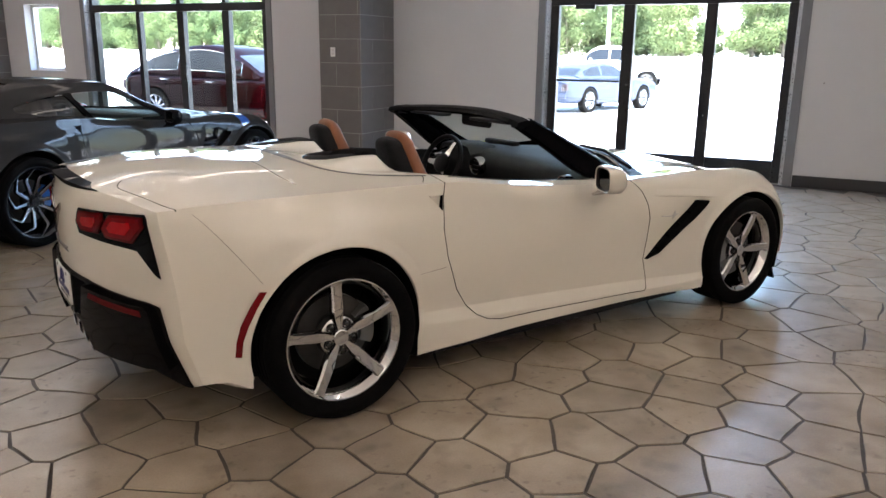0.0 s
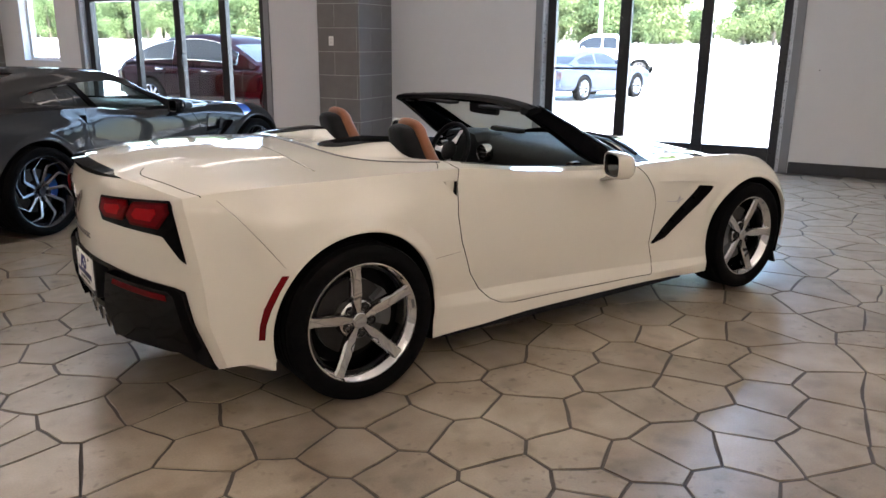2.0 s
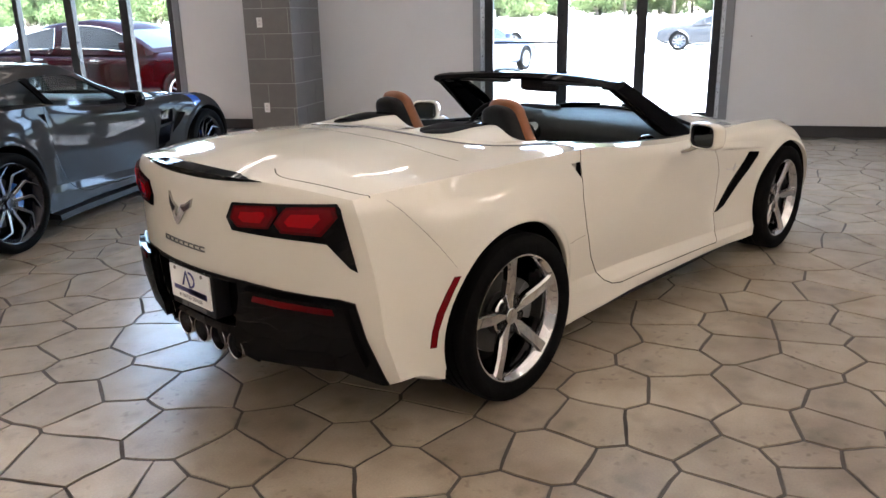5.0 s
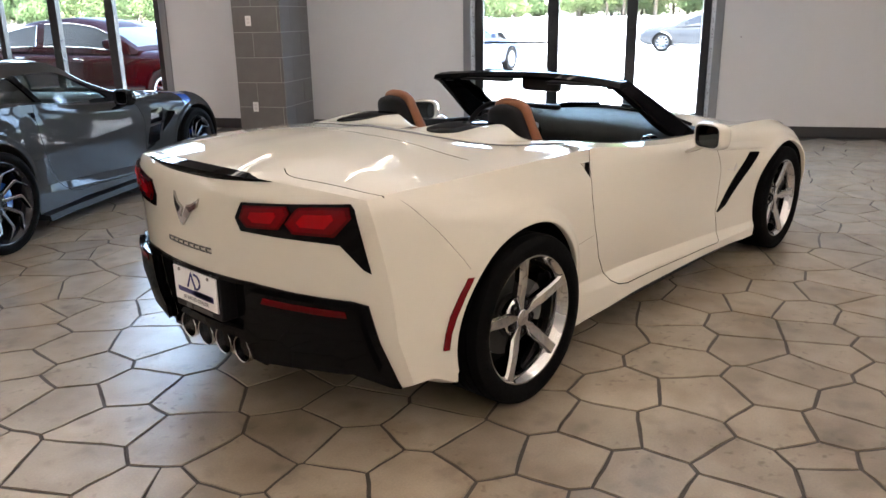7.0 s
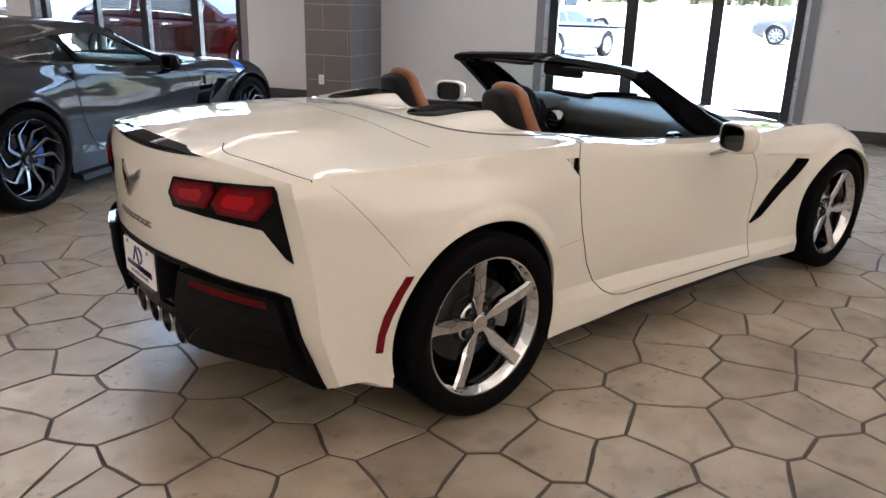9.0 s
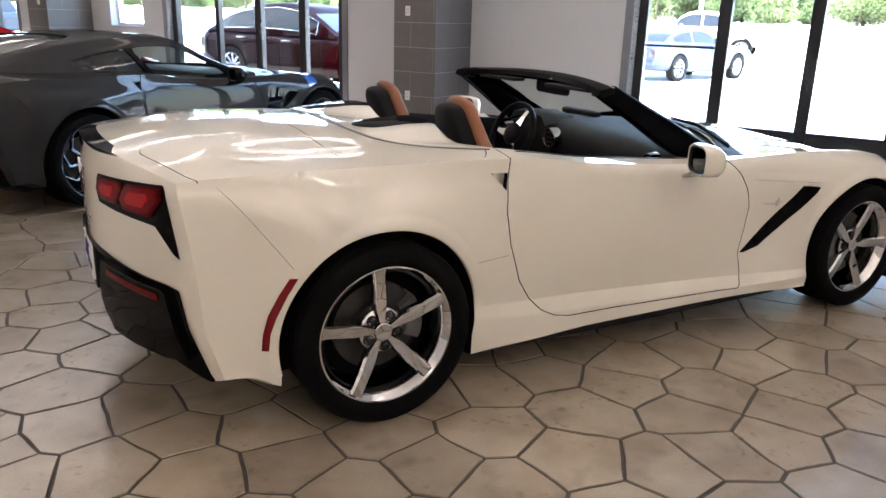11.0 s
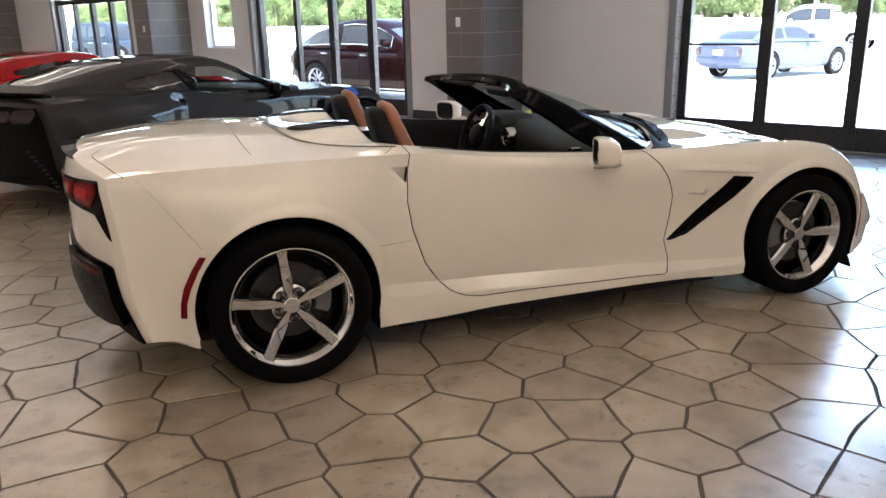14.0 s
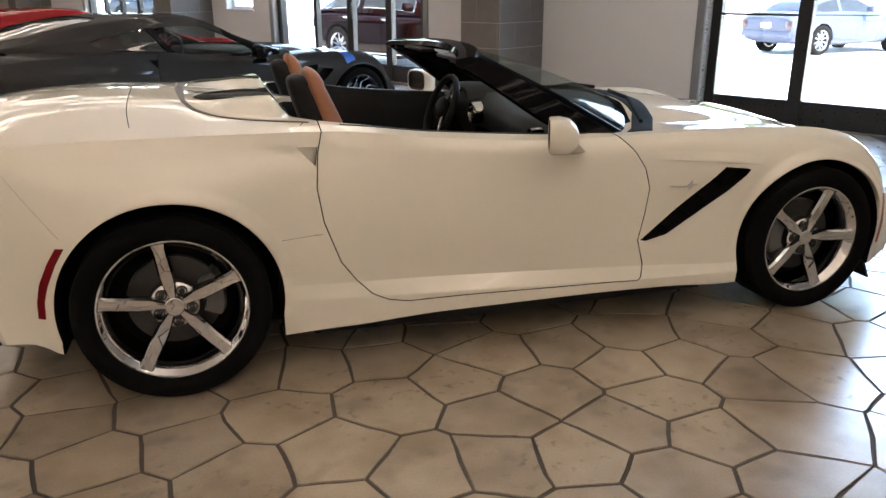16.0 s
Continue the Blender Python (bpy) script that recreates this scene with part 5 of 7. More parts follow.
def cockpit(car, shell):
    """Dashboard, wheel, seats, console and the trim round the opening."""
    dash = bmesh.new()
    rows = []
    for k in range(33):
        y = -0.70 + 1.40 * k / 32
        hump = 0.035 * math.exp(-((y - 0.37) / 0.17) ** 2)
        roll = 0.03 * math.exp(-((y + 0.40) / 0.22) ** 2)
        e = (abs(y) / 0.70) ** 4
        f = 2.045 - 0.20 * (y / 0.7) ** 2
        rows.append([(f, y, 0.895 - 0.075 * (y / 0.7) ** 2), (1.82 - 0.05 * e, y, 0.895 - 0.055 * e), (1.66, y, 0.885 + hump * 0.7 - 0.05 * e), (1.56 - roll, y, 0.878 + hump - 0.05 * e), (1.515 - roll, y, 0.845 + hump - 0.05 * e), (1.505 - roll, y, 0.80), (1.54 - roll, y, 0.72), (1.60, y, 0.60), (1.68, y, 0.45), (f, y, 0.45)])
    add_loft(dash, rows)
    d = part("dashboard", fix(dash), M_DASH, car, "dark textured dashboard", 50)
    for y, r in ((-0.60, 0.042), (0.165, 0.052), (0.62, 0.042)):
        bm = bmesh.new()
        add_turned(bm, [(0.03, r * 0.80), (-0.012, r * 0.80), (-0.020, r * 0.88), (-0.020, r * 0.98), (-0.010, r * 1.08), (0.03, r * 1.10)], "x", 28, (1.478, y, 0.800))
        vent = part("air_vent", fix(bm), M_SILVER, d, "round air vent with a satin ring", 35)
        bm = bmesh.new()
        add_turned(bm, [(0.004, 0.0), (0.004, r * 0.80), (0.012, r * 0.80), (0.012, 0.0)], "x", 24, (1.478, y, 0.800))
        for k in (-0.5, 0.0, 0.5):
            add_box(bm, 1.468, 1.486, y - r * 0.68, y + r * 0.68, 0.798 + k * r, 0.802 + k * r)
        part("vent_slat", bm, M_BLACK, vent, "black slats", 30)
    hood = bmesh.new()
    add_loft(hood, [[(x, 0.37 - w, z), (x, 0.37 - w * 0.8, z + 0.045), (x, 0.37, z + 0.062), (x, 0.37 + w * 0.8, z + 0.045), (x, 0.37 + w, z), (x, 0.37 + w * 0.7, z + 0.025), (x, 0.37, z + 0.042), (x, 0.37 - w * 0.7, z + 0.025)] for x, w, z in ((1.455, 0.17, 0.862), (1.52, 0.18, 0.872), (1.66, 0.19, 0.862))])
    part("instrument_hood", fix(hood), M_DASH, d, "padded hood over the dials", 45)
    part("glovebox_seam", box(1.520, 1.524, -0.62, -0.22, 0.735, 0.739), M_DARK, d, "", 30)
    screen = box(1.492, 1.522, 0.02, 0.20, 0.63, 0.725, 0.006)
    part("centre_screen", screen, M_GLOSS, d, "dark glossy centre screen")
    # wheel
    tilt = Matrix.Translation((1.36, 0.37, 0.80)) @ Matrix.Rotation(radians(-68), 4, "Y")
    bm = bmesh.new()
    rows = []
    for k in range(48):
        a = 2 * math.pi * k / 48
        c, n = tilt @ Vector((0.172 * math.cos(a), 0.18 * math.sin(a), 0)), (tilt.to_3x3() @ Vector((math.cos(a), math.sin(a), 0)))
        ax = tilt.to_3x3() @ Vector((0, 0, 1))
        rows.append([c + n * (0.014 * math.cos(q * math.pi / 5)) + ax * (0.018 * math.sin(q * math.pi / 5)) for q in range(10)])
    add_loft(bm, rows + [rows[0]], True, False)
    wheel = part("steering_wheel", fix(bm), M_LEATHER, car, "black leather steering wheel with bright spokes", 50)
    bm = bmesh.new()
    for a in (90, 205, 335):
        u = Vector((math.cos(radians(a)), math.sin(radians(a)), 0))
        s = Vector((-u.y, u.x, 0))
        rows = []
        for r, w in ((0.04, 0.03), (0.10, 0.016), (0.168, 0.014)):
            rows.append([tilt @ (u * r + s * w * q + Vector((0, 0, h))) for q, h in ((-1, -0.012), (1, -0.012), (1, 0.0), (-1, 0.0))])
        add_loft(bm, rows)
    part("spoke", fix(bm), M_CHROME, wheel, "satin metal spokes", 40)
    bm = bmesh.new()
    bmesh.ops.create_uvsphere(bm, u_segments=20, v_segments=10, radius=1.0, matrix=tilt @ Matrix.Diagonal((0.062, 0.068, 0.028, 1)))
    part("airbag_pad", bm, M_LEATHER, wheel, "black hub pad", 60)
    # seats
    for y in (-0.37, 0.37):
        seat = part("seat", seat_back(y, 0.0), M_LEATHER, car, "black and tan leather bucket seat", 50)
        part("seat_facing", seat_back(y, 1.0), M_TAN, seat, "tan leather facing over the seat back", 50)
        part("seat_cushion", box(0.76, 1.32, y - 0.24, y + 0.24, 0.30, 0.47, 0.06), M_TAN, seat, "tan leather cushion", 40)
    part("centre_console", box(0.66, 1.60, -0.11, 0.11, 0.30, 0.66, 0.03), M_LEATHER, car, "black centre console", 40)
    # the trim along the doors and behind the seats
    for sg in (-1, 1):
        bm = bmesh.new()
        rows = []
        for k in range(22):
            x = 0.64 + 1.02 * k / 21
            p, n = shell.onto((x, sg * 0.725, 1.6), (0, 0, -1))
            y = 0.726
            rows.append([(x, sg * y, p.z + 0.003), (x, sg * (y - 0.022), p.z + 0.002), (x, sg * (y - 0.05), p.z - 0.05), (x, sg * (y - 0.05), p.z - 0.28), (x, sg * (y - 0.01), p.z - 0.28)])
        add_loft(bm, rows)
        part("door_trim", fix(bm), M_LEATHER, car, "black padded door trim", 50)
    bm = bmesh.new()
    add_loft(bm, [[(x, -0.69, z), (x, 0.69, z), (x + 0.02, 0.69, z - 0.4), (x + 0.02, -0.69, z - 0.4)] for x, z in ((0.50, 0.850), (0.60, 0.855), (0.64, 0.84))])
    part("rear_bulkhead", fix(bm), M_LEATHER, car, "black padded rear bulkhead")
    part("dash_pouch", box(1.79, 1.85, 0.20, 0.50, 0.884, 0.922, 0.014), M_BLACK, d, "long black soft pouch lying on the dash", 40)
    tag = bmesh.new()
    add_loft(tag, [[(1.76 + 0.03 * k, 0.56, 0.878 + 0.012 * (k % 2)), (1.76 + 0.03 * k, 0.66, 0.872 + 0.012 * (k % 2)), (1.76 + 0.03 * k, 0.66, 0.869 + 0.012 * (k % 2)), (1.76 + 0.03 * k, 0.56, 0.875 + 0.012 * (k % 2))] for k in range(4)])
    tag = fix(tag)
    part("price_tag", tag, M_YELLOW, d, "yellow paper tag on the dashboard")


def seat_back(y, facing):
    """The seat back as a loft up its lean; facing 1 gives the padded front that laps over its top."""
    bm = bmesh.new()
    rows = []
    for f in [i / 12 * 0.86 for i in range(13)] + [0.89, 0.915, 0.94, 0.96, 0.975, 0.987, 0.995, 1.0]:
        z = 0.45 + 0.635 * f
        x = 0.745 - 0.205 * f + 0.02 * math.sin(f * 3.14)
        w = smooth_line([(0, 0.235), (0.42, 0.240), (0.62, 0.150), (0.74, 0.106), (0.86, 0.092), (0.93, 0.082), (0.97, 0.064), (0.99, 0.040), (1.0, 0.014)], f)
        t = smooth_line([(0, 0.085), (0.6, 0.075), (0.85, 0.064), (0.955, 0.050), (0.985, 0.034), (1.0, 0.010)], f)
        ring = []
        for k in range(24):
            a = 2 * math.pi * k / 24
            c, s = math.cos(a), math.sin(a)
            u, v = math.copysign(abs(c) ** 0.6, c), math.copysign(abs(s) ** 0.6, s)
            if facing:
                ring.append((x + 0.030 + (t * 0.62) * u + (0.006 if f > 0.9 else 0), y + (w + 0.012) * v, z + 0.016 * f))
            else:
                ring.append((x - 0.012 + t * u, y + w * v, z - 0.010))
        rows.append(ring)
    add_loft(bm, rows)
    return fix(bm)


def hump_height(x):
    if x > 0.418:
        return 0.060 - min(0.008, (x - 0.418) * 0.9) - max(0.0, x - 0.427) * 1.15
    return smooth_line([(0.02, 0.0), (0.10, 0.004), (0.20, 0.020), (0.32, 0.044), (0.418, 0.060)], x)


def rear_deck(car, shell):
    """The two fairings behind the seats, their dark inserts, and the seal round them."""
    def at(x, y, sg, lift=0.0):
        p, n = shell.onto((x, sg * y, 1.6), (0, 0, -1))
        q = max(0.0, min(1.0, (y - 0.08) / 0.14, (0.575 - y) / 0.125))
        q = q * q * (3 - 2 * q)
        h = hump_height(x)
        return (x, sg * y, p.z + h * (q if h > 0 else 1.0) + lift)
    for sg in (-1, 1):
        bm = bmesh.new()
        grid = []
        for i, x in enumerate([0.082 + 0.328 * k / 22 for k in range(23)] + [0.418, 0.422, 0.427, 0.433, 0.445, 0.46, 0.475, 0.49, 0.51, 0.54]):
            out = smooth_line([(0.075, 0.18), (0.10, 0.38), (0.145, 0.51), (0.26, 0.625), (0.40, 0.68), (0.55, 0.70)], x) - 0.014
            grid.append([bm.verts.new(at(x, 0.06 + (out - 0.06) * k / 20, sg, 0.0025 if 0 < k < 20 and i > 0 else -0.004)) for k in range(21)])
        for a, b in zip(grid, grid[1:]):
            for k in range(20):
                bm.faces.new((a[k], a[k + 1], b[k + 1], b[k]))
        bmesh.ops.recalc_face_normals(bm, faces=bm.faces)
        if sum(f.normal.z for f in bm.faces) < 0:
            bmesh.ops.reverse_faces(bm, faces=bm.faces)
        part("deck_fairing", bm, M_WHITE, car, "white fairing behind the seat", 40)
        bm = bmesh.new()
        grid = []
        for i in range(21):
            f = i / 20
            x = 0.125 + 0.292 * f
            wide = min(1.0, f / 0.22) ** 0.5
            lo, hi = 0.295 - 0.075 * wide - 0.02 * f, 0.300 + 0.075 * wide + 0.045 * f
            grid.append([at(x, lo + (hi - lo) * k / 8, sg, 0.004 + (0.012 - 0.006 * f) * wide * math.sin(math.pi * k / 8) ** 0.7) for k in range(9)])
        top = [[bm.verts.new(p) for p in r] for r in grid]
        low = [[bm.verts.new((p[0], p[1], p[2] - 0.014)) for p in r] for r in grid]
        for i in range(20):
            for k in range(8):
                bm.faces.new((top[i][k], top[i][k + 1], top[i + 1][k + 1], top[i + 1][k]))
        for i in range(20):
            bm.faces.new((top[i][0], top[i + 1][0], low[i + 1][0], low[i][0]))
            bm.faces.new((top[i][8], low[i][8], low[i + 1][8], top[i + 1][8]))
        part("fairing_insert", fix(bm), M_GLOSS, car, "dark insert on the fairing", 40)
        line = spline([(0.065, 0.005), (0.075, 0.18), (0.10, 0.38), (0.145, 0.51), (0.26, 0.625), (0.40, 0.68), (0.53, 0.70)], 40)
        bm = bmesh.new()
        rows = []
        for i, (x, y) in enumerate(line):
            p, n = shell.onto((x, sg * y, 1.6), (0, 0, -1))
            q = line[min(i + 1, 39)]
            w = line[max(i - 1, 0)]
            dx, dy = q[0] - w[0], sg * (q[1] - w[1])
            s = Vector((-dy, dx, 0)).normalized() * (0.017 - 0.011 * min(1.0, i / 26))
            rows.append([p - s - n * 0.004, p - s + n * 0.003, p + s + n * 0.003, p + s - n * 0.004])
        add_loft(bm, rows)
        part("deck_seal", fix(bm), M_SEAL, car, "grey seal round the rear deck", 30)
    cowl = [(2.02, -0.45), (2.07, -0.2), (2.08, 0.0), (2.07, 0.2), (2.02, 0.45), (1.90, 0.66), (1.85, 0.715), (1.98, 0.70), (2.10, 0.50), (2.17, 0.25), (2.19, 0.0), (2.17, -0.25), (2.10, -0.50), (1.98, -0.70), (1.85, -0.715), (1.90, -0.66)]
    part("cowl", shell.patch(cowl, "top", 0, -0.001, 0.004, 3), M_COWL, car, "black cowl under the windscreen", 30)
    bm = bmesh.new()
    for sg in (-1, 1):
        add_tube(bm, [Vector((x, sg * y, 0)) + Vector((0, 0, shell.onto((x, sg * y, 1.6), (0, 0, -1))[0].z + 0.02)) for x, y in ((2.10, 0.08), (2.08, 0.30), (1.98, 0.60))], 0.009, 6)
    part("wiper", bm, M_COWL, car, "black wiper arm")


arch_lips(white_car, SHELL, M_WHITE)
rear_trim(white_car, SHELL)
side_trim(white_car, SHELL)
underbody(white_car)
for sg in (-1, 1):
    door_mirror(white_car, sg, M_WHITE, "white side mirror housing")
windscreen(white_car)
cockpit(white_car, SHELL)
rear_deck(white_car, SHELL)

# ---- the coupes ----
ROOF_TOP = ((-0.62, .975), (-0.40, 1.045), (-0.1, 1.122), (0.13, 1.175), (0.4, 1.206), (0.7, 1.218), (1.0, 1.208), (1.2, 1.166), (1.47, 1.048), (1.73, .955), (1.95, .895), (2.06, .880))
ROOF_EDGE_Y = ((-0.62, .40), (-0.3, .46), (0.1, .515), (0.6, .555), (1.1, .565), (1.5, .60), (1.80, .645), (1.95, .56), (2.06, .40))
ROOF_BASE_Y = ((-0.62, .47), (-0.4, .56), (-0.1, .655), (0.2, .715), (0.5, .745), (1.0, .750), (1.6, .745), (1.80, .715), (1.95, .61), (2.06, .44))


SIDE_GLASS = ((0.765, 0.885), (0.69, 0.98), (0.628, 1.065), (0.632, 1.098), (0.70, 1.106), (0.86, 1.110), (1.05, 1.102), (1.15, 1.082), (1.30, 1.022), (1.48, 0.93), (1.57, 0.866), (1.30, 0.868))
QUARTER_GLASS = ((0.700, 0.915), (0.64, 0.99), (0.575, 1.092), (0.54, 1.097), (0.34, 1.075), (0.20, 1.050), (0.09, 1.020), (0.10, 0.985), (0.22, 0.962), (0.45, 0.935))
PILLAR = ((0.690, 0.905), (0.775, 0.878), (0.70, 0.975), (0.640, 1.062), (0.640, 1.106), (0.56, 1.104), (0.575, 1.088), (0.635, 0.99))
SCREEN = ((1.30, 0.0), (1.285, -0.30), (1.25, -0.50), (1.60, -0.575), (1.84, -0.585), (1.95, -0.46), (2.02, -0.25), (2.03, 0.0), (2.02, 0.25), (1.95, 0.46), (1.84, 0.585), (1.60, 0.575), (1.25, 0.50), (1.285, 0.30))
HATCH = ((0.30, 0.0), (0.30, -0.36), (0.20, -0.42), (-0.30, -0.36), (-0.45, -0.26), (-0.48, 0.0), (-0.45, 0.26), (-0.30, 0.36), (0.20, 0.42), (0.30, 0.36))


def roof_rows(shell, inset):
    rows = []
    for i in range(68):
        x = -0.62 + 2.68 * i / 67
        zt, ye, yb = smooth_line(ROOF_TOP, x), smooth_line(ROOF_EDGE_Y, x), smooth_line(ROOF_BASE_Y, x)
        p, n = shell.onto((x, -yb, 1.6), (0, 0, -1))
        zb = p.z - 0.012
        ze = max(zb + 0.006, zt - 0.055 * smooth_line([(-0.62, 0.3), (0.2, 0.7), (1.0, 0.5), (1.3, 0.8), (1.7, 0.8), (2.06, 0.2)], x))
        side = spline([(yb, zb), ((yb + ye) / 2 + 0.020, (zb + ze) / 2 + 0.014), (ye, ze)], 13)
        top = spline([(ye, ze), (ye * 0.82, ze + (zt - ze) * 0.50), (ye * 0.45, ze + (zt - ze) * 0.88), (0.0, zt)], 13)
        half = side + top[1:]
        rows.append([(x, -max(0.0, y - inset), z - inset * (0.4 + 0.6 * k / 24)) for k, (y, z) in enumerate(half)])
    return rows


def greenhouse(car, shell, coat):
    """The fixed roof as one solid skin with its window openings cut through, and the glass set into them."""
    outer, inner = roof_rows(shell, 0.0), roof_rows(shell, 0.022)

    def arch(row):
        return row + [(x, -y, z) for x, y, z in row[-2::-1]]
    bm = bmesh.new()
    add_loft(bm, [arch(o) + arch(i)[::-1] for o, i in zip(outer, inner)])
    bmesh.ops.recalc_face_normals(bm, faces=bm.faces)
    for outline, axis, lo, hi in ((SIDE_GLASS, "y", -1.2, 1.2), (QUARTER_GLASS, "y", -1.2, 1.2), (SCREEN, "z", 0.7, 1.5), (HATCH, "z", 0.7, 1.5)):
        bm = cut(bm, prism(outline, axis, lo, hi))
    skin = bmesh.new()
    add_loft(skin, [arch(o) for o in outer], False, False)
    bmesh.ops.recalc_face_normals(skin, faces=skin.faces)
    if sum(f.normal.z for f in skin.faces) < 0:
        bmesh.ops.reverse_faces(skin, faces=skin.faces)
    tree = BVHTree.FromBMesh(skin)
    roof = part("roof", bm, [coat, M_GLOSS], car, "painted fixed roof with black pillars", 32)
    for f in roof.data.polygons:
        c = f.center
        f.material_index = 1 if c.x > 1.30 and abs(c.y) > 0.3 else 0

    def glass(outline, plane, sg, mat, name, label, lift=-0.008):
        bm = bmesh.new()
        bm.faces.new([bm.verts.new((a, b, 0)) for a, b in outline])
        bmesh.ops.triangulate(bm, faces=bm.faces[:])
        for _ in range(3):
            bmesh.ops.subdivide_edges(bm, edges=bm.edges[:], cuts=1, use_grid_fill=True)
        for v in bm.verts:
            start, way = (Vector((v.co.x, sg * 1.4, v.co.y)), Vector((0, -sg, 0))) if plane == "side" else (Vector((v.co.x, v.co.y, 1.7)), Vector((0, 0, -1)))
            hit, n, i, d = tree.ray_cast(start, way)
            if hit is None:
                hit, n, i, d = tree.find_nearest(start)
            v.co = hit + n * lift
        ob = part(name, bm, mat, car, label, 60)
        ob.visible_shadow = False
    for sg in (-1, 1):
        glass(SIDE_GLASS, "side", sg, M_SIDEGLASS, "side_window", "clear side window")
        glass(QUARTER_GLASS, "side", sg, M_TINT, "quarter_window", "dark quarter window")
        glass(PILLAR, "side", sg, M_GLOSS, "pillar_cover", "gloss black door pillar cover", 0.002)
    glass(SCREEN, "top", 0, M_WINDSCREEN, "windscreen", "clear windscreen")
    glass(HATCH, "top", 0, M_TINT, "hatch_window", "dark rear hatch glass")


M_SMOKED = material("smoked_lens", (0.012, 0.001, 0.002), 0.2, Coat_Weight=0.15, Coat_Roughness=0.02)
M_SIDEGLASS = clear("side_glass", (0.70, 0.76, 0.74), 0.0, 0.30, 0.03)


def coupe(name, label, coat, at, stripe, rim):
    car = thing(name, label, "car", at)
    SHELL.to_parts((coat, M_DARK), car)
    for side in (-1, 1):
        make_wheel(car, 0.0, side, R_HUB, 0.337, 0.268, 0.300, 20, rim)
        make_wheel(car, AXLE, side, F_HUB, 0.327, 0.252, 0.265, 8, rim)
    greenhouse(car, SHELL, coat)
    underbody(car)
    arch_lips(car, SHELL, coat)
    for flip in (False, True):
        f = mirrored if flip else (lambda o: o)
        lamp = part("tail_light", SHELL.patch(f(TAIL), "rear", 0, 0.010, 0.006, 3), M_GLOSS, car, "gloss black tail light", 35)
        for lens in (LENS_IN, LENS_OUT):
            part("lens", SHELL.patch(f(lens), "rear", 0, 0.016, 0.006, 2), M_SMOKED, lamp, "smoked red lens", 35)
    half = [(0.0, 0.905), (-0.50, 0.895), (-0.70, 0.882), (-0.735, 0.80), (-0.765, 0.57), (-0.800, 0.27), (-0.806, 0.235), (-0.785, 0.236), (-0.66, 0.292), (-0.3, 0.300), (0.0, 0.305)]
    part("lower_bumper", SHELL.patch(half + [(-a, b) for a, b in half[-2:0:-1]], "rear", 0, 0.001, 0.012, 3), M_GLOSS, car, "gloss black rear panel", 35)
    wing = bmesh.new()
    add_loft(wing, [[(-0.84 + rear_x(y, 0.95) + 0.02, y, 0.955), (-0.70 + 0.3 * y * y, y, 0.955), (-0.70 + 0.3 * y * y, y, 0.972), (-0.86 + rear_x(y, 0.95) + 0.02, y, 1.005 - 0.03 * abs(y) ** 3)] for y in [-0.70 + 0.1 * k for k in range(15)]])
    part("rear_wing", fix(wing), M_GLOSS, car, "black rear spoiler", 35)
    for sg in (-1, 1):
        skirt = bmesh.new()
        add_loft(skirt, [[(x, sg * 0.80, 0.115), (x, sg * y, 0.110), (x, sg * (y - 0.01), 0.15), (x, sg * 0.80, 0.16)] for x, y in ((0.42, 0.925), (0.7, 0.895), (1.4, 0.885), (2.0, 0.895), (2.33, 0.915))])
        part("side_skirt", fix(skirt), M_BLACK, car, "black side skirt", 35)
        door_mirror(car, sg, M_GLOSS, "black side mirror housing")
        part("fender_intake", SHELL.patch([(0.16, sg * 0.690), (0.30, sg * 0.728), (0.52, sg * 0.730), (0.63, sg * 0.712), (0.50, sg * 0.706), (0.32, sg * 0.704)], "top", 0, 0.001, 0.004, 2), M_GLOSS, car, "slim black intake on the rear fender", 35)
        if stripe:
            for outline in ([(2.03, 0.705), (2.20, 0.715), (2.165, 0.60), (1.985, 0.59)], [(1.975, 0.565), (2.155, 0.575), (2.09, 0.43), (1.905, 0.42)]):
                part("fender_vent", SHELL.patch(outline, "side", sg, 0.0006, 0.003, 2), M_GLOSS, car, "large black fender vent", 35)
                edge = outline[1:3]
                part("vent_frame", SHELL.patch([edge[0], (edge[0][0] + 0.03, edge[0][1] + 0.004), (edge[1][0] + 0.03, edge[1][1] - 0.004), edge[1]], "side", sg, 0.0006, 0.006, 2), coat, car, "", 35)
            for k in range(9):
                p, n = SHELL.onto((-0.735 + 0.014 * k, sg * 1.4, 0.555 - 0.034 * k), (0, -sg, 0))
                part("tail_louvre", box(p.x - 0.034, p.x + 0.034, p.y - 0.010, p.y + 0.010, p.z - 0.007, p.z + 0.007, 0.003), M_BLACK, car, "black louvre at the tail corner", 30)
            part("fender_stripe", SHELL.patch([(2.52, 0.83), (2.54, 0.72), (2.56, 0.66), (2.66, 0.71), (2.655, 0.76), (2.65, 0.83)], "side", sg, 0.0006, 0.0008, 3), M_BLUE, car, "blue fender stripe", 35)
            part("fender_stripe", SHELL.patch([(2.52, sg * 0.46), (2.65, sg * 0.46), (2.65, sg * 0.78), (2.52, sg * 0.78)], "top", 0, 0.0006, 0.0008, 3), M_BLUE, car, "blue fender stripe", 35)
    part("dashboard", box(1.50, 2.02, -0.68, 0.68, 0.55, 0.87, 0.05), M_DASH, car, "dark dashboard", 40)
    for y in (-0.37, 0.37):
        part("seat", seat_back(y, 0.0), M_LEATHER, car, "dark bucket seat", 50)
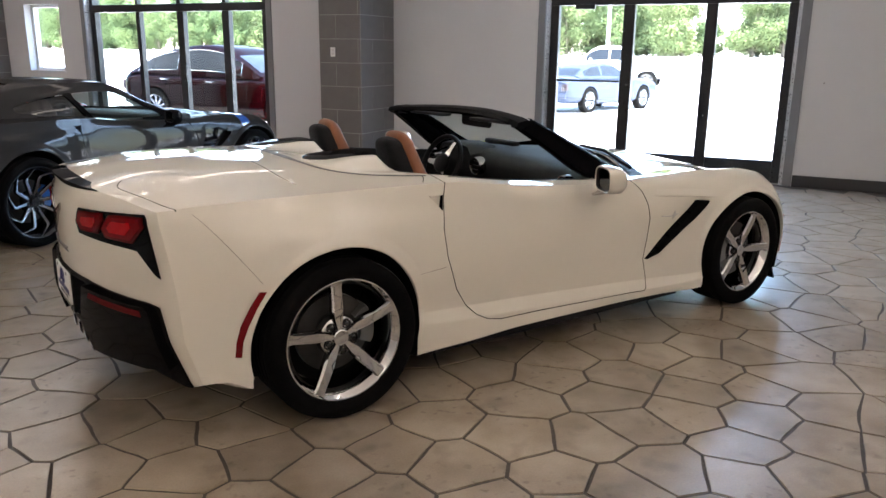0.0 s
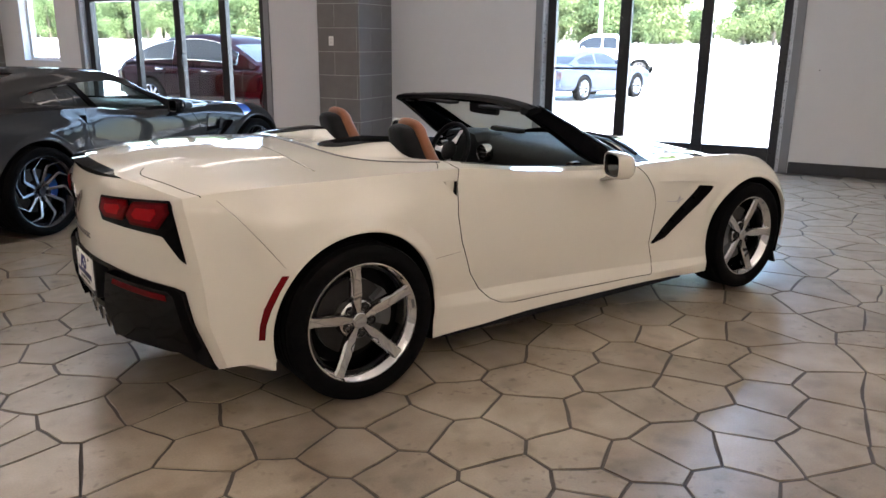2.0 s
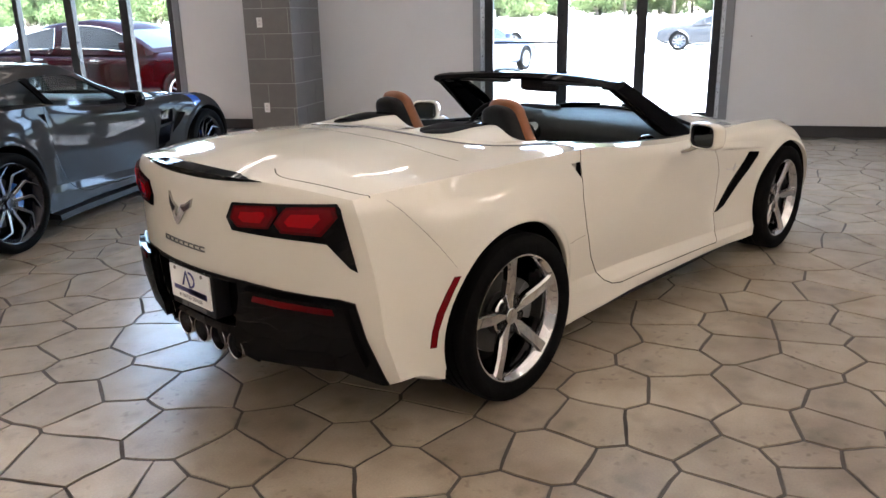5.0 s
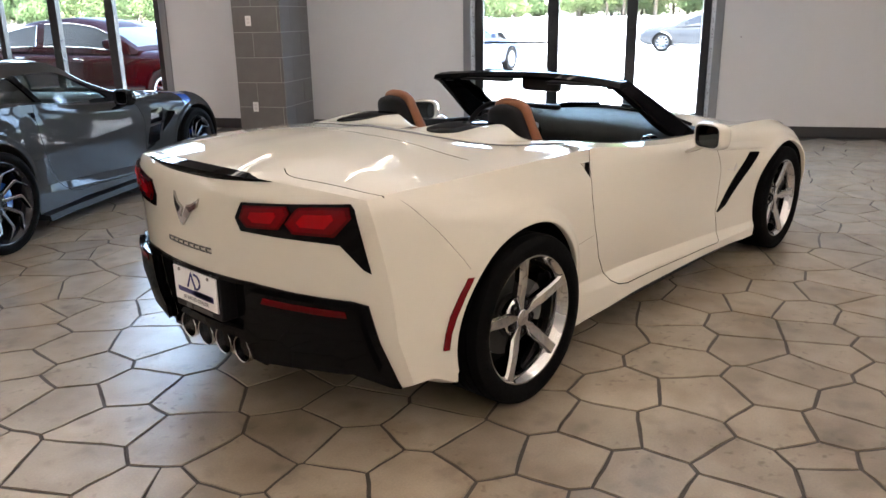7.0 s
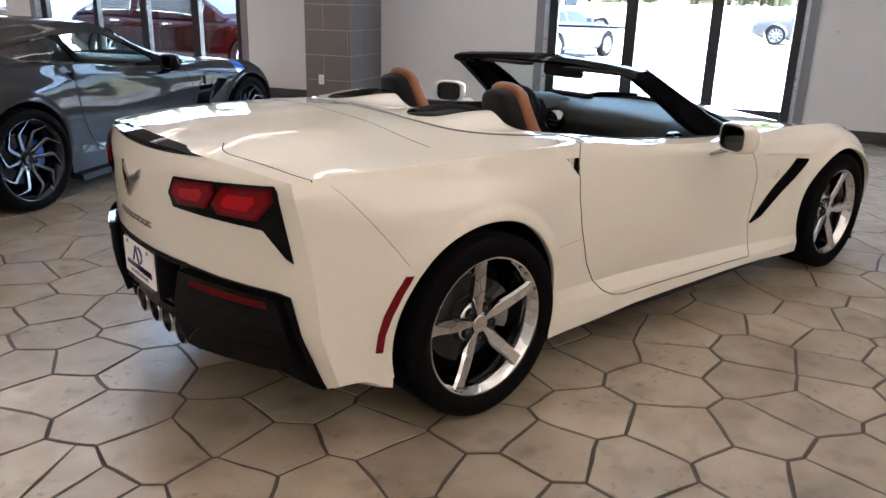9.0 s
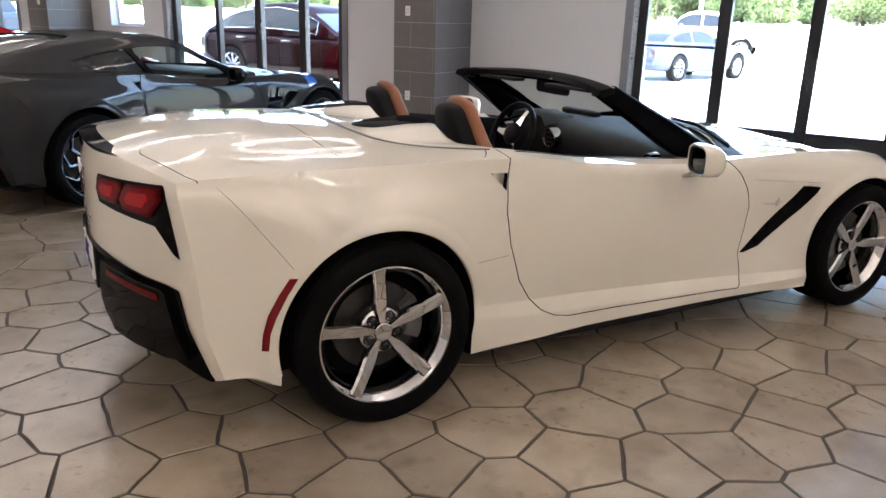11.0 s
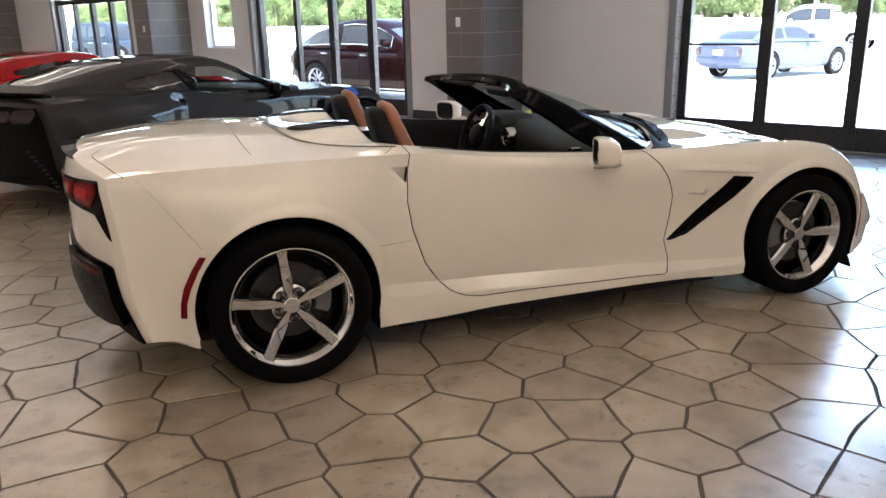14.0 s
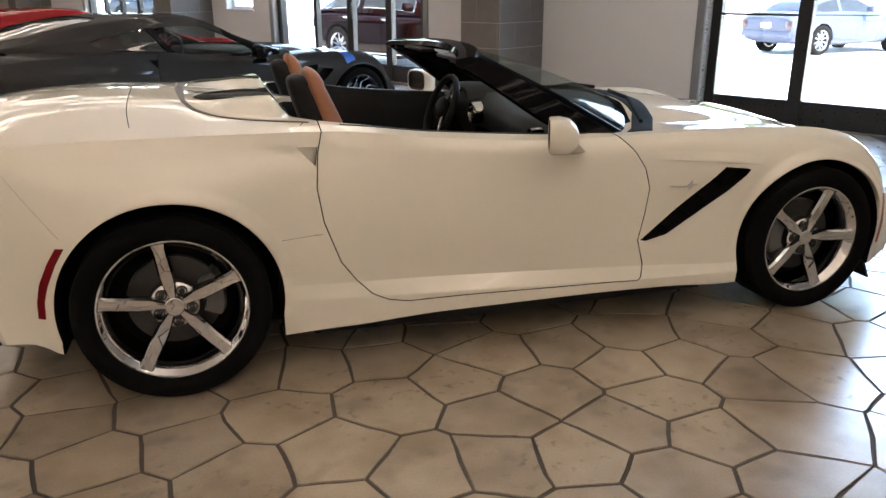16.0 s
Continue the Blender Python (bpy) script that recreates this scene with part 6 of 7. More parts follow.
    part("steering_wheel", add_tube(bmesh.new(), [(1.36 + 0.06 * math.sin(2 * math.pi * k / 24), 0.37 + 0.18 * math.cos(2 * math.pi * k / 24), 0.80 + 0.165 * math.sin(2 * math.pi * k / 24)) for k in range(25)], 0.014, 8), M_LEATHER, car, "black steering wheel", 50)
    bm = box(1.30, 1.325, -0.11, 0.11, 1.08, 1.14, 0.01)
    part("rear_view_mirror", bm, M_BLACK, car, "dark rear-view mirror")
    return car


coupe("sports_coupe", "dark grey metallic sports coupe with blue fender stripes and dark wheels", M_GREY, pose(-1.075, 3.646, 0, 0, 0, 32), True, "blade")
coupe("sports_coupe", "bright red sports coupe parked beside the grey one", M_RED, pose(-2.30, 6.55, 0, 0, 0, 32), False, "blade")

# ---- outside ----
M_LOT = mottled("sunlit_concrete", (0.54, 0.535, 0.52), (0.62, 0.615, 0.60), 0.5, 0.85, 0.4, 60.0)
bm = bmesh.new()
prof = ((BACK + 0.005, -0.03), (34.0, -0.03), (60.0, 1.32), (110.0, 1.4), (600.0, 1.4))
add_loft(bm, [[(s, d, z) for d, z in prof] for s in (-400, -200, 0, 200, 400)], False, False)
bmesh.ops.recalc_face_normals(bm, faces=bm.faces)
if sum(f.normal.z for f in bm.faces) < 0:
    bmesh.ops.reverse_faces(bm, faces=bm.faces)
lot = part("ground", bm, M_LOT, None, "sunlit pale parking lot rising to the trees")
lot.matrix_world = WALL
tagged(lot, "", "ground", "", "structure")

M_MAROON = paint("maroon_paint", (0.0036, 0.0002, 0.0004), 0.2, 0.4)
M_MAROON.node_tree.nodes["Principled BSDF"].inputs["Specular IOR Level"].default_value = 0.0
M_MAROON.node_tree.nodes["Principled BSDF"].inputs["Coat Weight"].default_value = 0.18
M_STEELBLUE = paint("steel_blue_paint", (0.038, 0.048, 0.074), 0.2, 0.5)
M_FLEET = paint("white_fleet_paint", (0.75, 0.75, 0.74))
M_STEELBLUE.node_tree.nodes["Principled BSDF"].inputs["Specular IOR Level"].default_value = 0.0
M_STEELBLUE.node_tree.nodes["Principled BSDF"].inputs["Coat Weight"].default_value = 0.4
M_PALE = paint("pale_silver_paint", (0.035, 0.036, 0.038), 0.1, 0.4)
M_SLATE = paint("slate_blue_paint", (0.014, 0.020, 0.029), 0.2, 0.4)
for m in (M_PALE, M_SLATE):
    m.node_tree.nodes["Principled BSDF"].inputs["Specular IOR Level"].default_value = 0.0
    m.node_tree.nodes["Principled BSDF"].inputs["Coat Weight"].default_value = 0.25
M_CARGLASS = material("dark_car_glass", (0.012, 0.014, 0.016), 0.16, Specular_IOR_Level=0.25)
M_FOG = material("tail_lens", (0.028, 0.014, 0.017), 0.2)

# Each kind: wheelbase, tyre radius, half width, then the body as (x, bottom, belt height, width factor) and the cabin as (x, roof, width factor).
CAR_KINDS = {
    "suv": (3.08, 0.37, 0.92, ((-0.92, .45, .95, .84), (-0.80, .32, 1.06, .93), (-0.4, .21, 1.10, .99), (0.3, .18, 1.08, 1.0), (1.2, .17, 1.06, 1.0), (2.1, .17, 1.04, 1.0), (2.9, .19, 1.02, .99), (3.5, .22, .95, .96), (3.86, .34, .82, .86), (3.98, .42, .68, .74)),
            ((-0.74, 1.06, .80), (-0.40, 1.24, .79), (-0.05, 1.40, .78), (0.5, 1.53, .77), (1.1, 1.58, .76), (1.6, 1.52, .77), (2.1, 1.30, .82), (2.55, 1.03, .88))),
    "sedan": (2.90, 0.36, 0.94, ((-1.02, .45, .90, .86), (-0.92, .32, 1.02, .93), (-0.4, .25, 1.04, .99), (0.3, .22, 1.03, 1.0), (1.2, .20, 1.01, 1.0), (2.2, .20, .99, 1.0), (3.1, .23, .95, .99), (3.7, .28, .86, .93), (3.92, .36, .74, .84)),
              ((-0.45, 1.04, .78), (-0.05, 1.25, .75), (0.45, 1.38, .73), (0.95, 1.42, .73), (1.4, 1.38, .74), (1.8, 1.22, .78), (2.2, 1.02, .86))),
    "pickup": (3.65, 0.40, 0.98, ((-1.15, .55, 1.15, .97), (-1.10, .50, 1.18, .99), (0.0, .46, 1.18, 1.0), (0.85, .42, 1.18, 1.0), (0.90, .40, 1.16, 1.0), (2.5, .38, 1.14, 1.0), (3.6, .40, 1.12, 1.0), (4.4, .45, 1.02, .96), (4.6, .52, .85, .92)),
               ((0.90, 1.16, .86), (0.98, 1.78, .80), (1.5, 1.86, .79), (2.1, 1.84, .79), (2.45, 1.70, .80), (2.85, 1.35, .85), (3.1, 1.16, .90))),
    "wagon": (2.6, 0.40, 0.92, ((-0.85, .50, 1.08, .95), (-0.80, .42, 1.12, .98), (0.3, .36, 1.12, 1.0), (1.2, .34, 1.10, 1.0), (2.2, .34, 1.08, 1.0), (3.1, .38, 1.05, .98), (3.35, .46, .90, .94)),
              ((-0.82, 1.10, .88), (-0.76, 1.70, .82), (0.3, 1.80, .81), (1.1, 1.80, .81), (1.45, 1.72, .82), (1.85, 1.35, .86), (2.0, 1.10, .90))),
}


def superellipse(w, lo, hi, n, power):
    out = []
    for k in range(n):
        a = 2 * math.pi * k / n
        c, s = math.cos(a), math.sin(a)
        out.append((w * math.copysign(abs(c) ** power, c), (lo + hi) / 2 + (hi - lo) / 2 * math.copysign(abs(s) ** power, s)))
    return out


def outside_car(name, kind, label, coat, at, wheels):
    base, radius, half, body, cabin = CAR_KINDS[kind]
    car = thing(name, label, "car", at)
    bm = bmesh.new()
    xs = [body[0][0] + (body[-1][0] - body[0][0]) * i / 48 for i in range(49)]
    rows = []
    for x in xs:
        lo, hi = (smooth_line([(b[0], b[j]) for b in body], x) for j in (1, 2))
        w = half * smooth_line([(b[0], b[3]) for b in body], x)
        rows.append([(x, y, z) for y, z in superellipse(w, lo, hi, 36, 0.42)])
    add_loft(bm, rows)
    bmesh.ops.recalc_face_normals(bm, faces=bm.faces)
    for x in (0.0, base):
        bm = cut(bm, prism(arc(x, radius, radius * 1.13, 0, 360, 35)[:-1], "y", -1.3, 1.3))
    part("body", bm, coat, car, "painted body", 40)
    top = bmesh.new()
    xs = [cabin[0][0] + (cabin[-1][0] - cabin[0][0]) * i / 30 for i in range(31)]
    rows = []
    for x in xs:
        zr = smooth_line([(c[0], c[1]) for c in cabin], x)
        w = half * smooth_line([(c[0], c[2]) for c in cabin], x)
        zb = smooth_line([(b[0], b[2]) for b in body], x) - 0.06
        zr = max(zr, zb + 0.02)
        wb = half * 0.93
        rows.append([(x, -wb, zb), (x, -(wb * 0.45 + w * 0.55), zb + (zr - zb) * 0.5), (x, -w, zb + (zr - zb) * 0.86), (x, -w * 0.86, zr - 0.012), (x, -w * 0.4, zr), (x, w * 0.4, zr), (x, w * 0.86, zr - 0.012), (x, w, zb + (zr - zb) * 0.86), (x, wb * 0.45 + w * 0.55, zb + (zr - zb) * 0.5), (x, wb, zb)])
    add_loft(top, rows)
    part("roof", fix(top), coat, car, "painted roof and pillars", 40)
    # windows stand just proud of the cabin's sides
    span = (cabin[0][0] + 0.28, cabin[-1][0] - 0.42)
    cuts = [span[0], span[0] + (span[1] - span[0]) * 0.40, span[0] + (span[1] - span[0]) * 0.46, span[1]] if kind != "pickup" else [1.02, 1.62, 1.70, span[1]]
    for a, b in ((cuts[0], cuts[1]), (cuts[2], cuts[3])):
        for sg in (-1, 1):
            win = bmesh.new()
            lo_row, hi_row = [], []
            for i in range(13):
                x = a + (b - a) * i / 12
                zr = smooth_line([(c[0], c[1]) for c in cabin], x)
                w = half * smooth_line([(c[0], c[2]) for c in cabin], x)
                zb = smooth_line([(q[0], q[2]) for q in body], x) - 0.06
                wb = half * 0.93

                def side(f):
                    y = wb + (wb * 0.45 + w * 0.55 - wb) * min(1, f / 0.5) if f < 0.5 else (wb * 0.45 + w * 0.55) + (w - (wb * 0.45 + w * 0.55)) * (f - 0.5) / 0.36
                    return (x, sg * (y + 0.008), zb + (zr - zb) * f)
                lo_row.append(side(0.20 if zr - zb > 0.3 else 0.3))
                hi_row.append(side(0.82))
            add_loft(win, [[l, h, (h[0], h[1] - sg * 0.02, h[2]), (l[0], l[1] - sg * 0.02, l[2])] for l, h in zip(lo_row, hi_row)])
            part("side_window", fix(win), M_CARGLASS, car, "dark side window", 30)
            if kind == "suv":
                part("window_strip", add_tube(bmesh.new(), [(l[0], l[1] + sg * 0.004, l[2] - 0.012) for l in lo_row] + [(h[0], h[1] + sg * 0.004, h[2] + 0.012) for h in hi_row[::-1]], 0.0055, 6), M_CHROME, car, "bright strip round the window", 40)
    for ends, nm in (((cabin[-1][0] - 0.10, cabin[-1][0] - 0.62), "windscreen"), ((cabin[0][0] + 0.04, cabin[0][0] + 0.40), "rear_window")):
        win = bmesh.new()
        rr = []
        for i in range(7):
            x = ends[0] + (ends[1] - ends[0]) * i / 6
            zr = smooth_line([(c[0], c[1]) for c in cabin], x)
            w = half * smooth_line([(c[0], c[2]) for c in cabin], x) * 0.84
            rr.append([(x, -w, zr - 0.006), (x, -w * 0.5, zr + 0.010), (x, w * 0.5, zr + 0.010), (x, w, zr - 0.006), (x, w, zr - 0.03), (x, -w, zr - 0.03)])
        add_loft(win, rr)
        part(nm, fix(win), M_CARGLASS, car, "dark glass", 30)
    for x in (0.0, base):
        for sg in (-1, 1):
            bm = tyre_mesh(radius, radius * 0.68, 0.23)
            tyre = part("wheel", bm, M_TYRE, car, "black tyre with a bright rim", 35, pose(x, sg * (half - 0.11), radius, 0, 0, 0 if sg < 0 else 180))
            bm = rim_ring(radius * 0.68, 0.23)
            for k in range(10):
                b2 = five_spoke(radius * 0.68, 0.20, 36 * k)
                me = bpy.data.meshes.new("t")
                b2.to_mesh(me)
                b2.free()
                bm.from_mesh(me)
                bpy.data.meshes.remove(me)
            part("rim", bm, M_RIM_EDGE if wheels else M_STEEL, tyre, "bright alloy rim", 30)
            # near-black disc the size of the rim stands in for its dark depth
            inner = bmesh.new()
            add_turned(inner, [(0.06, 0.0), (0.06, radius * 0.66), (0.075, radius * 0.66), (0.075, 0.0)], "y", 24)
            part("brake_disc", fix(inner), M_DARK, tyre, "near-black brake disc filling the dark depth behind the rim")
    tail, nose = body[0], body[-1]
    for sg in (-1, 1):
        for x in ((0.42, 1.28, 2.30) if kind != "pickup" else (1.06, 1.66, 2.62)):
            lo, hi = (smooth_line([(b[0], b[j]) for b in body], x) for j in (1, 2))
            w = half * smooth_line([(b[0], b[3]) for b in body], x)
            edge = [(x, sg * abs(y), z) for y, z in superellipse(w, lo, hi, 36, 0.42) if y * sg > w * 0.80 and z > lo + 0.10]
            part("door_seam", add_tube(bmesh.new(), sorted(edge, key=lambda p: p[2]), 0.004, 5), M_DARK, car, "thin door seam", 40)
        if kind == "suv":
            part("sill_strip", add_tube(bmesh.new(), [(x, sg * half * 0.985, 0.27) for x in (0.55, 1.0, 1.6, 2.2, 2.55)], 0.010, 6), M_CHROME, car, "bright strip along the sill", 40)
        bm = box(tail[0] - 0.02, tail[0] + 0.12, sg * half * 0.78 - 0.10, sg * half * 0.78 + 0.10, tail[2] - 0.26, tail[2] - 0.06, 0.02)
        part("tail_light", bm, M_FOG, car, "red tail light", 30)
        bm = box(nose[0] - 0.25, nose[0] + 0.0, sg * half * 0.62 - 0.14, sg * half * 0.62 + 0.14, nose[2] - 0.12, nose[2] - 0.02, 0.02)
        part("headlight", bm, M_STEEL, car, "clear headlight", 30)
        for x in ((0.20, 1.36) if kind == "suv" else (0.55, 1.55)):
            z = smooth_line([(b[0], b[2]) for b in body], x) - 0.17
            bm = box(x, x + 0.20, sg * (half + 0.0) - 0.015, sg * (half + 0.0) + 0.015, z, z + 0.03, 0.008)
            part("door_handle", bm, M_CHROME, car, "bright door handle", 30)
        mx = cabin[-1][0] - (0.46 if kind == "suv" else 0.72)
        z = smooth_line([(b[0], b[2]) for b in body], mx) + 0.02
        bm = box(mx, mx + 0.14, sg * (half + 0.11) - 0.10, sg * (half + 0.11) + 0.10, z, z + 0.15, 0.04)
        part("side_mirror", bm, coat, car, "painted side mirror", 40)
    if kind == "sedan":
        part("number_plate", box(tail[0] - 0.012, tail[0] + 0.06, -0.16, 0.16, 0.66, 0.78, 0.006), M_PLATE, car, "plain white number plate", 30)
        part("trunk_seam", box(tail[0] + 0.028, tail[0] + 0.06, -half * 0.72, half * 0.72, 0.815, 0.823), M_DARK, car, "thin trunk seam", 30)
    bm = box(tail[0] - 0.03, tail[0] + 0.05, -half * 0.85, half * 0.85, tail[1] - 0.02, tail[1] + 0.13, 0.02)
    part("rear_bumper", bm, M_STEEL if kind == "pickup" else coat, car, "", 30)
    return car


def parked(s, d, heading, z=-0.03):
    return WALL @ pose(s, d, z, 0, 0, heading)


outside_car("parked_suv", "suv", "very dark maroon crossover with bright window strips outside the storefront", M_MAROON, parked(-9.42, 9.46, 0), True)
outside_car("parked_sedan", "sedan", "compact steel-blue sedan parked on the sunlit lot", M_STEELBLUE, parked(-3.695, 17.32, 69.5) @ Matrix.Diagonal((0.87, 0.86, 0.90, 1)), True)
outside_car("parked_pickup", "pickup", "white pickup truck parked across the lot", M_FLEET, parked(-4.5, 32.6, 184), False)
outside_car("parked_suv", "suv", "pale silver crossover parked across the lot", M_PALE, parked(5.65, 31.7, 180), True)
outside_car("parked_wagon", "wagon", "slate-blue boxy off-roader parked by the far storefront", M_SLATE, parked(-30.5, 14.6, 8), False)


# ---- trees ----
M_LEAF = material("leaf", (0.075, 0.135, 0.025), 0.7, Specular_IOR_Level=0.12)
_t = M_LEAF.node_tree.nodes.new("ShaderNodeNewGeometry")
_o = M_LEAF.node_tree.nodes.new("ShaderNodeObjectInfo")
_c = ramp(M_LEAF, _t.outputs["Random Per Island"], [(0.0, (0.056, 0.084, 0.040)), (0.5, (0.096, 0.136, 0.064)), (1.0, (0.150, 0.186, 0.088))])
plug(M_LEAF, mix(M_LEAF, _c, ramp(M_LEAF, _o.outputs["Random"], [(0.0, (0.75, 0.85, 0.7)), (1.0, (1.25, 1.15, 0.95))]), 1.0, "MULTIPLY"), "Base Color")
M_BARK = mottled("bark", (0.07, 0.05, 0.035), (0.13, 0.10, 0.07), 6.0, 0.9, 0.8, 40.0)


def tree_meshes(seed, height):
    """Trunk with limbs, and a crown of leaf sprays in uneven clumps."""
    rng = random.Random(seed)
    wood = bmesh.new()
    lean = Vector((rng.uniform(-0.3, 0.3), rng.uniform(-0.3, 0.3), 0))
    spine = [Vector((0, 0, -0.1)) + lean * (f * f) + Vector((0, 0, height * 0.8 * f)) for f in [i / 7 for i in range(8)]]
    add_tube(wood, spine, [0.16 * (1 - 0.11 * i) * height / 7 for i in range(8)], 8, 1.0, Vector((1, 0, 0)))
    clumps = []
    for k in range(19):
        f = rng.uniform(0.04, 0.95)
        root = spine[0].lerp(spine[-1], f)
        a = rng.uniform(0, 6.28)
        reach = height * rng.uniform(0.16, 0.36) * (1.15 - 0.6 * f)
        tip = root + Vector((math.cos(a) * reach, math.sin(a) * reach, height * rng.uniform(0.02, 0.16)))
        add_tube(wood, [root, root.lerp(tip, 0.5) + Vector((0, 0, 0.08)), tip], [0.05, 0.035, 0.012], 6, 1.0, Vector((0.3, 0.2, 1)))
        clumps.append((tip, height * rng.uniform(0.10, 0.19)))
        clumps.append((root.lerp(tip, 0.6) + Vector((0, 0, rng.uniform(-0.3, 0.3))), height * rng.uniform(0.08, 0.15)))
    clumps.append((spine[-1], height * 0.16))
    verts, faces = [], []
    for c, r in clumps:
        for _ in range(300):
            d = Vector((rng.gauss(0, 1), rng.gauss(0, 1), rng.gauss(0, 0.8))).normalized() * r * rng.uniform(0.45, 1.08)
            p = c + d
            n = (d.normalized() + Vector((rng.uniform(-1, 1), rng.uniform(-1, 1), rng.uniform(-0.4, 1.2)))).normalized()
            u = n.orthogonal().normalized()
            u = Matrix.Rotation(rng.uniform(0, 6.28), 3, n) @ u
            v = n.cross(u)
            s = rng.uniform(0.06, 0.145)
            at = len(verts)
            verts += [p - u * s, p - v * s * 0.45 + n * s * 0.15, p + u * s, p + v * s * 0.45 + n * s * 0.15]
            faces.append((at, at + 1, at + 2, at + 3))
    me = bpy.data.meshes.new("crown")
    me.from_pydata([tuple(v) for v in verts], [], faces)
    me.materials.append(M_LEAF)
    return wood, me


def plant(seed, height):
    wood, leaves = tree_meshes(seed, height)
    tree = thing("tree", "leafy green tree at the edge of the lot", "tree", None, "trees behind the lot")
    part("trunk", wood, M_BARK, tree, "brown bark trunk", 50)
    crown = new("crown", leaves)
    crown.parent = tree
    tagged(crown, "loose bright green crown")
    return tree


rng = random.Random(11)
stock = [plant(21, 5.2), plant(22, 6.4), plant(23, 7.4), plant(24, 4.2), plant(25, 3.0)]
spots = []
s = -150.0
while s < 40:
    far_out = 62.0 if s > -60 else 62.0 + (-60 - s) * 0.10
    for row in range(3):
        gap = -8.5 < s < -4.5
        k = rng.choice((3, 4)) if gap or (row == 0 and rng.random() < 0.3) else rng.choice((0, 1, 2, 1))
        if gap and row:
            continue
        spots.append((k, s + rng.uniform(-1.2, 1.2), far_out + 4.5 * row + rng.uniform(-1.5, 1.5)))
    s += rng.uniform(2.0, 2.9) * (1.0 if s > -60 else 1.5)
used = set()
for k, s, d in spots:
    m = WALL @ pose(s, d, 1.33, 0, 0, rng.uniform(0, 360))
    if k not in used:
        used.add(k)
        stock[k].matrix_world = m
    else:
        copy_thing(stock[k], m)


def lamp_post(s, d):
    post = thing("street_lamp", "pale metal lamp post on the lot", "lamp", WALL @ pose(s, d, -0.03))
    part("post", add_tube(bmesh.new(), [(0, 0, 0), (0, 0, 4), (0, 0, 8)], [0.10, 0.085, 0.06], 12), M_FLEET, post, "pale tapered post", 40)
    part("lamp_head", box(-0.1, 0.6, -0.12, 0.12, 7.95, 8.08, 0.03), M_STEEL, post, "grey lamp head", 30)


lamp_post(-8.3, 40.0)

# ---- floor ----
M_STONE = material("flagstone", (0.36, 0.31, 0.26), 0.35, Coat_Weight=1.0, Coat_Roughness=0.25, Coat_IOR=1.66)
_r = M_STONE.node_tree.nodes.new("ShaderNodeObjectInfo")
_g = M_STONE.node_tree.nodes.new("ShaderNodeNewGeometry")


def on_floor(kind, **sockets):
    n = texture(M_STONE, kind, **sockets)
    M_STONE.node_tree.links.new(_g.outputs["Position"], n.inputs["Vector"])
    return n


_big = on_floor("Noise", Scale=1.6, Detail=2.0)
_mid = on_floor("Noise", Scale=8.0, Detail=1.0)
_fine = on_floor("Noise", Scale=120.0, Detail=4.0)
_base = ramp(M_STONE, mix(M_STONE, _big.outputs["Fac"], _mid.outputs["Fac"], 0.5), [(0.12, (0.205, 0.161, 0.114)), (0.5, (0.290, 0.238, 0.176)), (0.88, (0.375, 0.318, 0.248))])
_each = mix(M_STONE, _r.outputs["Random"], _g.outputs["Random Per Island"], 0.5)
_base = mix(M_STONE, _base, ramp(M_STONE, _each, [(0.2, 0.78), (0.8, 1.16)]), 1.0, "MULTIPLY")
_base = mix(M_STONE, _base, ramp(M_STONE, _fine.outputs["Fac"], [(0.2, 0.88), (0.8, 1.10)]), 1.0, "MULTIPLY")
_stain = on_floor("Noise", Scale=0.7, Detail=2.0)
_base = mix(M_STONE, _base, ramp(M_STONE, _stain.outputs["Fac"], [(0.15, 0.80), (0.5, 1.0), (0.85, 1.12)]), 1.0, "MULTIPLY")
_tone = on_floor("Noise", Scale=3.2, Detail=3.0)
_base = mix(M_STONE, _base, ramp(M_STONE, _tone.outputs["Fac"], [(0.28, (0.74, 0.70, 0.63)), (0.5, (1.0, 1.0, 1.0)), (0.74, (1.16, 1.17, 1.18))]), 1.0, "MULTIPLY")
_smudge = on_floor("Noise", Scale=5.5, Detail=2.0)
_base = mix(M_STONE, _base, ramp(M_STONE, _smudge.outputs["Fac"], [(0.58, 1.0), (0.72, 0.70)]), 1.0, "MULTIPLY")
_scuff = on_floor("Noise", Scale=26.0, Detail=1.0)
_patch = on_floor("Noise", Scale=2.3, Detail=1.0)
_worn = mix(M_STONE, ramp(M_STONE, _scuff.outputs["Fac"], [(0.60, 0.0), (0.72, 1.0)]), ramp(M_STONE, _patch.outputs["Fac"], [(0.45, 0.0), (0.65, 1.0)]), 1.0, "MULTIPLY")
_base = mix(M_STONE, _base, ramp(M_STONE, _worn, [(0.0, (1.0, 1.0, 1.0)), (1.0, (0.60, 0.57, 0.54))]), 1.0, "MULTIPLY")
plug(M_STONE, _base, "Base Color")
plug(M_STONE, ramp(M_STONE, _big.outputs["Fac"], [(0.0, 0.26), (1.0, 0.42)]), "Roughness")
bump(M_STONE, _fine.outputs["Fac"], 0.10, 0.002)
M_JOINT = mottled("stone_joint", (0.036, 0.029, 0.024), (0.060, 0.049, 0.041), 14.0, 0.7)

floor = structure("floor", box(S_LEFT - 0.2, 9.4, D_NEAR - 0.2, BACK, -0.1, -0.005), M_JOINT, "stamped concrete showroom floor in irregular flagstones", "floor")

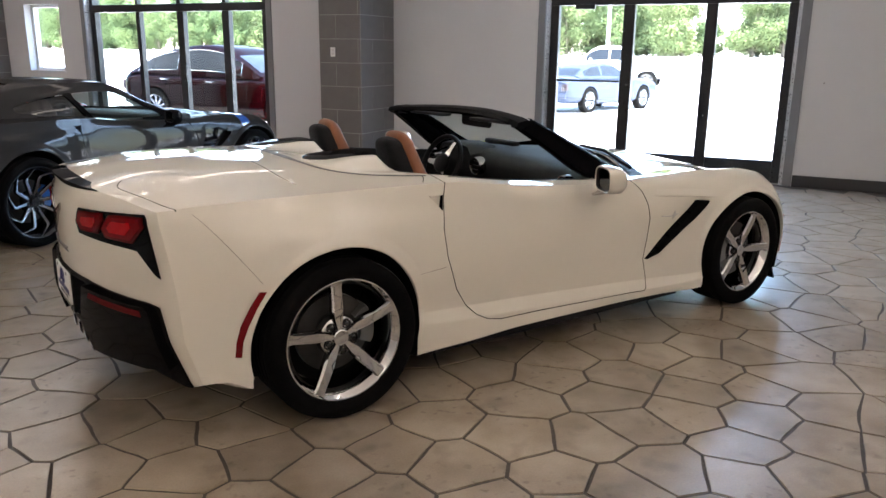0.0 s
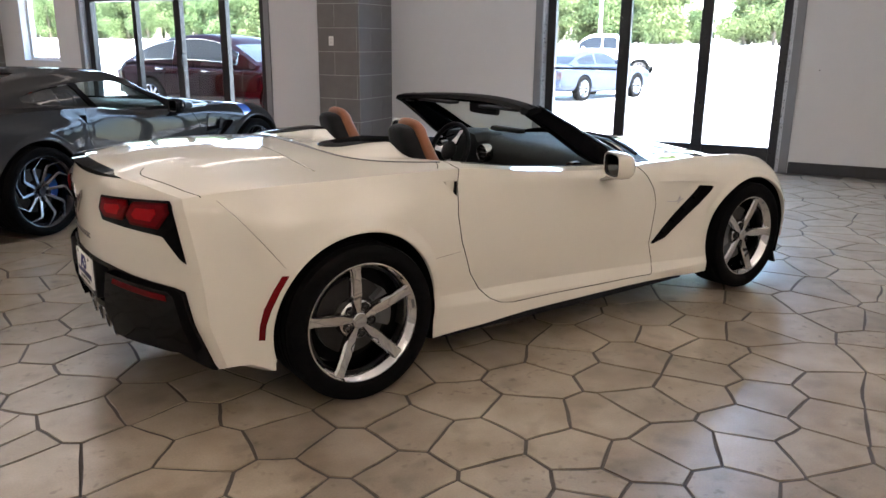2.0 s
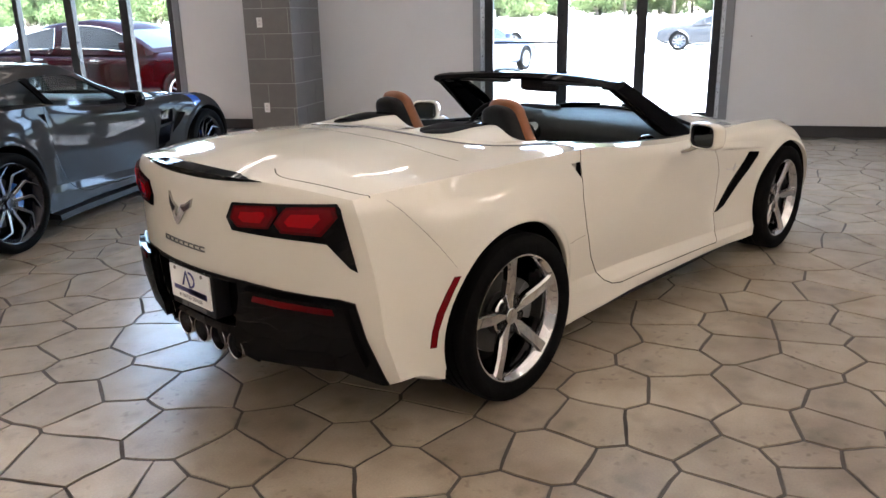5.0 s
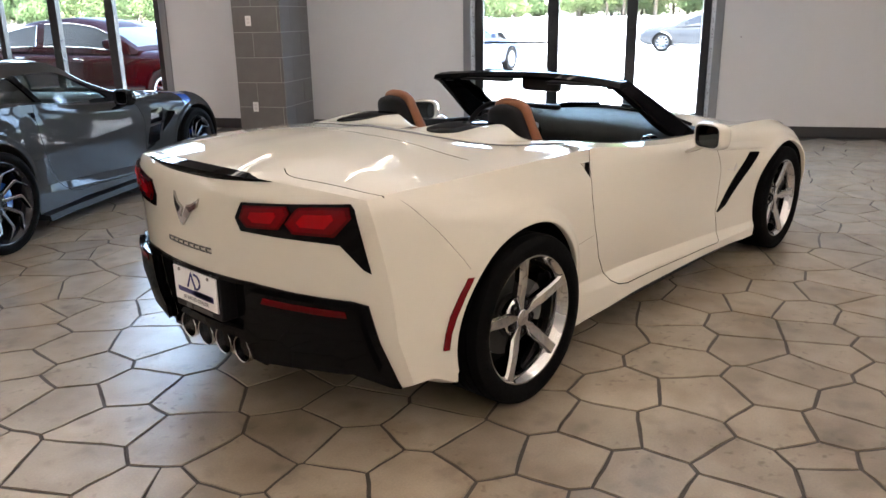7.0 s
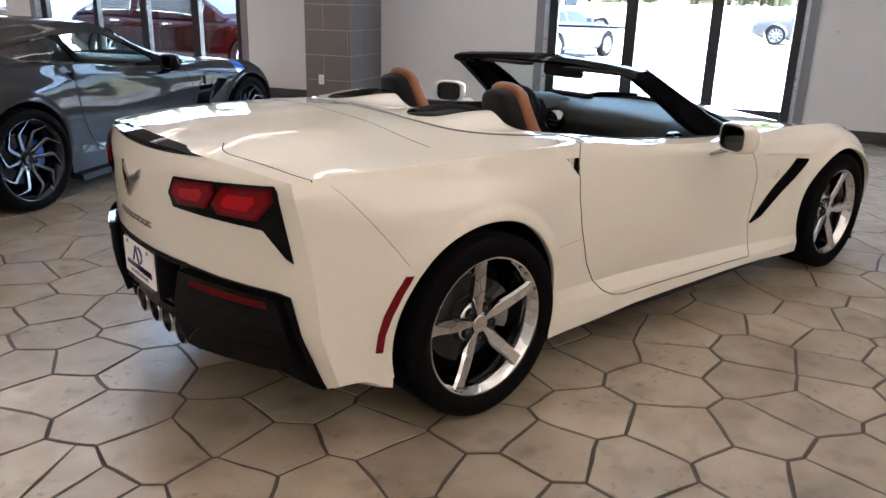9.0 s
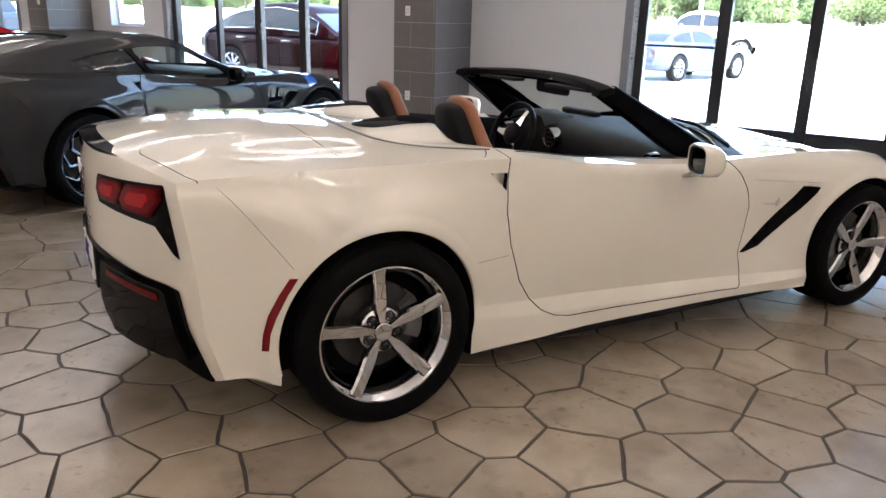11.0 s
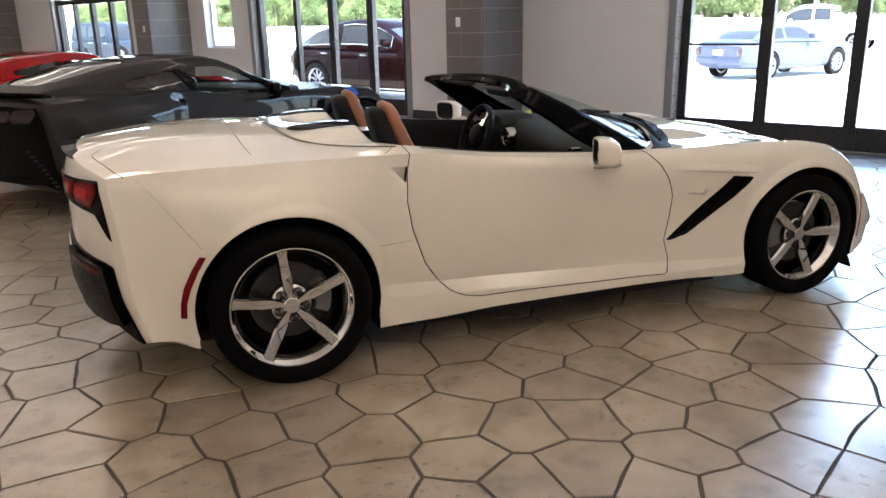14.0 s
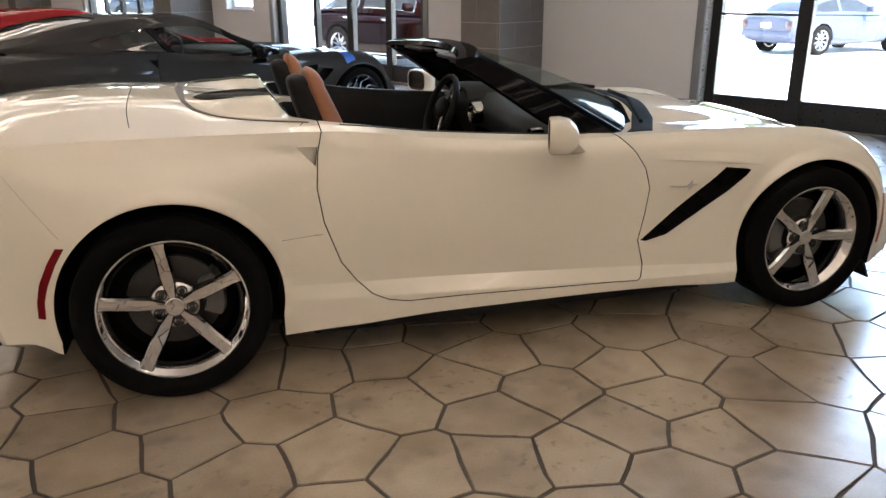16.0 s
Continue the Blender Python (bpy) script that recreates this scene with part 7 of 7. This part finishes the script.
# Middles of the stones beside and behind the white car; the rest are strewn.
STONES_A = ((-1.42, 0), (-1.36, 0.69), (-1.25, 0.46), (-1.23, 1), (-1.2, 0.13), (-1.08, 1.26), (-1.08, -0.14), (-1.06, 0.69), (-1.03, -0.47), (-1, 1.01), (-0.98, 0.38), (-0.94, -0.79), (-0.87, -1.18), (-0.84, -1.42), (-0.84, 0.13), (-0.78, -0.46), (-0.71, -0.68), (-0.71, 0.49), (-0.69, 0.75), (-0.69, -0.97), (-0.6, -1.34), (-0.55, -0.13), (-0.5, -1.55), (-0.48, -0.43), (-0.41, -0.79), (-0.41, -1.02), (-0.27, -1.28), (-0.21, -1.52), (-0.06, -1.01), (0.01, -1.24), (0.09, -1.76), (0.15, -1.49), (0.3, -1.15))
STONES_B = ((0.42, -1.75), (0.46, -1.44), (0.48, -0.84), (0.54, -1.94), (0.71, -1.18), (0.71, -1.63), (0.74, -0.85), (0.77, -1.94), (0.94, -1.64), (0.95, -2.14), (0.98, -1.09), (1.04, -1.38), (1.14, -2.26), (1.14, -2), (1.18, -0.93), (1.19, -1.68), (1.27, -1.27), (1.41, -1.56), (1.43, -1.9), (1.48, -2.15), (1.49, -0.96), (1.59, -2.36), (1.63, -1.19), (1.65, -1.44), (1.68, -1.72), (1.73, -2.03), (1.81, -0.93), (1.83, -2.24), (1.89, -1.21), (1.93, -1.72), (2.05, -1.42), (2.16, -1.08), (2.27, -1.43), (2.52, -1.11))


def clip(poly, px, py, nx, ny):
    """The part of a convex polygon where (p - P) . N <= 0."""
    out = []
    for i, a in enumerate(poly):
        b = poly[(i + 1) % len(poly)]
        da, db = (a[0] - px) * nx + (a[1] - py) * ny, (b[0] - px) * nx + (b[1] - py) * ny
        if da <= 0:
            out.append(a)
        if da * db < 0:
            t = da / (da - db)
            out.append((a[0] + t * (b[0] - a[0]), a[1] + t * (b[1] - a[1])))
    return out


def stone_seeds():
    rng = random.Random(7)
    fixed = list(STONES_A + STONES_B)
    seeds = list(fixed)
    step = 0.31
    s = S_LEFT
    row = 0
    while s < 9.2:
        d = D_NEAR + (step / 2 if row % 2 else 0)
        while d < FACE:
            p = wall_point(s + rng.uniform(-0.16, 0.16), d + rng.uniform(-0.17, 0.17))
            if all((p.x - q[0]) ** 2 + (p.y - q[1]) ** 2 > 0.0529 for q in fixed):
                seeds.append((p.x, p.y))
            d += step * rng.choice((0.72, 0.95, 1.1, 1.35))
        s += step * 0.9
        row += 1
    return seeds


def wobble(x, y):
    """Worn joints: the same small shift for both stones that share an edge."""
    v = noise.noise_vector(Vector((x * 3.1, y * 3.1, 0.3))) * 0.020 + noise.noise_vector(Vector((x * 13, y * 13, 4.3))) * 0.006
    return x + v.x, y + v.y


def stone_rings(seed, near):
    poly = [(seed[0] + 0.6 * a, seed[1] + 0.6 * b) for a, b in ((-1, -1), (1, -1), (1, 1), (-1, 1))]
    for q in near:
        mx, my = (seed[0] + q[0]) / 2, (seed[1] + q[1]) / 2
        poly = clip(poly, mx, my, q[0] - seed[0], q[1] - seed[1])
        if len(poly) < 3:
            return None
    pts = []
    for i, a in enumerate(poly):
        b = poly[(i + 1) % len(poly)]
        n = max(1, min(4, int(math.dist(a, b) / 0.055)))
        pts += [(a[0] + (b[0] - a[0]) * k / n, a[1] + (b[1] - a[1]) * k / n) for k in range(n)]
    pts = [wobble(*p) for p in pts]
    cx, cy = sum(p[0] for p in pts) / len(pts), sum(p[1] for p in pts) / len(pts)
    rings = []
    for inset, z in ((0.0066, -0.0055), (0.0070, -0.0006), (0.0078, 0.0)):
        ring = []
        for p in pts:
            dist = math.dist(p, (cx, cy)) or 1.0
            f = max(0.2, 1 - inset * 1.15 / dist)
            ring.append((cx + (p[0] - cx) * f, cy + (p[1] - cy) * f, z))
        rings.append(ring)
    return (cx, cy), rings


def lay_stones():
    seeds = stone_seeds()
    cells = {}
    for i, p in enumerate(seeds):
        cells.setdefault((int(p[0] // 0.8), int(p[1] // 0.8)), []).append(i)
    verts, faces, singles = [], [], []
    inverse = WALL.inverted()
    for i, p in enumerate(seeds):
        cx, cy = int(p[0] // 0.8), int(p[1] // 0.8)
        near = [seeds[j] for a in (-1, 0, 1) for b in (-1, 0, 1) for j in cells.get((cx + a, cy + b), ()) if j != i]
        near.sort(key=lambda q: (q[0] - p[0]) ** 2 + (q[1] - p[1]) ** 2)
        got = stone_rings(p, near[:20])
        if not got:
            continue
        mid, rings = got
        w = inverse @ Vector((mid[0], mid[1], 0))
        if w.y > FACE - 0.05 or w.x > 9.1 or w.x + w.y > 11.05 or (w.x > 4.3 and w.y > 6.5):
            continue
        n = len(rings[0])
        if -1.6 < mid[0] < 3.3 and -2.6 < mid[1] < 1.4 and len(singles) < 300:
            singles.append((mid, rings))
            continue
        at = len(verts)
        verts += [v for r in rings for v in r]
        for r in range(2):
            faces += [(at + r * n + k, at + r * n + (k + 1) % n, at + (r + 1) * n + (k + 1) % n, at + (r + 1) * n + k) for k in range(n)]
        faces.append(tuple(at + 2 * n + k for k in range(n)))
    me = bpy.data.meshes.new("flagstones")
    me.from_pydata(verts, [], faces)
    me.materials.append(M_STONE)
    rest = new("flagstones", me)
    rest.parent = floor
    rest.matrix_parent_inverse = WALL.inverted()
    tagged(rest, "tan stamped flagstones with dark joints", "", "", "stuff")
    for mid, rings in singles:
        n = len(rings[0])
        local = [(x - mid[0], y - mid[1], z) for r in rings for x, y, z in r]
        fs = [(r * n + k, r * n + (k + 1) % n, (r + 1) * n + (k + 1) % n, (r + 1) * n + k) for r in range(2) for k in range(n)] + [tuple(2 * n + k for k in range(n))]
        me = bpy.data.meshes.new("flagstone")
        me.from_pydata(local, [], fs)
        me.materials.append(M_STONE)
        ob = new("flagstone", me)
        ob.parent = floor
        ob.matrix_parent_inverse = WALL.inverted()
        ob.matrix_basis = pose(mid[0], mid[1], random.uniform(-0.0006, 0.0006))


lay_stones()
for s0 in COLUMNS:
    column("column", s0[0], s0[1], 5.92, "square column clad in dark grey tiles")
